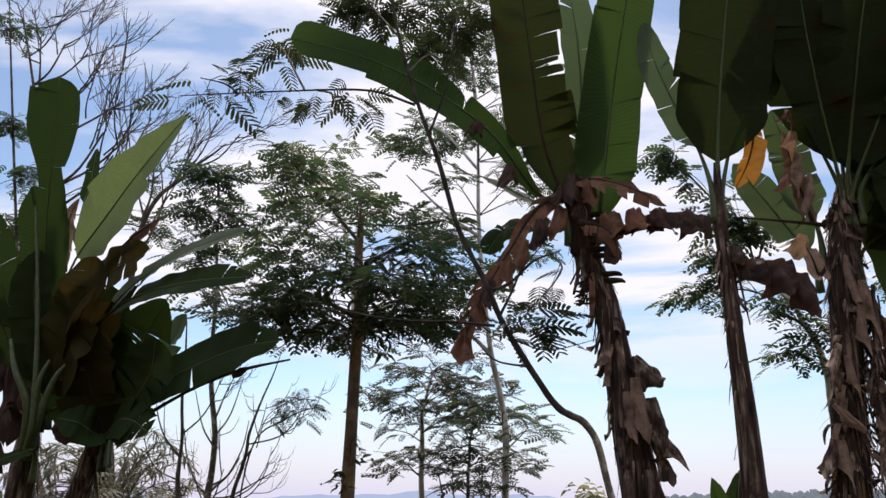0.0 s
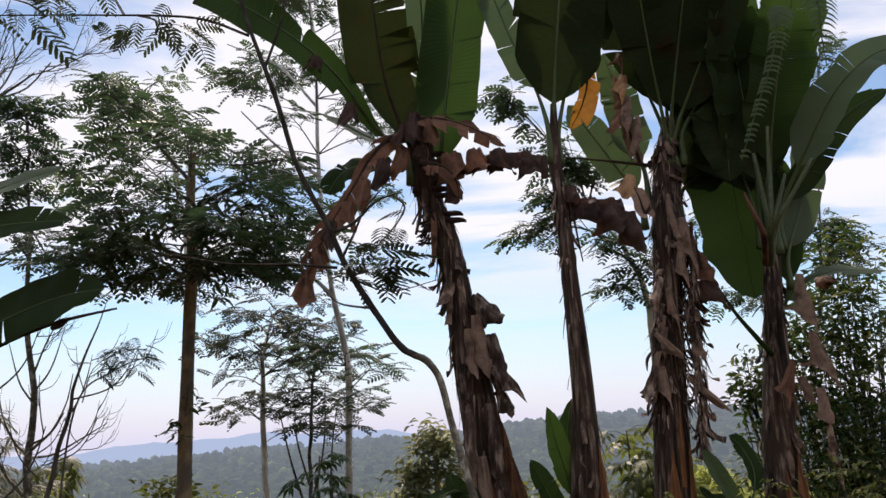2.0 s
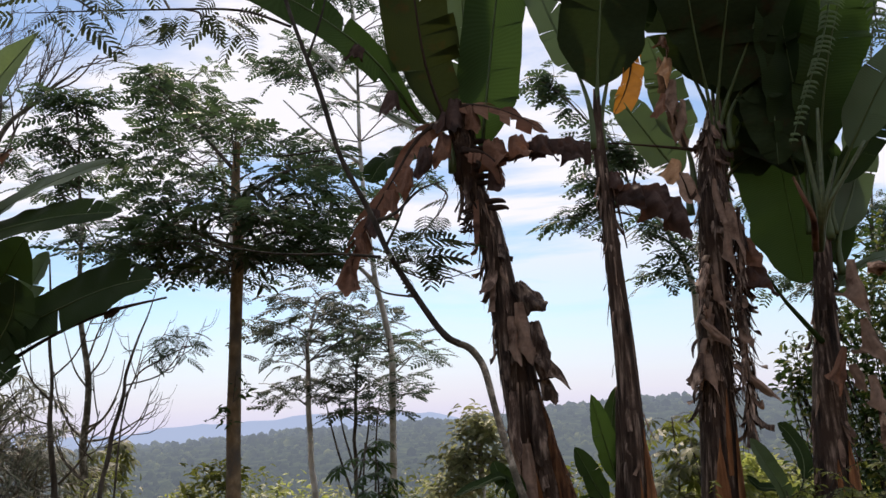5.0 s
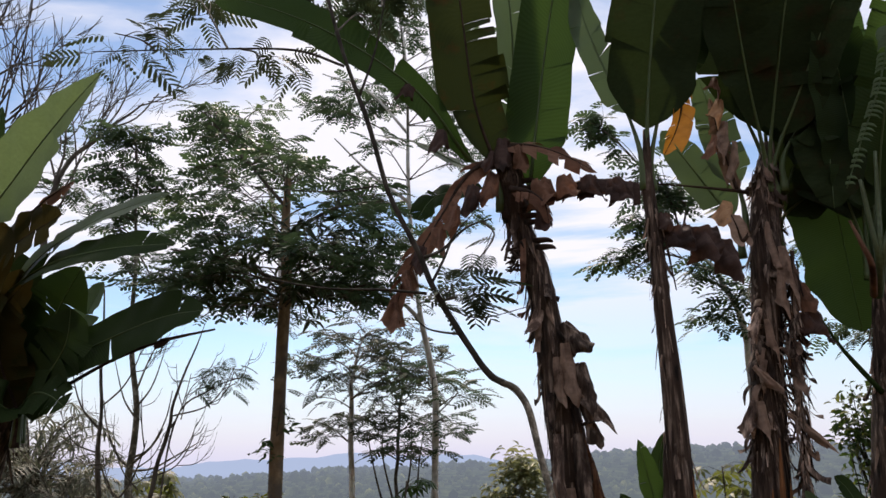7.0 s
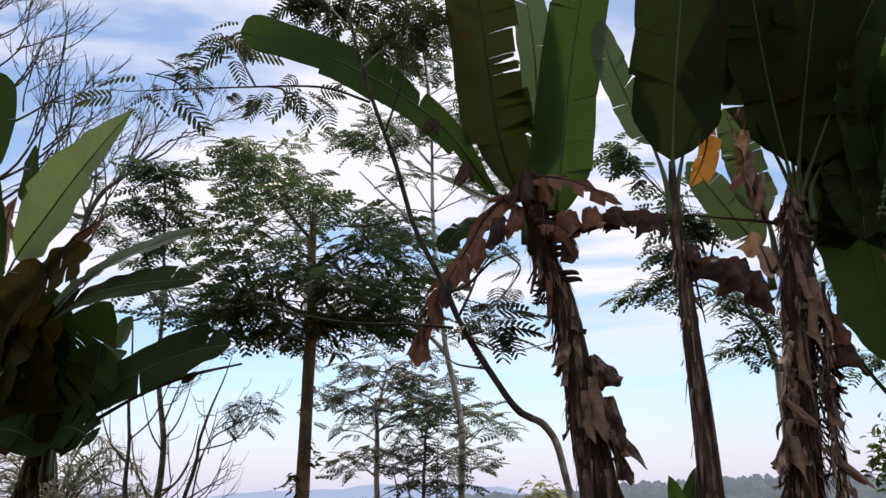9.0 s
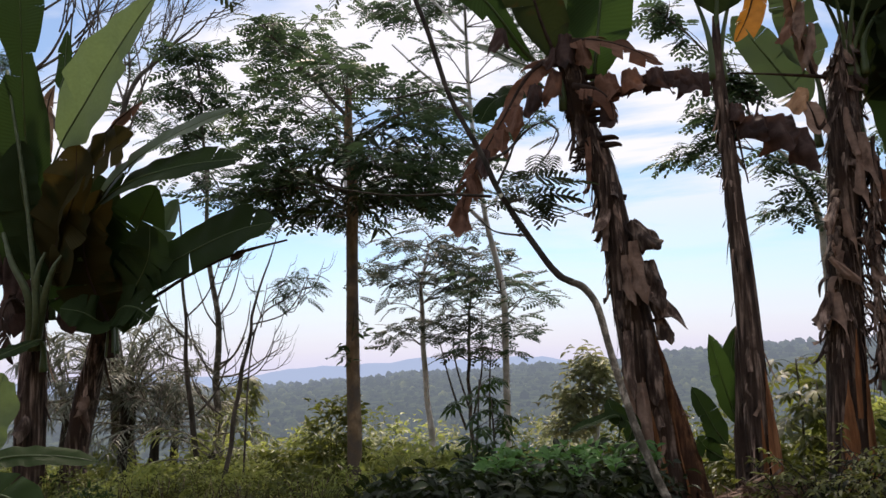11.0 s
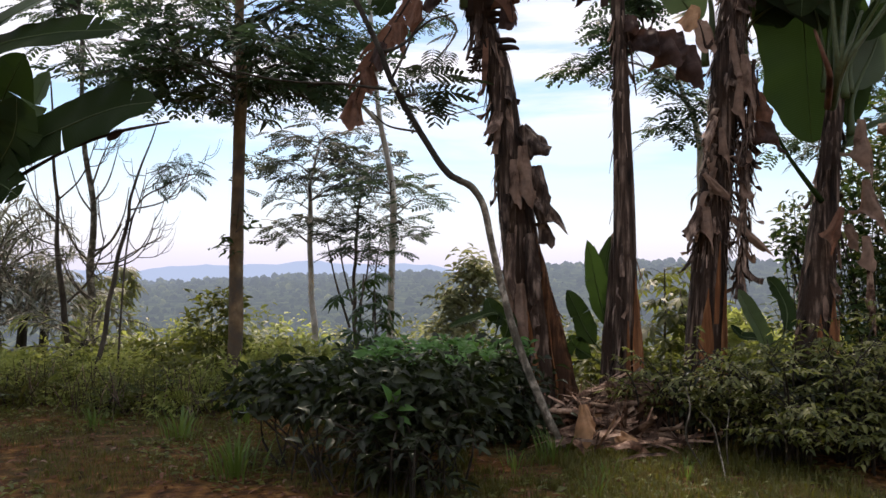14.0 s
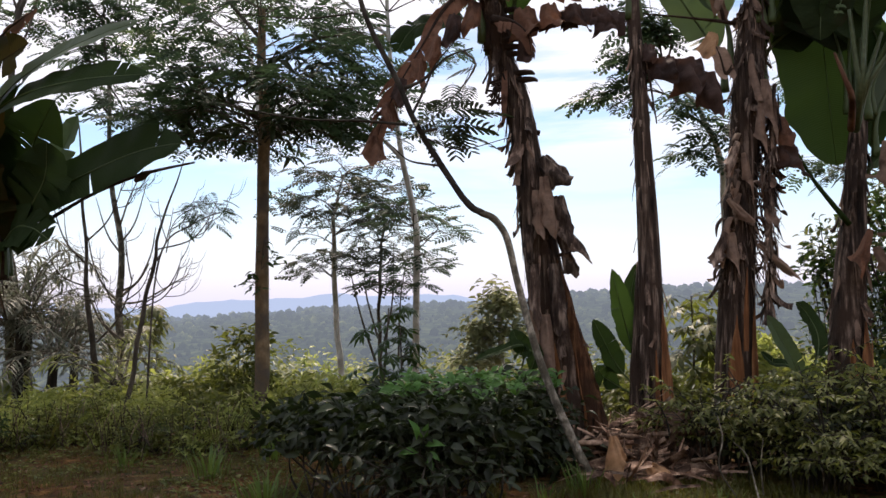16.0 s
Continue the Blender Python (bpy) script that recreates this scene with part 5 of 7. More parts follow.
banana_leaf(plant, "leaf", [(-5.11, 8.5, 2.15), (-5.18, 8.2, 2.65), (-5.13, 8, 3.12), (-4.77, 7.9, 3.54)], 0.75, (0, -1, 0.2), BANANA_RUST, 137, 6, 0.08, 0.15, 0.2, petiole=0.03)
banana_leaf(plant, "leaf", [(-5.07, 8.5, 2.15), (-4.79, 8.2, 2.31), (-4.51, 8, 2.29), (-4.27, 7.9, 2.16)], 0.5, (0, -0.9, 0.4), BANANA, 138, 5, 0.08, 0.15, 0.3, petiole=0.03)
for k, (p0, p1, w0, w1) in enumerate([((-6.36, 8.4, 3.01), (-6.16, 8.3, 1.97), 0.15, 0.3), ((-6.23, 8.5, 2.89), (-6.14, 8.4, 2.23), 0.1, 0.22), ((-6.56, 8.4, 3.28), (-6.37, 8.3, 2.34), 0.2, 0.3), ((-5.85, 8.7, 2.65), (-5.7, 8.6, 1.99), 0.2, 0.3), ((-4.8, 8.5, 2.62), (-4.71, 8.4, 2.17), 0.2, 0.2)]):
    dead_flag(plant, p0, p1, w0, w1, 700 + k, DRY_DARK, 0.06)
g = Geo()
tube(g, [(-4.58, 8.3, 2.35), (-3.83, 7.9, 2.61), (-3.22, 7.6, 2.75), (-2.6, 7.4, 2.83)], [0.02, 0.018, 0.016, 0.01], 14, 6, 0.25)
part("dead_stalk", g, RIB_DRY, plant, "blackened bare leaf rib")
g = Geo()
tube(g, [(-3.26, 7.6, 2.69), (-3.19, 7.6, 2.74), (-3.12, 7.6, 2.78)], [0.02, 0.045, 0.02], 5, 7, 0.3)
part("dry_curl", g, RIB_DRY, plant)

# young plant with a light green leaf close to the clearing
plant = thing("banana_sucker", (-4.15, 4.9, 0), "young banana plant with one sunlit yellow-green leaf", "banana plant", "banana suckers")
g = Geo()
tube(g, [(-4.15, 4.9, 0), (-4.14, 4.9, 0.3), (-4.1, 4.9, 0.6)], [0.06, 0.05, 0.03], 8, 8)
part("pseudostem", g, RIB, plant)
banana_leaf(plant, "leaf", [(-4.1, 4.9, 0.5), (-4.14, 4.95, 0.81), (-3.92, 5, 1.23), (-3.78, 5, 1.62)], 0.5, (-0.2, -1, 0.1), BANANA_BRIGHT, 121, 1, 0.02, 0.12, 0.05, petiole=0.28, tip=0.6, base=0.25, label="sunlit yellow-green leaf")
banana_leaf(plant, "leaf", [(-4.1, 4.9, 0.4), (-3.89, 4.8, 0.81), (-3.51, 4.7, 0.85), (-3.2, 4.6, 0.71)], 0.32, (0.1, -0.8, 0.6), BANANA_OLIVE, 122, 1, 0.02, 0.12, 0.12, petiole=0.2)
banana_leaf(plant, "leaf", [(-4.1, 5.0, 0.6), (-4.19, 5.4, 0.96), (-3.87, 5.6, 1), (-3.55, 5.8, 0.93)], 0.22, (0.1, -0.6, 0.75), BANANA_OLIVE, 123, 1, 0.02, 0.1, 0.15, petiole=0.3)


# ---- trees ----
def tree_crown(tree, clusters, seed, mat, size=0.42, template=None, twig_mat=None, twig=0.012, parts=("branchwork", "foliage"), tilt=0.3):
    """Branches and feathery leaves. clusters: where the branch leaves its limb, the middle of the spray, its half sizes, boughs, leaves per bough."""
    rng = np.random.default_rng(seed)
    g = Geo()
    P, A, U, S = [], [], [], []
    for root, mid, half, boughs, leaves in clusters:
        root, mid = Vector(root), Vector(mid)
        arch = root.lerp(mid, 0.5) + Vector((0, 0, 0.1 * (mid - root).length)) + Vector(rng.normal(scale=0.05, size=3))
        limb, _ = tube(g, [root, arch, mid + Vector(rng.normal(scale=0.1, size=3))], [twig * 1.5, twig, twig * 0.6], 10, 5, cap=False)
        for b in range(int(boughs * 1.7)):
            d = in_ellipsoid(rng, 1, 0.3)[0]
            end = mid + Vector(d * np.array(half)) * rng.uniform(0.75, 1.45)
            start = limb[int(rng.integers(3, 11))]
            bend = start.lerp(end, 0.5) + Vector((0, 0, 0.1 * (end - start).length)) + Vector(rng.normal(scale=0.05, size=3))
            path, _ = tube(g, [start, bend, end], [twig * 0.6, twig * 0.4, twig * 0.18], 8, 4, cap=False)
            heading = end - start
            for k in range(int(leaves * 1.25)):
                u = 0.3 + 0.7 * (k + rng.random()) / int(leaves * 1.25)
                i = min(int(u * 8), 7)
                p = path[i].lerp(path[i + 1], u * 8 - i)
                a = math.atan2(heading.y, heading.x) + (1 if k % 2 else -1) * rng.uniform(0.3, 1.7)
                P.append(p + Vector(rng.normal(scale=0.07, size=3)))
                A.append((math.cos(a), math.sin(a), rng.normal(loc=-0.12, scale=tilt)))
                U.append((rng.normal(scale=tilt * 1.3), rng.normal(scale=tilt * 1.3), 1.0))
                S.append(size * rng.uniform(0.5, 1.2))
    part(parts[0], g, twig_mat or BARK_GREY, tree, kind="stuff")
    part(parts[1], cloud("foliage", template or FRONDS, P, A, U, S), mat, tree, kind="stuff")


def layered_crown(tree, axis, tiers, seed, mat, size=0.27, twig_mat=None, twig=0.018, tilt=0.16, parts=("branchwork", "foliage"), template=None, dense=1.0):
    """A crown in level tiers: boughs rise from the axis and flatten, side twigs carry flat feathery leaves.
    tiers: share of the axis, reach of the boughs, how many, share of their rise."""
    rng = np.random.default_rng(seed)
    g = Geo()
    P, A, U, S = [], [], [], []
    line = smooth_path(axis, 40)
    for u, reach, count, rise in tiers:
        turn = rng.random() * math.tau
        for b in range(count):
            az = turn + math.tau * b / count + rng.normal(scale=0.25)
            root = line[min(40, max(0, int((u + rng.normal(scale=0.06)) * 40)))]
            L = reach * rng.uniform(0.65, 1.1)
            out = Vector((math.cos(az), math.sin(az), 0))
            end = root + out * L + Vector((0, 0, L * (rise + rng.normal(scale=0.1))))
            mid = root.lerp(end, 0.5) + Vector((0, 0, 0.12 * L)) + Vector(rng.normal(scale=0.05, size=3))
            bough, _ = tube(g, [root, mid, end], [twig, twig * 0.7, twig * 0.25], 12, 5, cap=False)
            side = Vector((-out.y, out.x, 0))
            twigs = max(4, int(L * 6 * dense))
            for k in range(twigs):
                v = 0.3 + 0.7 * (k + rng.random()) / twigs
                i = min(int(v * 12), 11)
                p = bough[i].lerp(bough[i + 1], v * 12 - i)
                h = 1 if k % 2 else -1
                l2 = 0.5 * L * (1.15 - v) * rng.uniform(0.6, 1.2) + 0.12
                e = p + (out * rng.uniform(0.5, 0.9) + side * h * rng.uniform(0.4, 1.0)) * l2 + Vector((0, 0, rng.normal(loc=0.04, scale=0.3) * l2))
                t2, _ = tube(g, [p, p.lerp(e, 0.5) + Vector((0, 0, 0.08 * l2)), e], [twig * 0.4, twig * 0.3, twig * 0.15], 6, 4, cap=False)
                d = math.atan2(e.y - p.y, e.x - p.x)
                n = max(3, int(l2 * 11 * dense))
                for q in range(n):
                    w = 0.25 + 0.75 * (q + 0.7) / n
                    j = min(int(w * 6), 5)
                    a = d + ((1 if q % 2 else -1) * rng.uniform(0.5, 1.3) if q < n - 1 else 0)
                    P.append(t2[j].lerp(t2[j + 1], w * 6 - j))
                    A.append((math.cos(a), math.sin(a), rng.normal(loc=0.02, scale=tilt)))
                    U.append((rng.normal(scale=tilt * 1.3), rng.normal(scale=tilt * 1.3), 1.0))
                    S.append(size * rng.uniform(0.6, 1.2))
    part(parts[0], g, twig_mat or BARK_GREY, tree, kind="stuff")
    part(parts[1], cloud("foliage", template or FLAT_FRONDS, P, A, U, S), mat, tree, kind="stuff")


def trunk(tree, points, radii, mat, seed=0, n=26, sides=12, lumps=0.12, name="trunk", crook=0.0):
    g = Geo()
    if crook:
        rng = random.Random(seed * 13 + 5)
        fine = smooth_path(points, 12)
        points = [p + (Vector((rng.gauss(0, crook), rng.gauss(0, crook), 0)) if 0 < k < 12 else Vector((0, 0, 0))) for k, p in enumerate(fine)]
    path, rad = tube(g, points, radii, n, sides, lumps, seed)
    part(name, g, mat, tree)
    return path


def C(root, mid, half, boughs, leaves):
    return (root, mid, half, boughs, leaves)


# slender tree that leans, kinks and arches over
tree = thing("leaning_tree", ((0.98, 6.5, 0)), "slender crooked grey tree with feathery leaves arching over", "tree")
trunk(tree, [(0.99, 6.5, -0.02), (0.81, 6.5, 0.35), (0.56, 6.5, 0.99), (0.4, 6.5, 1.59), (0.31, 6.5, 1.99), (0.21, 6.5, 2.15), (0.1, 6.5, 2.21)], [0.038, 0.036, 0.032, 0.029, 0.029, 0.03, 0.029], BARK_LEAN, 2, 40, 10, 0.15)
# upper trunk and limbs: smoother, darker bark that also holds their backlit shade
trunk(tree, [(0.12, 6.5, 2.2), (0, 6.5, 2.28), (-0.18, 6.5, 2.54), (-0.44, 6.5, 2.99), (-0.57, 6.5, 3.31), (-0.83, 6.5, 3.86), (-1, 6.5, 4.46), (-1.24, 6.5, 5.16), (-1.44, 6.5, 5.91), (-1.57, 6.5, 6.64)], [0.029, 0.028, 0.027, 0.025, 0.024, 0.022, 0.021, 0.018, 0.015, 0.01], BARK_DARK, 2, 50, 10, 0.15, name="leader")
for pts, r in [
    ([(-0.52, 6.5, 3.26), (-0.36, 6.5, 3.33), (-0.16, 6.55, 3.53), (0.06, 6.6, 3.62)], 0.016),
    ([(-0.46, 6.5, 3.03), (-0.36, 6.5, 3.23), (-0.26, 6.5, 3.45), (-0.09, 6.5, 3.65)], 0.014),
    ([(-0.5, 6.5, 2.95), (-0.86, 6.45, 2.98), (-1.39, 6.4, 3), (-2.01, 6.3, 3.11)], 0.013),
    ([(-1.24, 6.5, 5.07), (-1.66, 6.3, 5.14), (-2.4, 6.1, 5.07), (-3.33, 6, 5.03)], 0.013),
    ([(-0.22, 6.5, 2.6), (-0.48, 6.5, 2.65), (-0.62, 6.5, 2.77)], 0.01),
    ([(-1.1, 6.5, 4.75), (-0.95, 6.5, 5.26), (-0.85, 6.5, 5.93)], 0.014),
    ([(-0.93, 6.5, 3.91), (-1.37, 6.4, 3.84), (-2.06, 6.3, 3.88)], 0.009),
    ([(-0.36, 6.5, 2.84), (-0.06, 6.4, 2.72), (0.35, 6.3, 2.79)], 0.007),
]:
    g = Geo()
    tube(g, pts, [r, r * 0.85, r * 0.6, r * 0.35], 18, 6, 0.1)
    part("limb", g, BARK_DARK, tree)
near = [
    C((-2.81, 6.05, 5.06), (-2.95, 6, 5.03), (0.4, 0.3, 0.1), 5, 5),
    C((-2.22, 6.2, 5.12), (-3.42, 8.0, 6.65), (0.4, 0.35, 0.14), 6, 5),
    C((-2.11, 6.2, 5.12), (-2.32, 7.4, 5.5), (0.5, 0.3, 0.12), 6, 5),
    C((-1.45, 6.5, 5.85), (-2.2, 8.0, 7.15), (0.5, 0.4, 0.2), 9, 6),
    C((-1.46, 6.5, 5.98), (-1.75, 8.0, 7.05), (0.55, 0.5, 0.25), 10, 7),
    C((-0.9, 6.5, 5.68), (-1.05, 8.0, 6.8), (0.5, 0.5, 0.35), 10, 7),
    C((-1.33, 6.5, 5.41), (-1.2, 8.0, 6.3), (0.45, 0.3, 0.2), 6, 5),
    C((-0.02, 6.6, 3.6), (-0.15, 6.6, 3), (0.22, 0.2, 0.12), 4, 4),
    C((-0.36, 6.5, 2.89), (-0.1, 6.6, 3.05), (0.25, 0.25, 0.16), 5, 4),
]
tree_crown(tree, [(r, m, h, max(2, int(n * 0.45)), q) for r, m, h, n, q in near], 61, FROND_DARK, 0.3, FRONDS_OPEN, BARK_GREY, 0.008)

# tree with a straight orange-brown trunk and a dark flat crown
tree = thing("sengon_tree", (-2.63, 10, 0.09)[:2] + (0,), "feathery-leaved tree with a straight orange-brown trunk", "tree", "sengon trees")
trunk(tree, [((-2.64, 10, 0.09)[0], 10.0, -0.05), (-2.64, 10, 0.44), (-2.63, 10, 2.14), (-2.61, 10, 3.94), (-2.65, 10, 4.71), (-2.63, 10, 5.28)], [0.1, 0.092, 0.083, 0.074, 0.06, 0.04], BARK, 5, 36, 14, 0.14, crook=0.008)
layered_crown(tree, [(-2.64, 10, 3.54), (-2.64, 10, 4.31), (-2.64, 10, 4.87), (-2.64, 10, 5.45)], [(0.0, 1.6, 6, 0.0), (0.12, 1.95, 6, 0.06), (0.28, 1.85, 5, 0.1), (0.45, 1.75, 4, 0.14), (0.62, 1.4, 3, 0.2), (0.8, 1.0, 3, 0.25), (1.0, 0.6, 2, 0.6)], 62, FROND, 0.27, None, 0.012, 0.22, dense=0.85)
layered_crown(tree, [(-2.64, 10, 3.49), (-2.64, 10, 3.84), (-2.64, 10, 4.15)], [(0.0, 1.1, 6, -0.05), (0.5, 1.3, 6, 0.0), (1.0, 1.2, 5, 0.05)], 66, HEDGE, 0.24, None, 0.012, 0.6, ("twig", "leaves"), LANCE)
layered_crown(tree, [(-2.64, 10, 3.6), (-2.64, 10, 4.0), (-2.64, 10, 4.6)], [(0.0, 1.45, 6, -0.04), (0.2, 1.75, 5, 0.03), (0.5, 1.6, 3, 0.06)], 68, FROND, 0.24, None, 0.012, 0.3, ("branchwork", "foliage"))
layered_crown(tree, [(-2.86, 10, 5.12), (-3.3, 10, 5.65), (-3.85, 10, 6.28)], [(0.3, 0.5, 4, 0.3), (0.6, 0.4, 4, 0.3), (0.85, 0.3, 3, 0.3), (1.0, 0.2, 3, 0.5)], 67, FROND, 0.22, None, 0.012, 0.25, ("twig", "shoot"))
g = Geo()
for pts in ([(-2.64, 10, 4.87), (-3.22, 10, 5.56), (-3.85, 10, 6.3)], [(-2.66, 10, 4.47), (-1.94, 9.8, 4.79), (-1.31, 9.6, 4.78)], [(-2.65, 10, 3.84), (-3.23, 9.6, 4.07), (-3.89, 9.3, 4.15)], [(-2.64, 10, 3.69), (-2.04, 9.7, 3.66), (-1.28, 9.5, 3.71)]):
    tube(g, pts, [0.03, 0.02, 0.01], 12, 6)
part("limb", g, BARK_GREY, tree)
tw = [C((-2.66, 9.95, 1.85), (-2.73, 9.8, 1.65), (0.1, 0.1, 0.08), 3, 4), C((-2.58, 9.95, 2.21), (-2.42, 9.8, 2.02), (0.06, 0.1, 0.1), 3, 3)]
tree_crown(tree, tw, 63, SHRUB_DARK, 0.13, OVATE, BARK_GREY, 0.006, ("twig", "shoot"))

# pale-stemmed trees further back
def sengon(label, stem, radii, clusters, seed, mat=FROND_FAR, bark=BARK_PALE, size=0.19, twig=0.012, more=(), layers=None):
    base = Vector(stem[0])
    base.z = min(height(base.x, base.y), 0) - 0.1
    tr = thing("sengon_tree", base, label, "tree", "sengon trees")
    trunk(tr, [base, *stem], radii, bark, seed, 36, 9, 0.15, crook=0.018)
    for pts, r in more:
        g = Geo()
        tube(g, pts, [r, r * 0.7, r * 0.35], 14, 6)
        part("limb", g, bark, tr)
    if clusters:
        tree_crown(tr, [(r, m, (h[0] * 1.12, h[1] * 1.12, h[2]), max(3, int(n * 0.75)), q) for r, m, h, n, q in clusters], seed, mat, size * 1.4, FLAT_FRONDS, BARK_GREY, twig, tilt=0.2)
    if layers:
        layered_crown(tr, layers[0], layers[1], seed + 400, mat, 0.21, BARK_GREY, twig, 0.3, ("branchwork", "foliage"), dense=1.22)
    return tr


sengon("thin pale-barked tree with a light layered crown", [(-2.13, 13, 0.26), (-2.21, 13, 1.22), (-2.25, 13, 2.33), (-2.22, 13, 2.98), (-2.03, 13, 3.59)], [0.055, 0.052, 0.048, 0.04, 0.028, 0.012], [
], 71, mat=FROND_DARK, layers=([(-2.25, 13, 1.87), (-2.24, 13, 2.52), (-2.21, 13, 3.08), (-2.03, 13, 3.64)], [(0.0, 0.75, 4, 0.1), (0.2, 1.0, 5, 0.15), (0.45, 1.05, 6, 0.2), (0.7, 1.0, 6, 0.2), (0.9, 0.9, 5, 0.15), (1.0, 0.7, 4, 0.2)]))
sengon("tall pale-barked tree with an airy crown", [(-0.83, 12, 0.57), (-0.8, 12, 1.84), (-0.86, 12, 2.87), (-1.02, 12, 3.73), (-1.18, 12, 5.27), (-1.23, 12, 7.05), (-1.33, 12, 8.65), (-1.44, 12, 10.37)], [0.06, 0.057, 0.052, 0.047, 0.04, 0.033, 0.026, 0.018, 0.01], [
], 72, mat=FROND, layers=([(-0.8, 12, 1.67), (-0.83, 12, 2.27), (-0.86, 12, 2.87), (-1.02, 12, 3.73), (-1.18, 12, 5.27), (-1.23, 12, 7.05), (-1.33, 12, 8.65), (-1.44, 12, 10.37)], [(0.02, 0.5, 4, 0.1), (0.1, 0.7, 5, 0.1), (0.18, 0.75, 5, 0.15), (0.26, 0.7, 4, 0.2), (0.5, 0.8, 5, 0.25), (0.58, 1.2, 6, 0.25), (0.64, 1.5, 6, 0.25), (0.7, 1.5, 6, 0.3), (0.76, 1.4, 6, 0.3), (0.82, 1.3, 6, 0.35), (0.88, 1.2, 6, 0.35), (0.94, 1.0, 5, 0.35), (1.0, 0.8, 5, 0.5)]), more=[([(-1, 12, 3.64), (-1.36, 12, 4), (-1.71, 12, 4.27)], 0.04), ([(-1.2, 12, 5.56), (-1.83, 12, 6.07), (-2.42, 12, 6.69)], 0.03), ([(-1.22, 12, 6.74), (-1.86, 12, 7.49), (-2.65, 12, 7.86)], 0.025)])
sengon("multi-stemmed thin sapling clump with light leaves", [(-1.52, 13.5, 0.54), (-1.55, 13.5, 1.6), (-1.5, 13.5, 2.46), (-1.46, 13.5, 3.33)], [0.035, 0.032, 0.03, 0.022, 0.012], [
], 73, mat=FROND_DARK, layers=([(-1.55, 13.5, 1.6), (-1.52, 13.5, 2.37), (-1.46, 13.5, 3.33)], [(0.0, 0.45, 4, 0.2), (0.3, 0.7, 5, 0.2), (0.55, 0.75, 5, 0.2), (0.8, 0.7, 5, 0.2), (1.0, 0.6, 5, 0.2)]), bark=BARK_GREY, more=[([(-1.62, 13.5, 0.45), (-1.86, 13.5, 1.21), (-2.06, 13.5, 2.08)], 0.025), ([(-1.55, 13.5, 0.45), (-1.33, 13.5, 1.41), (-1.29, 13.5, 2.46)], 0.022), ([(-1.57, 13.5, 0.83), (-1.77, 13.5, 1.6), (-1.79, 13.5, 2.27)], 0.02), ([(-1.22, 13.4, 0.46), (-1.18, 13.4, 1.41), (-1.07, 13.4, 2.17)], 0.02)])
# slight tree with a fine crown behind the bare shrubs
sengon("thin grey tree with a sparse fine crown", [(-4.96, 11.2, 0.31), (-5, 11.2, 1.42), (-5.03, 11.2, 2.38), (-5.15, 11.2, 3.8), (-5.26, 11.2, 5.24), (-5.39, 11.2, 6.6)], [0.065, 0.06, 0.052, 0.042, 0.032, 0.02, 0.01], [
    C((-5.28, 11.2, 5.43), (-5.46, 11.2, 5.82), (0.45, 0.6, 0.35), 14, 6),
    C((-5.34, 11.2, 6.1), (-5.42, 11.2, 6.4), (0.35, 0.5, 0.3), 10, 6),
    C((-5.26, 11.2, 5.15), (-5.58, 11.2, 5.25), (0.5, 0.6, 0.25), 8, 5),
    C((-5.19, 11.2, 4.24), (-5.49, 11.2, 4.42), (0.4, 0.5, 0.2), 6, 5),
    C((-5.22, 11.2, 4.69), (-4.73, 11.2, 4.14), (0.4, 0.5, 0.2), 6, 5),
], 74, mat=FROND, layers=([(-5.18, 11.2, 4.15), (-5.26, 11.2, 5.24), (-5.39, 11.2, 6.6)], [(0.3, 0.5, 3, 0.25), (0.6, 0.6, 3, 0.25), (0.9, 0.45, 4, 0.4), (1.0, 0.3, 3, 0.5)]), bark=BARK_LEAN, more=[([(-4.99, 11.2, 1.5), (-5.21, 11.2, 1.7), (-5.39, 11.2, 2.06), (-5.48, 11.2, 2.46)], 0.02), ([(-4.99, 11.2, 1.49), (-4.69, 11.2, 1.52), (-4.33, 11.2, 1.71), (-4, 11.2, 1.9)], 0.018), ([(-4.99, 11.2, 1.66), (-4.75, 11.2, 1.8), (-4.56, 11.2, 2.18), (-4.49, 11.2, 2.58)], 0.017), ([(-5.01, 11.2, 2.22), (-5.2, 11.2, 2.5), (-5.37, 11.2, 3.02)], 0.016), ([(-5.01, 11.2, 2.34), (-4.79, 11.2, 2.66), (-4.63, 11.2, 3.22)], 0.016), ([(-4.98, 11.2, 0.95), (-5.28, 11.2, 1.26), (-5.44, 11.2, 1.58)], 0.03), ([(-4.99, 11.2, 1.58), (-4.73, 11.2, 1.82), (-4.58, 11.2, 2.06)], 0.022), ([(-5.01, 11.2, 2.62), (-4.87, 11.2, 3.02), (-4.68, 11.2, 3.42)], 0.016)])
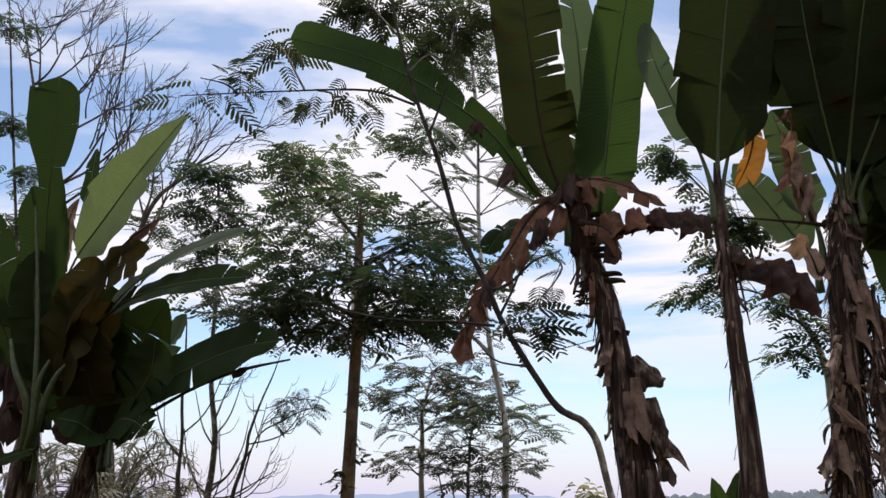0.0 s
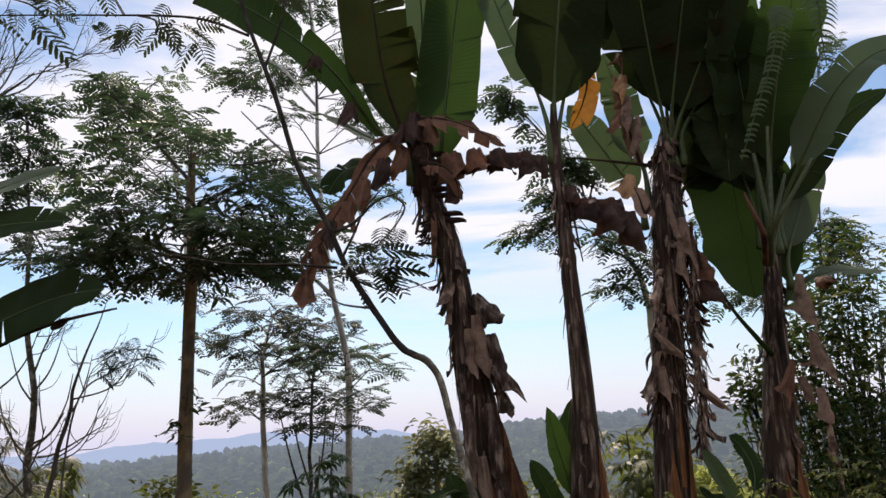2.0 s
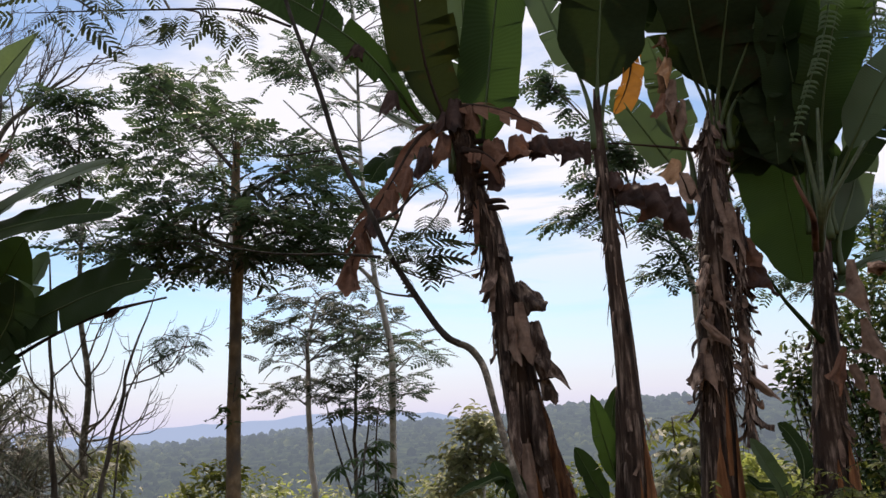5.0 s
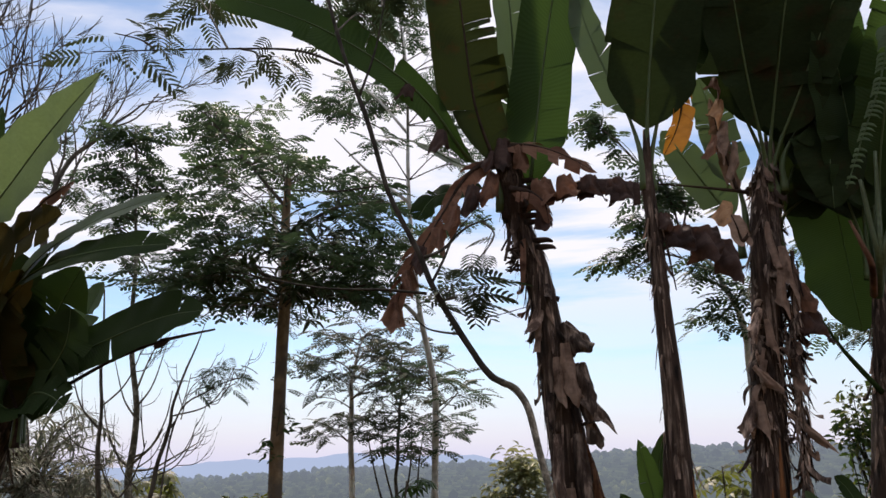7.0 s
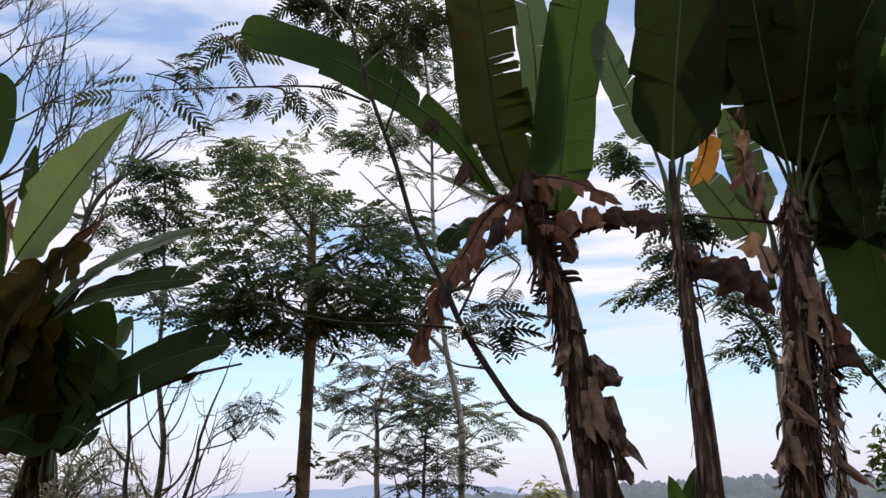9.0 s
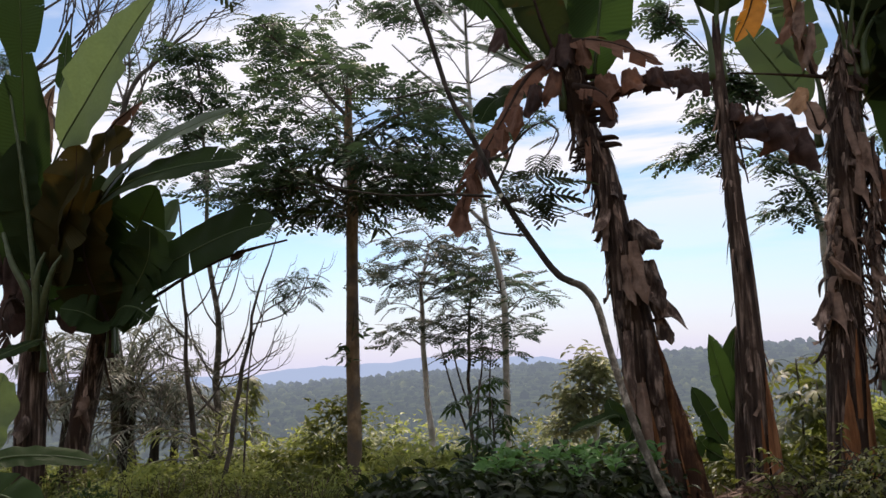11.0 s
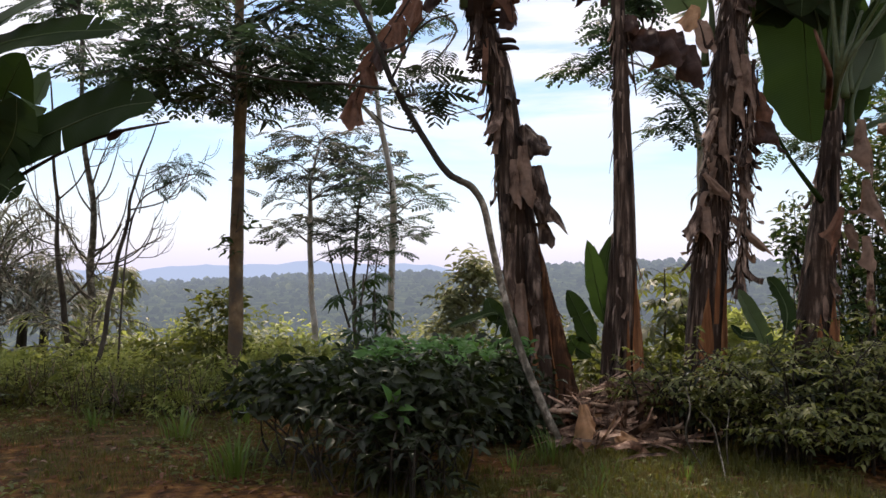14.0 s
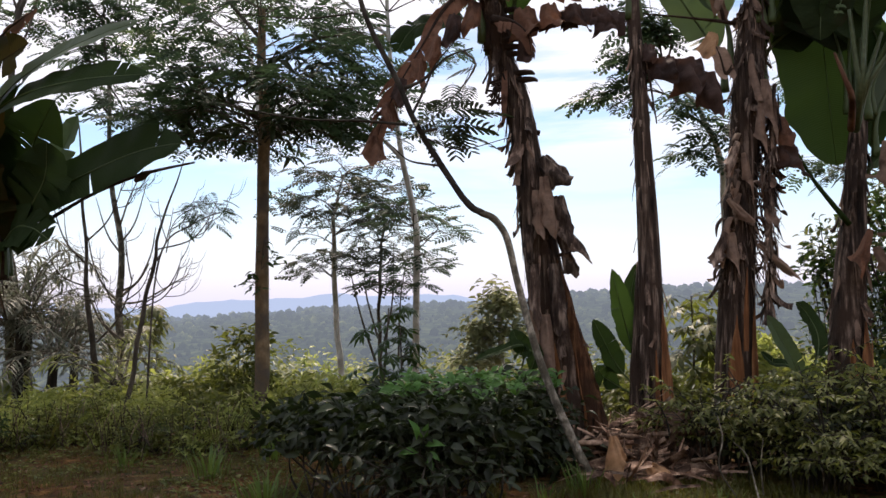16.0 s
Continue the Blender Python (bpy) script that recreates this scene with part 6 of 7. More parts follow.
# tall light-leaved tree between
sengon("tall thin tree with yellow-green feathery leaves", [(-3.69, 14, 2.69), (-3.73, 14, 4.75), (-4, 14, 6.3), (-4.54, 14, 7.74)], [0.05, 0.05, 0.05, 0.035, 0.02], [
    C((-4.58, 14, 6.55), (-5.31, 14, 7.05), (0.7, 0.7, 0.3), 12, 6),
    C((-4.65, 14, 7.26), (-4.65, 14, 7.62), (0.5, 0.6, 0.35), 8, 5),
    C((-4.7, 14, 7.63), (-5.14, 14, 7.89), (0.45, 0.6, 0.2), 6, 4),
    C((-4.6, 14, 6.79), (-3.71, 14, 7.11), (0.6, 0.7, 0.25), 10, 6),
    C((-4.57, 14, 6.32), (-6.05, 14, 6.25), (0.6, 0.7, 0.25), 8, 6),
], 75, mat=FROND_FAR, layers=([(-4.34, 14, 6.32), (-4.63, 14, 7.26), (-4.62, 14, 7.99)], [(0.0, 0.9, 5, 0.2), (0.5, 0.9, 5, 0.25), (1.0, 0.6, 5, 0.4)]))
# trees behind the grove
sengon("feathery tree behind the banana stems", [(3.38, 10.5, 2.43), (3.34, 10.5, 3.27), (3.02, 10.5, 4.01), (2.64, 10.5, 4.47)], [0.06, 0.055, 0.045, 0.03, 0.012], [
    C((3.02, 10.5, 4.01), (1.79, 10.3, 4.1), (0.45, 0.5, 0.08), 8, 6),
    C((2.77, 10.5, 4.32), (2.12, 10.3, 4.62), (0.45, 0.5, 0.16), 9, 6),
    C((2.77, 10.5, 4.32), (2.76, 10.3, 3.97), (0.3, 0.4, 0.16), 7, 5),
    C((3.24, 10.5, 3.56), (2.89, 10.3, 3.28), (0.3, 0.4, 0.1), 7, 5),
    C((3.24, 10.5, 3.56), (3.13, 10.3, 3.67), (0.3, 0.4, 0.15), 7, 5),
    C((2.64, 10.5, 4.47), (2.71, 10.5, 5.1), (0.4, 0.4, 0.2), 8, 6),
    C((2.64, 10.5, 4.47), (2.44, 10.5, 5.44), (0.5, 0.4, 0.25), 8, 6),
    C((2.67, 10.5, 4.79), (1.45, 10.5, 6.24), (0.25, 0.4, 0.3), 10, 6),
], 76, bark=BARK_PALE, mat=FROND)
sengon("feathery tree beside the grove", [(6.19, 12, 1.61), (6.45, 12, 2.79), (6.72, 12, 4.01)], [0.06, 0.055, 0.045, 0.02], [
    C((6.63, 12, 3.66), (6.61, 12, 4.47), (0.6, 0.6, 0.3), 14, 7),
    C((6.6, 12, 3.48), (7.11, 12, 4.18), (0.6, 0.6, 0.4), 14, 7),
    C((6.5, 12, 3.13), (5.31, 12, 3.36), (0.5, 0.5, 0.2), 8, 6),
    C((6.65, 12, 3.84), (4.94, 12, 4.63), (0.3, 0.5, 0.3), 8, 6),
    C((6.68, 12, 4.01), (7.28, 12, 7.72), (0.3, 0.4, 0.4), 6, 6),
], 77, mat=FROND)


def swept_branching(g, p, d, length, r, depth, rng):
    """A twig that leaves its limb sideways and curves upwards, with a few side twigs."""
    q = p + d * length * 0.55 + Vector((0, 0, -0.03 * length))
    m = p + d * length * 0.85 + Vector((0, 0, 0.16 * length))
    e = p + d * length * 1.05 + Vector((0, 0, 0.5 * length))
    path, _ = tube(g, [p, q, m, e], [r, r * 0.85, r * 0.65, r * 0.35], 12, 5, cap=False)
    for k in range(3 if depth else 0):
        c = path[rng.randint(4, 11)]
        a = Vector((d.x * rng.uniform(0.2, 1.2) + rng.gauss(0, 0.3), d.y + rng.gauss(0, 0.4), rng.uniform(0.0, 0.6))).normalized()
        swept_branching(g, c, a, length * rng.uniform(0.45, 0.75), r * 0.6, depth - 1, rng)


def bare_branching(g, p, d, length, r, depth, rng, spread_a=0.5):
    q = p + d * length * 0.5 + Vector((rng.uniform(-1, 1), rng.uniform(-1, 1), rng.uniform(-1, 1))) * length * 0.06
    e = p + d * length + Vector((0, 0, 0.22 * length))
    tube(g, [p, q, e], [r, r * 0.8, r * 0.6], 6, 5 if r > 0.012 else 4, cap=False)
    if depth == 0:
        return
    for k in range(rng.choice((2, 3, 3))):
        a = Vector((rng.gauss(0, spread_a), rng.gauss(0, spread_a), rng.gauss(0.12, spread_a * 0.6)))
        bare_branching(g, p.lerp(e, rng.uniform(0.45, 1.0)), (d + a).normalized(), length * rng.uniform(0.55, 0.85), r * 0.62, depth - 1, rng, spread_a)


def bare_tree(name, label, stem, radii, starts, seed, mat=BARK_GREY, category="tree"):
    base = Vector(stem[0])
    base.z = min(0, height(base.x, base.y)) - 0.05
    tr = thing(name, base, label, category)
    trunk(tr, [base, *stem[1:]], radii, mat, seed, 36, 8, 0.15, crook=0.012)
    rng = random.Random(seed)
    for p, d, length, r, depth in starts:
        g = Geo()
        (swept_branching if name == "bare_shrub" else bare_branching)(g, Vector(p), Vector(d).normalized(), length, r, depth, rng)
        part("branch", g, mat, tr)
    return tr


bare_tree("bare_tree", "nearly leafless grey tree with a fan of fine twigs", [(-7.53, 14, 1.48), (-8.75, 14, 4.38), (-10.26, 14, 7.62), (-11.22, 14, 10.06), (-11.86, 14, 11.98)], [0.1, 0.09, 0.07, 0.05, 0.025, 0.012], [
    ((-10.99, 14, 9.5), (-0.2, 0, 1), 1.0, 0.03, 4),
    ((-10.73, 14, 8.81), (0.8, -0.1, 0.9), 1.1, 0.032, 3),
    ((-11.22, 14, 10.06), (0.5, 0.2, 1), 1.0, 0.028, 4),
    ((-10.26, 14, 7.62), (1.0, -0.2, 0.8), 1.3, 0.034, 3),
    ((-10, 14, 7.24), (0.7, 0.3, 0.9), 1.2, 0.03, 3),
    ((-11.67, 14, 11.37), (-0.5, 0, 0.9), 0.8, 0.02, 3),
    ((-11.49, 14, 10.78), (0.7, 0, 0.7), 0.9, 0.022, 4),
    ((-10.26, 14, 7.62), (0.9, 0.1, 0.5), 1.5, 0.034, 3),
    ((-11.22, 14, 10.06), (1.0, -0.2, 0.15), 1.4, 0.026, 3),
    ((-10.73, 14, 8.81), (1.0, 0.2, 0.35), 1.6, 0.032, 3),
    ((-9.6, 14, 6.2), (0.5, 0.0, 1.0), 1.7, 0.034, 3),
    ((-11.7, 14, 11.5), (1.0, 0, 0.2), 1.3, 0.02, 3),
], 81)
tr = bare_tree("bare_tree", "nearly leafless grey tree with arching boughs", [(-7.61, 13, 2.21), (-7.74, 13, 4.18), (-7.57, 13, 6.54), (-6.87, 13, 7.31), (-6.15, 13, 7.92)], [0.08, 0.07, 0.05, 0.04, 0.03, 0.015], [
    ((-7.18, 13, 7.04), (0.6, 0, 1), 0.8, 0.02, 3),
    ((-7.67, 13, 6.43), (0.1, 0, 1), 1.0, 0.026, 4),
    ((-6.67, 13, 7.47), (0.9, 0, 0.5), 0.9, 0.02, 4),
    ((-6.25, 13, 7.86), (0.9, 0, 0.25), 0.8, 0.014, 3),
    ((-7.77, 13, 5.55), (0.5, 0, 1), 1.2, 0.026, 4),
    ((-6.9, 13, 7.4), (0.5, 0.1, 0.9), 1.0, 0.02, 3),
    ((-7.6, 13, 6.4), (-0.5, 0.1, 1.0), 1.2, 0.024, 3),
], 82)
left_leaves = thing("sengon_tree", (-9.2, 15.0, -0.6), "feathery tree partly hidden behind banana leaves", "tree", "sengon trees")
trunk(left_leaves, [(-9.2, 15.0, -0.6), (-10.95, 15, 3.43), (-11.66, 15, 6.49), (-12.61, 15, 10.7), (-13.28, 15, 13.74)], [0.05, 0.045, 0.035, 0.025, 0.01], BARK_GREY, 4)
tree_crown(left_leaves, [C((-12.44, 15, 9.95), (-12.38, 15, 9.52), (0.6, 0.6, 0.3), 10, 6), C((-12.1, 15, 8.51), (-11.71, 15, 8.22), (0.7, 0.6, 0.35), 10, 6), C((-12.91, 15, 12.1), (-12.76, 15, 12.25), (0.6, 0.6, 0.35), 8, 5), C((-11.69, 15, 6.62), (-11.79, 15, 7.15), (0.5, 0.6, 0.3), 8, 6), C((-11.81, 15, 7.15), (-8.27, 15, 6.77), (0.5, 0.6, 0.3), 8, 6), C((-11.81, 15, 7.15), (-8.44, 15, 8.08), (0.4, 0.6, 0.3), 5, 5)], 83, FROND, 0.27, FLAT_FRONDS, tilt=0.2)

# bare crooked shrubs in front of the valley
bare_tree("bare_shrub", "thin bare grey shrub with upswept twigs", [(-4.89, 10.5, 0.02), (-5.01, 10.5, 0.68), (-5.13, 10.5, 1.58), (-5.18, 10.5, 2.32), (-5.28, 10.5, 3.92)], [0.045, 0.042, 0.038, 0.03, 0.022, 0.01], [
    ((-5, 10.5, 0.98), (0.9, 0, 1), 0.7, 0.016, 2),
    ((-5.15, 10.5, 2.02), (-0.8, 0, 0.9), 0.7, 0.014, 3),
    ((-5.17, 10.5, 2.32), (0.8, 0, 0.8), 0.7, 0.013, 3),
    ((-5.14, 10.5, 1.72), (-0.9, 0, 0.4), 0.6, 0.012, 3),
], 84, category="shrub")
bare_tree("bare_shrub", "dark slanting bare shrub with curved twigs", [(-3.97, 9, 0.29), (-3.82, 9, 1.05), (-3.66, 9, 1.82), (-3.54, 9, 2.4), (-3.28, 9, 3.17)], [0.03, 0.029, 0.026, 0.02, 0.014, 0.005], [
    ((-3.8, 9, 1.44), (0.8, 0, 0.35), 0.5, 0.009, 2),
    ((-3.66, 9, 1.88), (0.5, 0, 0.9), 0.5, 0.01, 2),
    ((-3.6, 9, 2.11), (1, 0, 0.3), 0.7, 0.01, 2),
    ((-3.92, 9, 1.31), (-0.7, 0, 0.8), 0.5, 0.009, 2),
    ((-3.73, 9, 1.5), (0.9, 0, 0.6), 0.5, 0.009, 2),
    ((-3.95, 9, 1.05), (-0.8, 0, 0.7), 0.5, 0.009, 2),
], 85, category="shrub")
sprig = thing("sapling", ((-3.55, 8.8, 1.06)[0], 8.8, 0), "slim sapling with a few feathery leaves", "sapling")
trunk(sprig, [((-3.64, 8.8, 0.82)[0], 8.8, 0), (-3.5, 8.8, 1.94), (-3.1, 8.8, 2.38), (-2.66, 8.8, 2.54)], [0.012, 0.01, 0.008, 0.004], BARK_GREY)
tree_crown(sprig, [C((-3.41, 8.8, 2.06), (-3.04, 8.8, 2.57), (0.35, 0.2, 0.06), 5, 3), C((-3.1, 8.8, 2.38), (-2.85, 8.8, 2.54), (0.25, 0.2, 0.05), 3, 3)], 86, FROND, 0.2, FRONDS_OPEN, BARK_GREY, 0.005)


# ---- shrubs and undergrowth ----
def bush(name, label, base, lumps, leaves, size, mat, seed, template=OVATE, stems=10, category="bush", group="", flat=0.5, shell=0.55, kind="", slim=1.0, rough=0.45, droop=0.05, twist=0.6):
    """A bush of many leaves over lumps (middle, half sizes), on stems that rise from its base."""
    rng = np.random.default_rng(seed)
    b = thing(name, base, label, category, group, kind)
    P, A, U, S = [], [], [], []
    vol = np.array([h[0] * h[1] + h[0] * h[2] for _, h in lumps])
    share = (vol / vol.sum() * leaves).astype(int)
    g = Geo()
    for (mid, half), n in zip(lumps, share):
        mid, half = np.array(mid, float), np.array(half, float)
        d = in_ellipsoid(rng, n, shell)
        uneven = np.array([1 + rough * noise.noise(Vector(q * 2.6 + mid)) for q in d])
        p = mid + d * half * uneven[:, None]
        keep = p[:, 2] > np.array([min(0.0, height(*q[:2])) for q in p]) + 0.02
        p, d = p[keep], d[keep]
        a = d + rng.normal(scale=0.85, size=d.shape)
        a[:, 2] = a[:, 2] * 0.55 - droop
        u = np.tile([0, 0, 1.0], (len(p), 1)) + 0.7 * d * flat + rng.normal(scale=twist, size=d.shape)
        P.append(p), A.append(a), U.append(u), S.append(size * rng.uniform(0.55, 1.2, len(p)))
        for k in range(stems):
            e = mid + in_ellipsoid(rng, 1, 0.3)[0] * half * 0.9
            s = Vector(base) + Vector((rng.normal(scale=0.12), rng.normal(scale=0.08), 0)) + (Vector((mid[0], mid[1], base[2])) - Vector(base)) * 0.7
            s.z = min(0.0, height(s.x, s.y))
            m = s.lerp(Vector(e), 0.5) + Vector(rng.normal(scale=0.06, size=3))
            tube(g, [s, m, Vector(e)], [0.011, 0.008, 0.003], 6, 4, cap=False)
    part("stem", g, BARK_DARK, b, kind="stuff")
    part("foliage", cloud("foliage", template, np.concatenate(P), np.concatenate(A), np.concatenate(U), np.concatenate(S), np.full(sum(map(len, P)), slim)), mat, b, kind="stuff")
    return b


def stemmed_bush(name, label, base, spots, size, mat, seed, stems=10, slim=1.0, low=0.3, droop=0.4, gap=0.06, group=""):
    """A bush of arching stems and side twigs with leaves set along them. spots: x, y, height and spread of each clump."""
    rng = np.random.default_rng(seed)
    b = thing(name, base, label, "bush", group)
    g = Geo()
    P, A, U, S = [], [], [], []
    for x, y, tall, wide in spots:
        for k in range(stems):
            az = rng.random() * math.tau
            out = Vector((math.cos(az), math.sin(az), 0))
            s = Vector((x + rng.normal(scale=0.1), y + rng.normal(scale=0.1), 0))
            h = tall * rng.uniform(0.5, 1.08)
            e = s + out * wide * rng.uniform(0.3, 1.1) + Vector((0, 0, h))
            path, _ = tube(g, [s, s.lerp(e, 0.5) + Vector((0, 0, 0.18 * h)) - out * 0.06, e], [0.011, 0.008, 0.003], 10, 5, cap=False)
            for j in range(5):
                i = int(rng.integers(int(10 * low), 11))
                a = az + rng.normal(scale=1.1)
                L = rng.uniform(0.15, 0.36)
                d = Vector((math.cos(a), math.sin(a), rng.uniform(-0.2, 0.6)))
                q, _ = tube(g, [path[i], path[i] + d * L * 0.6, path[i] + d * L - Vector((0, 0, 0.12 * L))], [0.004, 0.003, 0.0015], 6, 4, cap=False)
                n = max(3, int(L / gap))
                for m in range(n):
                    u = 0.15 + 0.85 * (m + 0.8) / n
                    f = min(int(u * 6), 5)
                    la = a + ((1 if m % 2 else -1) * rng.uniform(0.5, 1.3) if m < n - 1 else 0.0)
                    P.append(q[f].lerp(q[f + 1], u * 6 - f))
                    A.append((math.cos(la), math.sin(la), rng.normal(loc=-droop, scale=0.35)))
                    U.append((rng.normal(scale=0.35), rng.normal(scale=0.35), 1.0))
                    S.append(size * rng.uniform(0.55, 1.2))
    P = np.array(P, float)
    P[:, 2] = np.maximum(P[:, 2], 0.06)
    part("stem", g, BARK_DARK, b, kind="stuff")
    part("foliage", cloud("foliage", OVATE, P, A, U, S, np.full(len(P), slim)), mat, b, kind="stuff")
    return b


def lump(p, hx, hy, hz):
    return (p, (hx, hy, hz))


hedge = bush("dark_bush", "dense dark green bush with large glossy leaves beside the clearing", (-0.38, 5.05, 0), [lump((-1.3, 6.1, 0.54), 0.36, 0.36, 0.18), lump((-0.95, 5.8, 0.6), 0.4, 0.36, 0.22), lump((-0.6, 5.5, 0.62), 0.4, 0.36, 0.22), lump((-0.25, 5.35, 0.64), 0.36, 0.36, 0.24), lump((0.08, 5.5, 0.64), 0.34, 0.4, 0.26), lump((-0.1, 5.9, 0.6), 0.4, 0.36, 0.26), lump((-0.5, 6.0, 0.6), 0.4, 0.36, 0.24), lump((-0.35, 5.2, 0.44), 0.24, 0.2, 0.12), lump((0.0, 5.3, 0.44), 0.26, 0.2, 0.12)], 2700, 0.125, HEDGE, 91, BROAD, 6, shell=0.1, droop=0.12, twist=0.75, flat=0.6, rough=0.75)
stemmed_bush("dark_bush", "low twiggy dark bush with hanging leaves beside the clearing", (-0.35, 5.0, 0), [(-0.38, 5.0, 0.58, 0.3), (-0.15, 5.1, 0.55, 0.3)], 0.11, HEDGE, 291, 7, 1.0, 0.3, 0.15, 0.06)
def fresh_tips(bush_thing, x0, x1, y0, y1, low, high, n, seed):
    """Young leaves in small rosettes over the top of a bush."""
    rng = np.random.default_rng(seed)
    P, A, S = [], [], []
    for k in range(n):
        c = np.array([rng.uniform(x0, x1), rng.uniform(y0, y1), rng.uniform(low, high)])
        for q in range(5):
            a = rng.random() * math.tau
            P.append(c + rng.normal(scale=0.012, size=3)), A.append((math.cos(a), math.sin(a) - 0.3, rng.uniform(0.0, 1.1))), S.append(rng.uniform(0.06, 0.12))
    U = np.tile([0, -0.5, 1.0], (len(P), 1)) + rng.normal(scale=0.3, size=(len(P), 3))
    part("young_leaves", cloud("young_leaves", BROAD, P, A, U, S), HEDGE_NEW, bush_thing, "fresh light green young leaves", "stuff")


fresh_tips(hedge, -0.6, 0.35, 5.3, 6.1, 0.82, 0.94, 44, 191)
under = bush("dark_bush", "dense leafy bush under the banana stems", (0.3, 6.8, 0), [lump((-0.6, 6.9, 0.5), 0.42, 0.4, 0.28), lump((-0.15, 6.75, 0.52), 0.42, 0.4, 0.3), lump((0.3, 6.85, 0.55), 0.4, 0.36, 0.3), lump((0.62, 7.0, 0.45), 0.3, 0.3, 0.3), lump((-1.0, 7.0, 0.42), 0.36, 0.36, 0.26), lump((0.55, 6.8, 0.2), 0.4, 0.3, 0.2)], 2600, 0.125, HEDGE, 92, BROAD, 6, shell=0.1, droop=0.12, twist=0.75, rough=0.9)
fresh_tips(under, -0.5, 0.75, 6.55, 6.9, 0.74, 0.88, 30, 192)
spr = thing("sprig", (-0.34, 5.2, 0), "fresh light green sprig rising from the dark bush", "shoot")
g = Geo()
tube(g, [(-0.34, 5.2, 0), (-0.35, 5.15, 0.36), (-0.33, 5.06, 0.52), (-0.34, 5.06, 0.66)], [0.01, 0.008, 0.006, 0.004], 12, 5)
part("stem", g, BARK_DARK, spr)
tips = [(-0.35, 5.03, 0.62), (-0.32, 5.05, 0.63), (-0.3, 5.05, 0.58), (-0.29, 5.05, 0.54), (-0.34, 5.05, 0.54), (-0.28, 5.03, 0.51)]
ways = [(-0.15, -0.3, 1), (0.3, -0.3, 0.6), (0.9, -0.2, 0.2), (0.8, -0.3, -0.3), (-1, -0.3, 0.1), (0.3, -0.5, -0.6)]
for p, w, s in zip(tips, ways, (0.15, 0.11, 0.13, 0.1, 0.13, 0.09)):
    part("sprig_leaf", cloud("sprig_leaf", BROAD, [p], [w], [(0.5 * w[2] + 0.1, -0.6, 0.8)], [s], [1.15]), HEDGE_NEW, spr)

stemmed_bush("leafy_bush", "bushy green shrub with small yellowish leaves at the grove's edge", (3.0, 6.2, 0), [(1.95, 6.75, 0.7, 0.26), (2.3, 6.6, 0.85, 0.36), (2.7, 6.4, 0.9, 0.42), (3.15, 6.3, 0.92, 0.45), (3.6, 6.3, 0.95, 0.45), (4.05, 6.4, 1.05, 0.5), (3.15, 6.0, 0.5, 0.36), (3.7, 5.9, 0.55, 0.4), (2.95, 6.8, 0.95, 0.4), (3.5, 6.8, 1.0, 0.4), (2.6, 6.1, 0.5, 0.34)], 0.075, SHRUB_MID, 93, 19, 0.95, 0.4, 0.2, 0.03)
# near-black leaves inside the shrub paint in its inner shade
bush("dark_leaf_fill", "near-black leaves standing in for the shaded inside of the shrub", (3.0, 6.45, 0), [lump((2.4, 6.7, 0.4), 0.45, 0.3, 0.34), lump((3.0, 6.5, 0.42), 0.5, 0.35, 0.36), lump((3.6, 6.5, 0.42), 0.5, 0.35, 0.38), lump((4.1, 6.5, 0.45), 0.45, 0.35, 0.4)], 2200, 0.11, HEDGE, 193, BROAD, 5, shell=0.1, droop=0.2)
# bare curved shoots in front of the shrub
for k, pts in enumerate([[(1.94, 5.92, 0), (1.79, 5.9, 0.25), (1.82, 5.9, 0.46), (1.82, 6, 0.61)], [(1.98, 5.58, 0), (2.01, 5.8, 0.15), (1.99, 5.9, 0.34), (1.93, 6, 0.42)], [(2.11, 5.92, 0), (2.09, 5.9, 0.25), (2.11, 5.9, 0.46)], [(2.62, 6.09, 0), (2.52, 5.9, 0.25), (2.5, 6, 0.42), (2.44, 6.1, 0.51)]]):
    g = Geo()
    tube(g, pts, [0.007, 0.006, 0.005, 0.003], 14, 5)
    tagged(part("bare_shoot", g, BARK_LEAN), "thin bare curved shoot in front of the shrub", "twig", "bare shoots")
bush("leafy_bush", "tall leafy shrub draped over dry stems", (5.1, 8.6, 0), [lump((4.9, 8.6, 1.1), 0.7, 0.6, 0.7), lump((5.4, 8.5, 1.6), 0.7, 0.6, 0.9), lump((4.4, 8.9, 1.9), 0.45, 0.4, 0.6), lump((4.05, 9.1, 1.75), 0.32, 0.35, 0.45), lump((4.1, 9.1, 1.0), 0.4, 0.35, 0.45), lump((5.2, 9.0, 2.6), 0.7, 0.5, 0.6), lump((4.3, 8.4, 0.7), 0.6, 0.5, 0.6), lump((4.99, 9, 2.62), 0.6, 0.5, 0.5), lump((5.4, 9.2, 3.31), 0.5, 0.5, 0.5), lump((4.65, 8.9, 1.99), 0.5, 0.5, 0.6), lump((3.99, 9, 2.02), 0.25, 0.3, 0.4), lump((4.75, 8.6, 1.25), 0.6, 0.5, 0.7)], 2000, 0.1, SHRUB_MID, 94, stems=6, shell=0.2)
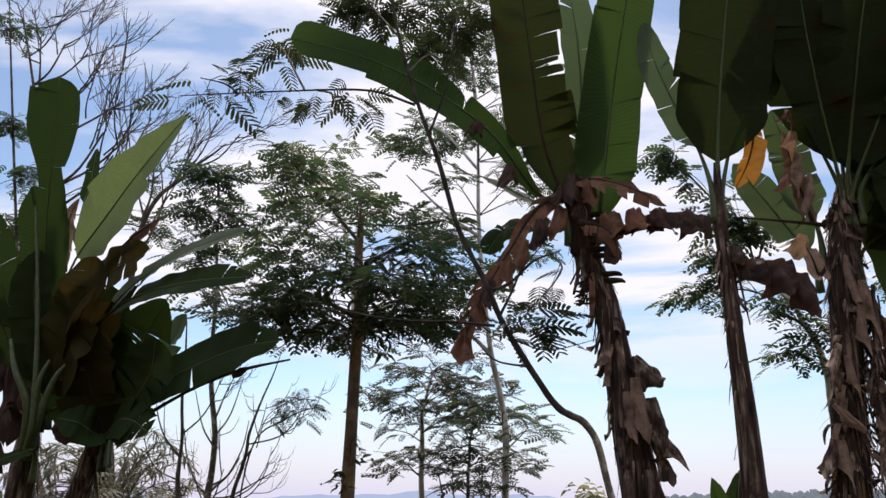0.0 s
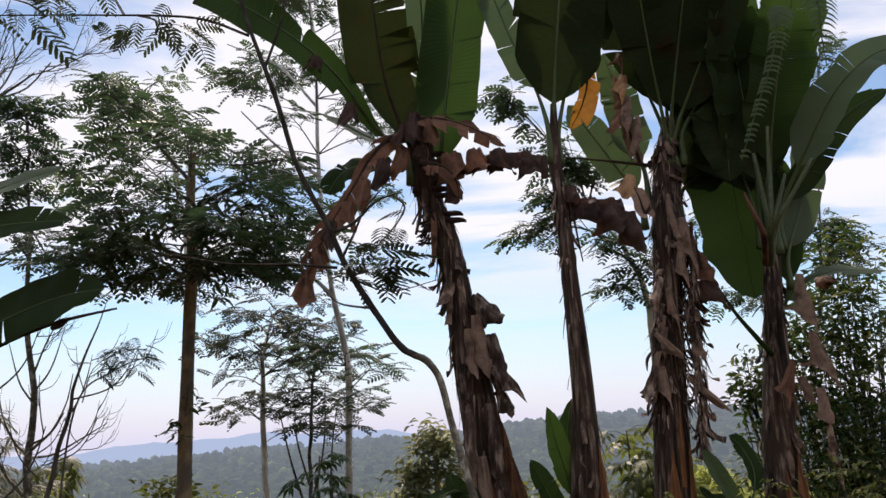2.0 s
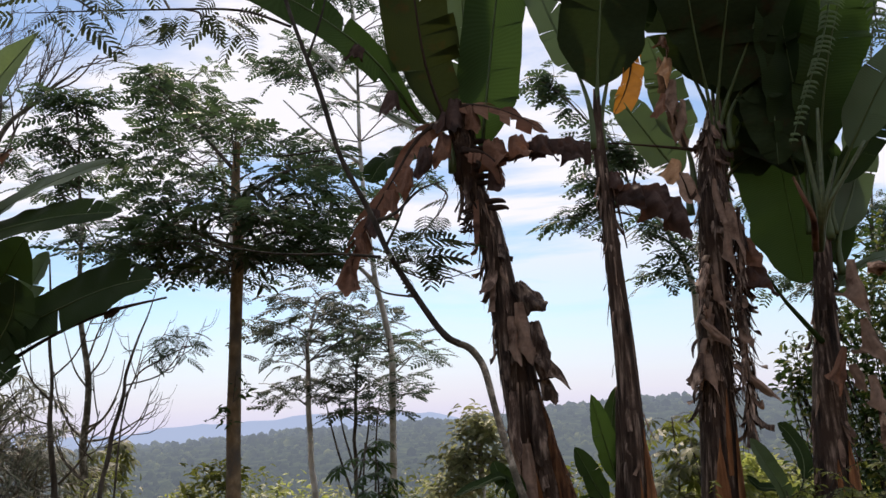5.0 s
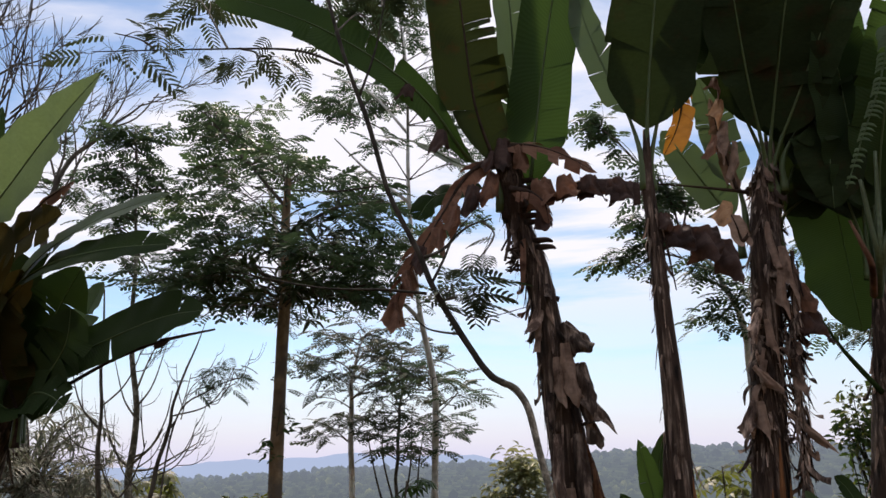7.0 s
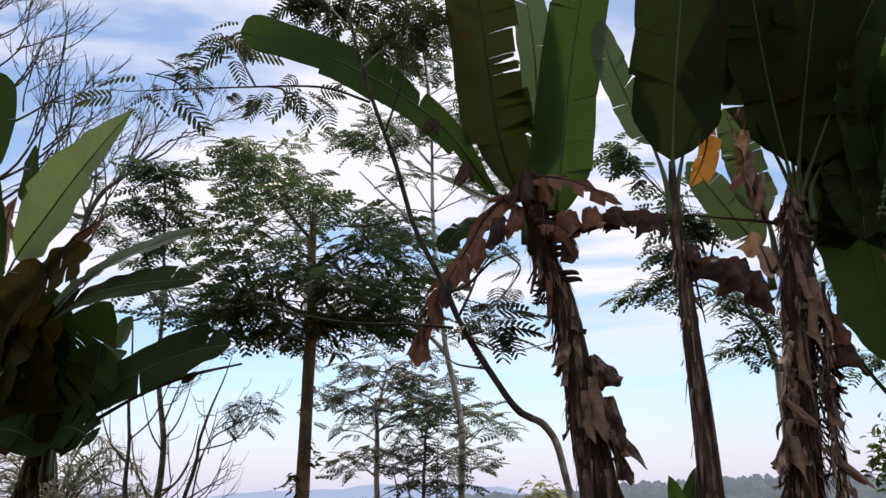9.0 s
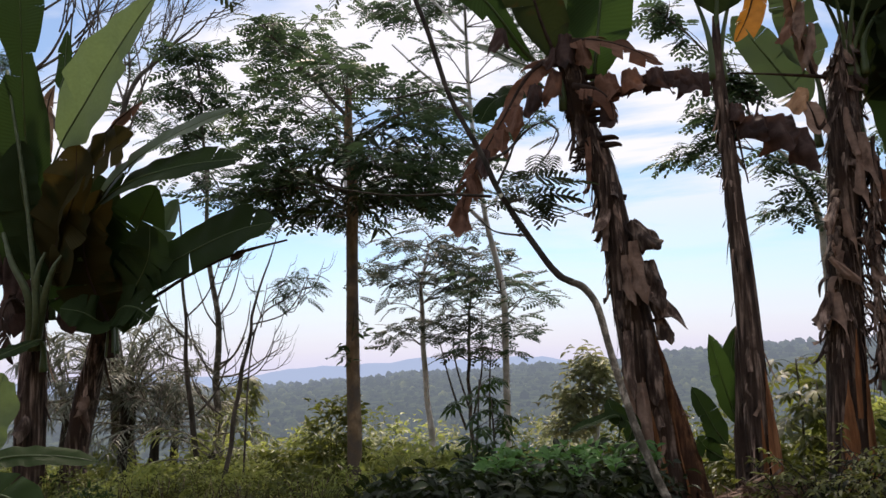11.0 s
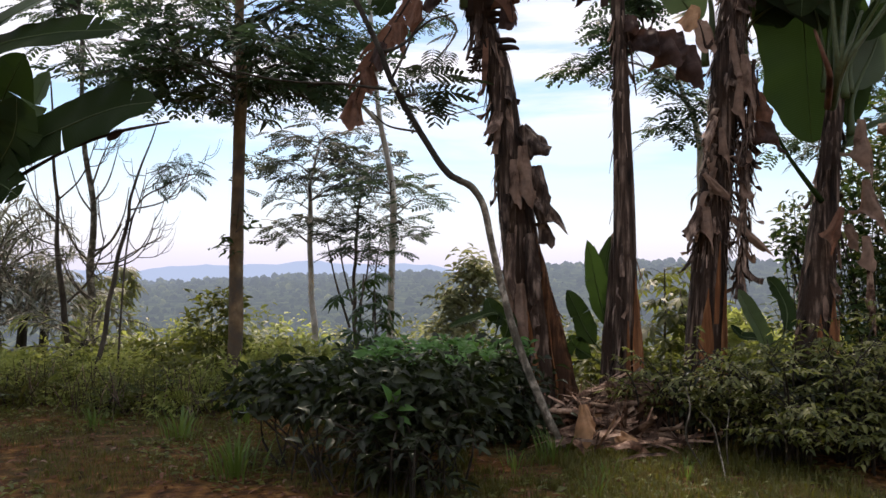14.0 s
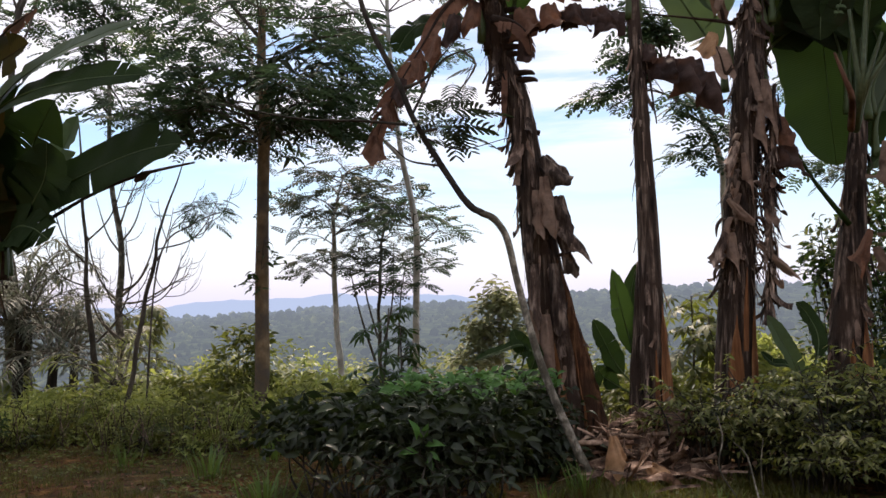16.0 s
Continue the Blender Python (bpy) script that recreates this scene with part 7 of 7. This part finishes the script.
# darker leaves over the same lumps as the shrub above
bush("dark_leaf_fill", "darker leaves among the tall leafy shrub over the dry stems", (5.1, 8.75, 0), [lump((4.9, 8.6, 1.1), 0.7, 0.6, 0.7), lump((5.4, 8.5, 1.6), 0.7, 0.6, 0.9), lump((4.4, 8.9, 1.9), 0.45, 0.4, 0.6), lump((4.05, 9.1, 1.75), 0.32, 0.35, 0.45), lump((4.1, 9.1, 1.0), 0.4, 0.35, 0.45), lump((5.2, 9.0, 2.6), 0.7, 0.5, 0.6), lump((4.3, 8.4, 0.7), 0.6, 0.5, 0.6), lump((4.99, 9, 2.62), 0.6, 0.5, 0.5), lump((5.4, 9.2, 3.31), 0.5, 0.5, 0.5), lump((4.65, 8.9, 1.99), 0.5, 0.5, 0.6), lump((3.99, 9, 2.02), 0.25, 0.3, 0.4), lump((4.75, 8.6, 1.25), 0.6, 0.5, 0.7)], 4200, 0.12, SHRUB_DARK, 95, stems=6, shell=0.2)
# cassava plants
def cassava(base, top, leaves, seed, size=0.2, mat=SHRUB_DARK, spread_r=0.35, low=0.35, label="cassava plant with dark finger-like leaves"):
    rng = np.random.default_rng(seed)
    c = thing("cassava_plant", base, label, "plant", "cassava plants")
    g = Geo()
    path, _ = tube(g, [base, Vector(base).lerp(Vector(top), 0.5) + Vector((0.04, 0, 0)), top], [0.018, 0.014, 0.007], 14, 6, 0.1)
    P, A, U, S = [], [], [], []
    for k in range(leaves):
        u = low + (1 - low) * (k + rng.random()) / leaves
        i = min(int(u * 14), 13)
        p = path[i].lerp(path[i + 1], u * 14 - i)
        a = rng.random() * math.tau
        e = p + Vector((math.cos(a) * spread_r, math.sin(a) * spread_r, 0.08)) * rng.uniform(0.5, 1.0) * (1.15 - 0.5 * u)
        tube(g, [p, p.lerp(e, 0.6) + Vector((0, 0, 0.04)), e], [0.004, 0.003, 0.002], 4, 4, cap=False)
        P.append(e), A.append((math.cos(a), math.sin(a), -0.45)), U.append((rng.normal(scale=0.25), rng.normal(scale=0.25), 1)), S.append(size * rng.uniform(0.7, 1.15))
    part("stem", g, BARK_GREY, c, kind="stuff")
    part("foliage", cloud("foliage", PALMATE, P, A, U, S), mat, c, kind="stuff")


cassava((-0.98, 7.6, 0), (-0.78, 7.6, 1.42), 24, 95, 0.17, spread_r=0.36)
cassava((-0.75, 7.7, 0), (-0.68, 7.7, 1.23), 20, 96, 0.16, spread_r=0.3)
cassava((2.5, 9.3, 0), (2.56, 9.3, 1.5), 34, 97, 0.24, SHRUB_MID, 0.42, label="cassava plant with pale finger-like leaves")
cassava((2.75, 9.0, 0), (2.66, 9, 1.25), 22, 98, 0.22, SHRUB_MID, 0.35, label="cassava plant with pale finger-like leaves")
cassava((-7.2, 14.5, -0.9), (-5.86, 14.5, 1.4), 34, 99, 0.34, SHRUB_MID, 0.6, 0.7, label="papaya-like young tree with a spread of lobed leaves")
# small round tree with yellowish young leaves
tr = thing("small_tree", (0.42, 11.3, -0.1), "small round-crowned tree with yellow-green young leaves", "tree")
trunk(tr, [(0.42, 11.3, -0.1), (0.43, 11.3, 0.62), (0.42, 11.3, 1.26), (0.43, 11.3, 1.58)], [0.05, 0.045, 0.035, 0.015], BARK_PALE)
tree_crown(tr, [C((0.43, 11.3, 1.26), (0.45, 11.3, 1.42), (0.3, 0.35, 0.25), 26, 9), C((0.42, 11.3, 0.94), (0.13, 11.3, 1.02), (0.4, 0.4, 0.25), 24, 9), C((0.42, 11.3, 0.7), (0.05, 11.2, 0.63), (0.4, 0.35, 0.2), 18, 8), C((0.42, 11.3, 0.94), (0.64, 11.2, 0.95), (0.25, 0.3, 0.2), 12, 8)], 111, YOUNG, 0.15, OVATE, BARK_GREY, 0.008)
# climber-clad stub beside the orange trunk
bush("vine_clump", "dark leafy climber clump behind the straight trunk", (-2.95, 10.6, -0.1), [lump((-3.1, 10.6, 0.7), 0.35, 0.4, 0.45), lump((-3.05, 10.6, 0.3), 0.55, 0.4, 0.35), lump((-2.85, 10.6, 1.0), 0.18, 0.25, 0.25)], 1300, 0.12, SHRUB_MID, 112, stems=4)

# bright weeds and scrub along the far edge of the clearing
scrub = [(-7.6, 11.6, 1.3, 1.2, WEED), (-6.4, 11.9, 1.2, 1.25, WEED), (-5.3, 12.0, 1.1, 1.35, WEED), (-4.3, 11.8, 1.0, 1.2, WEED), (-3.4, 12.3, 1.0, 1.25, SHRUB_MID), (-2.2, 12.8, 0.9, 0.95, WEED), (-1.2, 13.0, 0.9, 0.5, WEED), (-7.2, 9.9, 0.9, 0.6, WEED), (-5.9, 10.0, 0.9, 0.42, WEED), (-4.7, 10.0, 0.85, 0.36, WEED), (-3.6, 10.1, 0.7, 0.4, SHRUB_MID), (-9.0, 11.0, 1.2, 1.0, SHRUB_MID), (1.2, 10.5, 0.9, 0.45, SHRUB_MID), (3.6, 10.0, 0.9, 0.8, WEED), (6.2, 9.2, 1.0, 1.0, SHRUB_MID), (-0.3, 9.4, 0.7, 0.28, SHRUB_MID), (0.3, 8.4, 0.6, 0.25, SHRUB_MID), (5.2, 10.5, 1.0, 0.9, WEED), (2.3, 9.6, 0.7, 0.5, SHRUB_MID), (-1.9, 10.6, 0.8, 0.4, WEED), (-1.0, 11.2, 0.8, 0.35, WEED)]
rng = np.random.default_rng(12)
for k, (x, y, w, h, mat) in enumerate(scrub):
    z = min(0, height(x, y))
    clumps = []
    for q in range(13):
        u, v = rng.uniform(-0.95, 0.95), rng.random()
        e = rng.uniform(0.15, 0.33)
        clumps.append(lump((x + u * w, y + rng.uniform(-0.5, 0.35), z + h * (0.12 + 1.05 * v * (1 - 0.4 * u * u))), e * 1.15, e, e * 0.75))
    bush("scrub", "tangled bright green scrub along the clearing" if mat is WEED else "tangled dull green scrub along the clearing", (x, y, z), clumps, 2100, 0.135, mat, 200 + k, stems=3, group="scrub", shell=0.6, slim=0.85, rough=0.7, template=BROAD if k % 3 == 0 else OVATE)
# round-topped trees on the slope below
rng = random.Random(44)
for k, (x, y, top, mat) in enumerate([(-14.5, 36, -0.6, SHRUB_MID), (-11.6, 34, -1.2, YOUNG), (-9.6, 38, -1.0, SHRUB_MID), (-7.7, 33, -1.6, YOUNG), (-6.2, 36, -1.3, WEED), (-4.4, 34, -1.5, YOUNG), (-2.2, 38, -1.4, SHRUB_MID), (0.2, 35, -1.2, YOUNG), (2.6, 37, -1.0, SHRUB_MID), (9.6, 36, -0.8, SHRUB_MID), (12.4, 34, -0.9, YOUNG), (6.0, 38, -1.2, SHRUB_MID)]):
    z = height(x, y)
    bush("slope_tree", "pale green round-topped tree on the slope below", (x, y, z), [lump((x + rng.gauss(0, 0.8), y + rng.gauss(0, 0.6), top - 0.5 - 1.1 * q), 1.3 + 0.25 * q, 1.3, 1.0) for q in range(5)], 1500, 0.36, mat, 470 + k, stems=2, category="tree", group="trees on the slope", shell=0.6, rough=0.8)
# dark tangled fringe along the bare earth
for k in range(12):
    x = -6.8 + 0.6 * k
    y = 8.3 + 0.3 * math.sin(k * 1.7)
    bush("undergrowth", "low dark tangled undergrowth edging the bare earth", (x, y, 0), [lump((x, y, 0.2), 0.4, 0.32, 0.24), lump((x + 0.3, y + 0.3, 0.32), 0.36, 0.3, 0.25), lump((x - 0.1, y - 0.25, 0.1), 0.35, 0.25, 0.14)], 1300, 0.075, (SHRUB_MID, WEED, SHRUB_MID, WEED)[k % 4], 320 + k, stems=7, group="undergrowth", shell=0.2, slim=0.8)
    rr = np.random.default_rng(300 + k)
    f = thing("fern_clump", (x, y - 0.1, 0), "feathery fern in the undergrowth", "fern", "ferns")
    n = 16
    a = rr.random(n) * math.tau
    P = np.stack([x + rr.normal(scale=0.3, size=n), y - 0.15 + rr.normal(scale=0.2, size=n), rr.uniform(0.02, 0.3, n)], 1)
    A = np.stack([np.cos(a), np.sin(a), rr.uniform(0.0, 0.9, n)], 1)
    part("frond", cloud("frond", FRONDS, P, A, np.tile([0, 0, 1.0], (n, 1)) + rr.normal(scale=0.4, size=(n, 3)), rr.uniform(0.12, 0.28, n)), SHRUB_DARK if k % 3 == 0 else SHRUB_MID, f, kind="stuff")
    g = Geo()
    rs = random.Random(340 + k)
    for q in range(30):
        p = Vector((x + rs.gauss(0, 0.3), y - 0.25 + rs.gauss(0, 0.15), 0))
        tip = p + Vector((rs.gauss(0, 0.12), rs.gauss(0, 0.08), rs.uniform(0.2, 0.55)))
        tube(g, [p, p.lerp(tip, 0.5) + Vector((rs.gauss(0, 0.03), 0, 0)), tip], [0.005, 0.004, 0.002], 5, 4, cap=False)
    part("dry_stalk", g, SHEATH, f, kind="stuff")

# weeds round the young banana plant
for k, (x, y, z) in enumerate([(-5.38, 7.12, 0), (-4.79, 6.8, 0), (-4.9, 7.44, 0), (-5.95, 7.34, 0), (-6.25, 8.63, 0)]):
    bush("undergrowth", "leafy green weeds round the young banana plant", (x, y, 0), [lump((x, y, 0.2), 0.3, 0.25, 0.2), lump((x + 0.15, y + 0.15, 0.3), 0.25, 0.25, 0.2)], 800, 0.08, SHRUB_MID if k % 2 else SHRUB_DARK, 360 + k, stems=6, group="undergrowth", shell=0.2, slim=0.9)

# dusty palms at the clearing's edge
def palm(base, crown, fronds, seed, length=1.6, mat=PALM_GREY, label="dusty grey-green palm with long drooping fronds"):
    rng = np.random.default_rng(seed)
    p = thing("palm", base, label, "palm", "palms")
    trunk(p, [base, Vector(base).lerp(Vector(crown), 0.5), crown], [0.08, 0.07, 0.06], BARK_DARK, seed, 10, 10)
    leaflet = ([(0, -0.012, 0), (0, 0.012, 0), (0.35, -0.05, 0.03), (0.35, 0.05, 0.03), (0.75, -0.035, -0.05), (0.75, 0.035, -0.05), (1, 0, -0.18)], [(0, 1, 3), (0, 3, 2), (2, 3, 5), (2, 5, 4), (4, 5, 6)])
    for k in range(fronds):
        a, e = rng.random() * math.tau, rng.uniform(-0.3, 1.4)
        d = Vector((math.cos(a) * math.cos(e), math.sin(a) * math.cos(e), math.sin(e)))
        out = Vector((math.cos(a), math.sin(a), 0))
        L = length * rng.uniform(0.7, 1.1)
        c = Vector(crown) + Vector(rng.normal(scale=0.08, size=3))
        g = Geo()
        path, _ = tube(g, [c, c + d * L * 0.55, c + d * L * 0.85 + out * L * 0.12 - Vector((0, 0, L * 0.1)), c + d * L * 0.97 + out * L * 0.18 - Vector((0, 0, L * 0.26))], [0.016, 0.011, 0.007, 0.003], 22, 5, cap=False)
        rib = part("frond_rib", g, BARK_LEAN, p)
        P, A, U, S = [], [], [], []
        for j in range(3, 22):
            t = (path[j + 1] - path[j]).normalized()
            s = t.cross(Vector((0, 0, 1))).normalized()
            for h in (-1, 1):
                P.append(path[j]), A.append(s * h * 0.75 + t * 0.75 - Vector((0, 0, 0.12)) + Vector(rng.normal(scale=0.2, size=3))), U.append((rng.normal(scale=0.2), rng.normal(scale=0.2), 1)), S.append(0.34 * L / 1.6 * (1.15 - 0.7 * abs(j / 22 - 0.45)) * rng.uniform(0.8, 1.15))
        part("frond_blade", cloud("frond", leaflet, P, A, U, S), mat, rib)


palm((-7.2, 12.6, -0.2), (-7.1, 12.6, 1.15), 44, 401, 1.5)
palm((-6.7, 13.2, -0.3), (-6.63, 13.2, 0.78), 22, 402, 1.4)
palm((-5.9, 11.0, -0.1), (-5.84, 11, 0.75), 26, 403, 1.2)
palm((-6.6, 11.4, -0.1), (-6.55, 11.4, 1.3), 38, 405, 1.35)
palm((-8.0, 12.0, -0.1), (-7.9, 12.0, 1.0), 24, 406, 1.5)
palm((-5.0, 10.2, 0), (-4.58, 10.2, 0.5), 12, 404, 0.9, WEED, "young palm with yellow-green arching fronds")


# ---- litter, grass, pebbles ----
heap = thing("leaf_litter", (1.9, 7.0, 0), "heap of dry banana leaves and stalks at the stems' foot", "litter")
rr = random.Random(9)
g = Geo()
for k in range(330):
    x, y = min(rr.gauss(1.5, 0.28), 2.05), rr.gauss(6.95, 0.3)
    h = max(0.02, 0.42 * math.exp(-(((x - 1.55) / 0.45) ** 2 + ((y - 7.25) / 0.5) ** 2))) * rr.uniform(0.3, 1.05)
    a, L, w = rr.gauss(0.4, 0.9), rr.uniform(0.2, 0.75), rr.choice((0.008, 0.012, 0.02, 0.03, 0.045, 0.07))
    d = Vector((math.cos(a), -0.35 * math.sin(a), 0.75 * math.sin(a))).normalized() * L / 2
    c = Vector((x, y, h + 0.03))
    lo, hi = c - d, c + d
    lo.z, hi.z = max(0.015, lo.z), max(0.015, hi.z)
    ribbon(g, smooth_path([lo, c + Vector((0, 0, rr.uniform(0.0, 0.08))), hi], 6), spread([w * 0.5, w, w * rr.uniform(0.3, 1.0)], 6), (rr.uniform(-0.7, 0.7), -0.6, rr.uniform(0.2, 1.0)), rr.uniform(-0.4, 0.5))
part("dry_strip", g, STRAW, heap, kind="stuff")
g = Geo()
for k in range(16):
    x, y, a = rr.gauss(1.55, 0.25), rr.gauss(7.0, 0.22), rr.uniform(-0.5, 0.9)
    L = rr.uniform(0.5, 1.0)
    c = Vector((x, y, rr.uniform(0.1, 0.36)))
    d = Vector((math.cos(a), rr.uniform(-0.3, 0.3), 0.5 * math.sin(a))) * L / 2
    p0, p1 = c - d, c + d
    p0.z, p1.z = max(0.02, p0.z), max(0.02, p1.z)
    tube(g, [p0, c, p1], [0.022, 0.027, 0.014], 8, 6, 0.25, k)
part("dry_stalk", g, STRAW, heap, kind="stuff")
for k, (p0, p1, w0, w1) in enumerate([((1.14, 6.52, 0.38), (1.19, 6.44, 0.04), 0.05, 0.15), ((1.42, 6.5, 0.15), (1.54, 6.38, 0.03), 0.08, 0.15), ((1.66, 7, 0.45), (1.92, 6.95, 0.39), 0.1, 0.14), ((1.52, 6.85, 0.34), (1.39, 6.7, 0.04), 0.05, 0.1), ((1.34, 6.9, 0.28), (1.3, 6.8, 0.02), 0.05, 0.1), ((1.84, 7.1, 0.5), (1.91, 7, 0.46), 0.08, 0.14), ((1.45, 6.8, 0.2), (1.62, 6.7, 0.08), 0.08, 0.12), ((1.7, 6.9, 0.3), (1.85, 6.8, 0.16), 0.06, 0.1), ((1.3, 6.8, 0.12), (1.42, 6.72, 0.03), 0.06, 0.1), ((1.75, 6.8, 0.14), (1.6, 6.72, 0.05), 0.06, 0.12)]):
    dead_flag(heap, p0, p1, w0 * 1.3, w1 * 1.5, 900 + k, (TAN, TAN, DRY_GREY, STRAW)[k % 4], 0.04, "tan sheet of dry leaf" if k < 2 else "", "dry_leaf")


def grass_patch(name, label, centre, half, n, size, seed, mat=GRASS, kind="stuff", bare=0.0):
    rr = np.random.default_rng(seed)
    x = centre[0] + rr.uniform(-half[0], half[0], n)
    y = centre[1] + rr.uniform(-half[1], half[1], n)
    keep = np.array([0.7 * noise.noise(Vector((a * 1.1, b * 1.1, 4.0))) + 0.6 * noise.noise(Vector((a * 4.5, b * 4.5, 1.0))) + 0.2 * rr.random() for a, b in zip(x, y)]) > bare
    x, y = x[keep], y[keep]
    a = rr.random(len(x)) * math.tau
    P = np.stack([x, y, [height(p, q) - 0.01 for p, q in zip(x, y)]], 1)
    A = np.stack([np.cos(a), np.sin(a), rr.uniform(-0.2, 0.3, len(x))], 1)
    me = cloud(name, BLADE, P, A, np.tile([0, 0, 1.0], (len(x), 1)), size * rr.uniform(0.4, 1.3, len(x)), rr.uniform(0.8, 2.0, len(x)))
    me.materials.append(mat)
    return tagged(new(name, me), label, "grass", kind=kind)


grass_patch("grass", "short sparse grass over reddish earth", (-2.2, 6.2), (3.4, 2.1), 60000, 0.065, 501, bare=0.05)
grass_patch("grass", "short green grass in front of the grove", (1.8, 5.65), (2.4, 1.1), 40000, 0.085, 502, bare=0.0)
grass_patch("grass", "rough grass behind the bushes", (0.0, 9.6), (8.0, 1.6), 8000, 0.26, 503)


def tuft(x, y, n, size, seed):
    rr = np.random.default_rng(seed)
    a = rr.random(n) * math.tau
    r = np.abs(rr.normal(scale=0.1, size=n))
    P = np.stack([x + r * np.cos(a), y + r * np.sin(a), np.zeros(n)], 1)
    A = np.stack([np.cos(a), np.sin(a), 0 * a], 1)
    U = np.tile([0, 0, 1.0], (n, 1)) + A * rr.uniform(0, 0.5, (n, 1))
    me = cloud("grass_tuft", BLADE, P, A, U, size * rr.uniform(0.5, 1.15, n), rr.uniform(0.8, 1.5, n))
    me.materials.append(TUFT)
    return tagged(new("grass_tuft", me), "tall tuft of bright green grass", "grass", "grass tufts")


for k, (x, y, n, s) in enumerate([(-2.25, 6.8, 46, 0.27), (-1.46, 5.6, 60, 0.3), (-1.9, 7.6, 50, 0.25), (0.55, 5.9, 30, 0.16), (1.15, 5.7, 24, 0.15), (1.75, 5.75, 26, 0.13), (-3.2, 7.3, 40, 0.2), (0.86, 6.2, 44, 0.24), (1.0, 5.2, 22, 0.14)]):
    tuft(x, y, n, s, 520 + k)

rr = random.Random(31)
for k in range(46):
    x, y = rr.uniform(-4.5, 0.2), rr.uniform(4.9, 7.6)
    g = Geo()
    a, L = rr.uniform(0, math.tau), rr.uniform(0.04, 0.14)
    d = Vector((math.cos(a), math.sin(a), 0)) * L / 2
    c = Vector((x, y, height(x, y) + 0.012))
    ribbon(g, smooth_path([c - d, c + Vector((0, 0, 0.02)), c + d], 5), spread([L * 0.1, L * 0.45, L * 0.05], 5), (0, -0.2, 1), rr.uniform(-0.3, 0.5))
    tagged(part("fallen_leaf", g, rr.choice((DRY, DRY_GREY, DRY_GREY))), "small dry fallen leaf on the bare earth", "leaf", "fallen leaves")

# crumbled dry leaves and small weeds over the earth
rr = np.random.default_rng(77)
n = 4200
x, y = rr.uniform(-5.5, 4.5, n), rr.uniform(4.6, 8.0, n)
P = np.stack([x, y, [height(p, q) + 0.008 for p, q in zip(x, y)]], 1)
a = rr.random(n) * math.tau
me = cloud("leaf_crumbs", OVATE, P, np.stack([np.cos(a), np.sin(a), rr.normal(scale=0.15, size=n)], 1), np.tile([0, 0, 1.0], (n, 1)) + rr.normal(scale=0.3, size=(n, 3)), rr.uniform(0.015, 0.085, n))
me.materials.append(DRY)
tagged(new("leaf_crumbs", me), "crumbled brown leaf litter scattered over the earth", "litter", kind="stuff")
n = 7000
x, y = rr.uniform(-5.5, 4.5, n), rr.uniform(4.6, 8.0, n)
keep = np.array([noise.noise(Vector((p * 0.8, q * 0.8, 7.0))) > 0.02 for p, q in zip(x, y)])
x, y = x[keep], y[keep]
n = len(x)
P = np.stack([x, y, [height(p, q) + 0.01 + 0.03 * z for p, q, z in zip(x, y, rr.random(n))]], 1)
a = rr.random(n) * math.tau
me = cloud("ground_weeds", OVATE, P, np.stack([np.cos(a), np.sin(a), rr.uniform(0.0, 0.6, n)], 1), np.tile([0, 0, 1.0], (n, 1)) + rr.normal(scale=0.3, size=(n, 3)), rr.uniform(0.025, 0.08, n))
me.materials.append(SHRUB_MID)
tagged(new("ground_weeds", me), "low green weeds sprouting in patches on the earth", "weeds", kind="stuff")
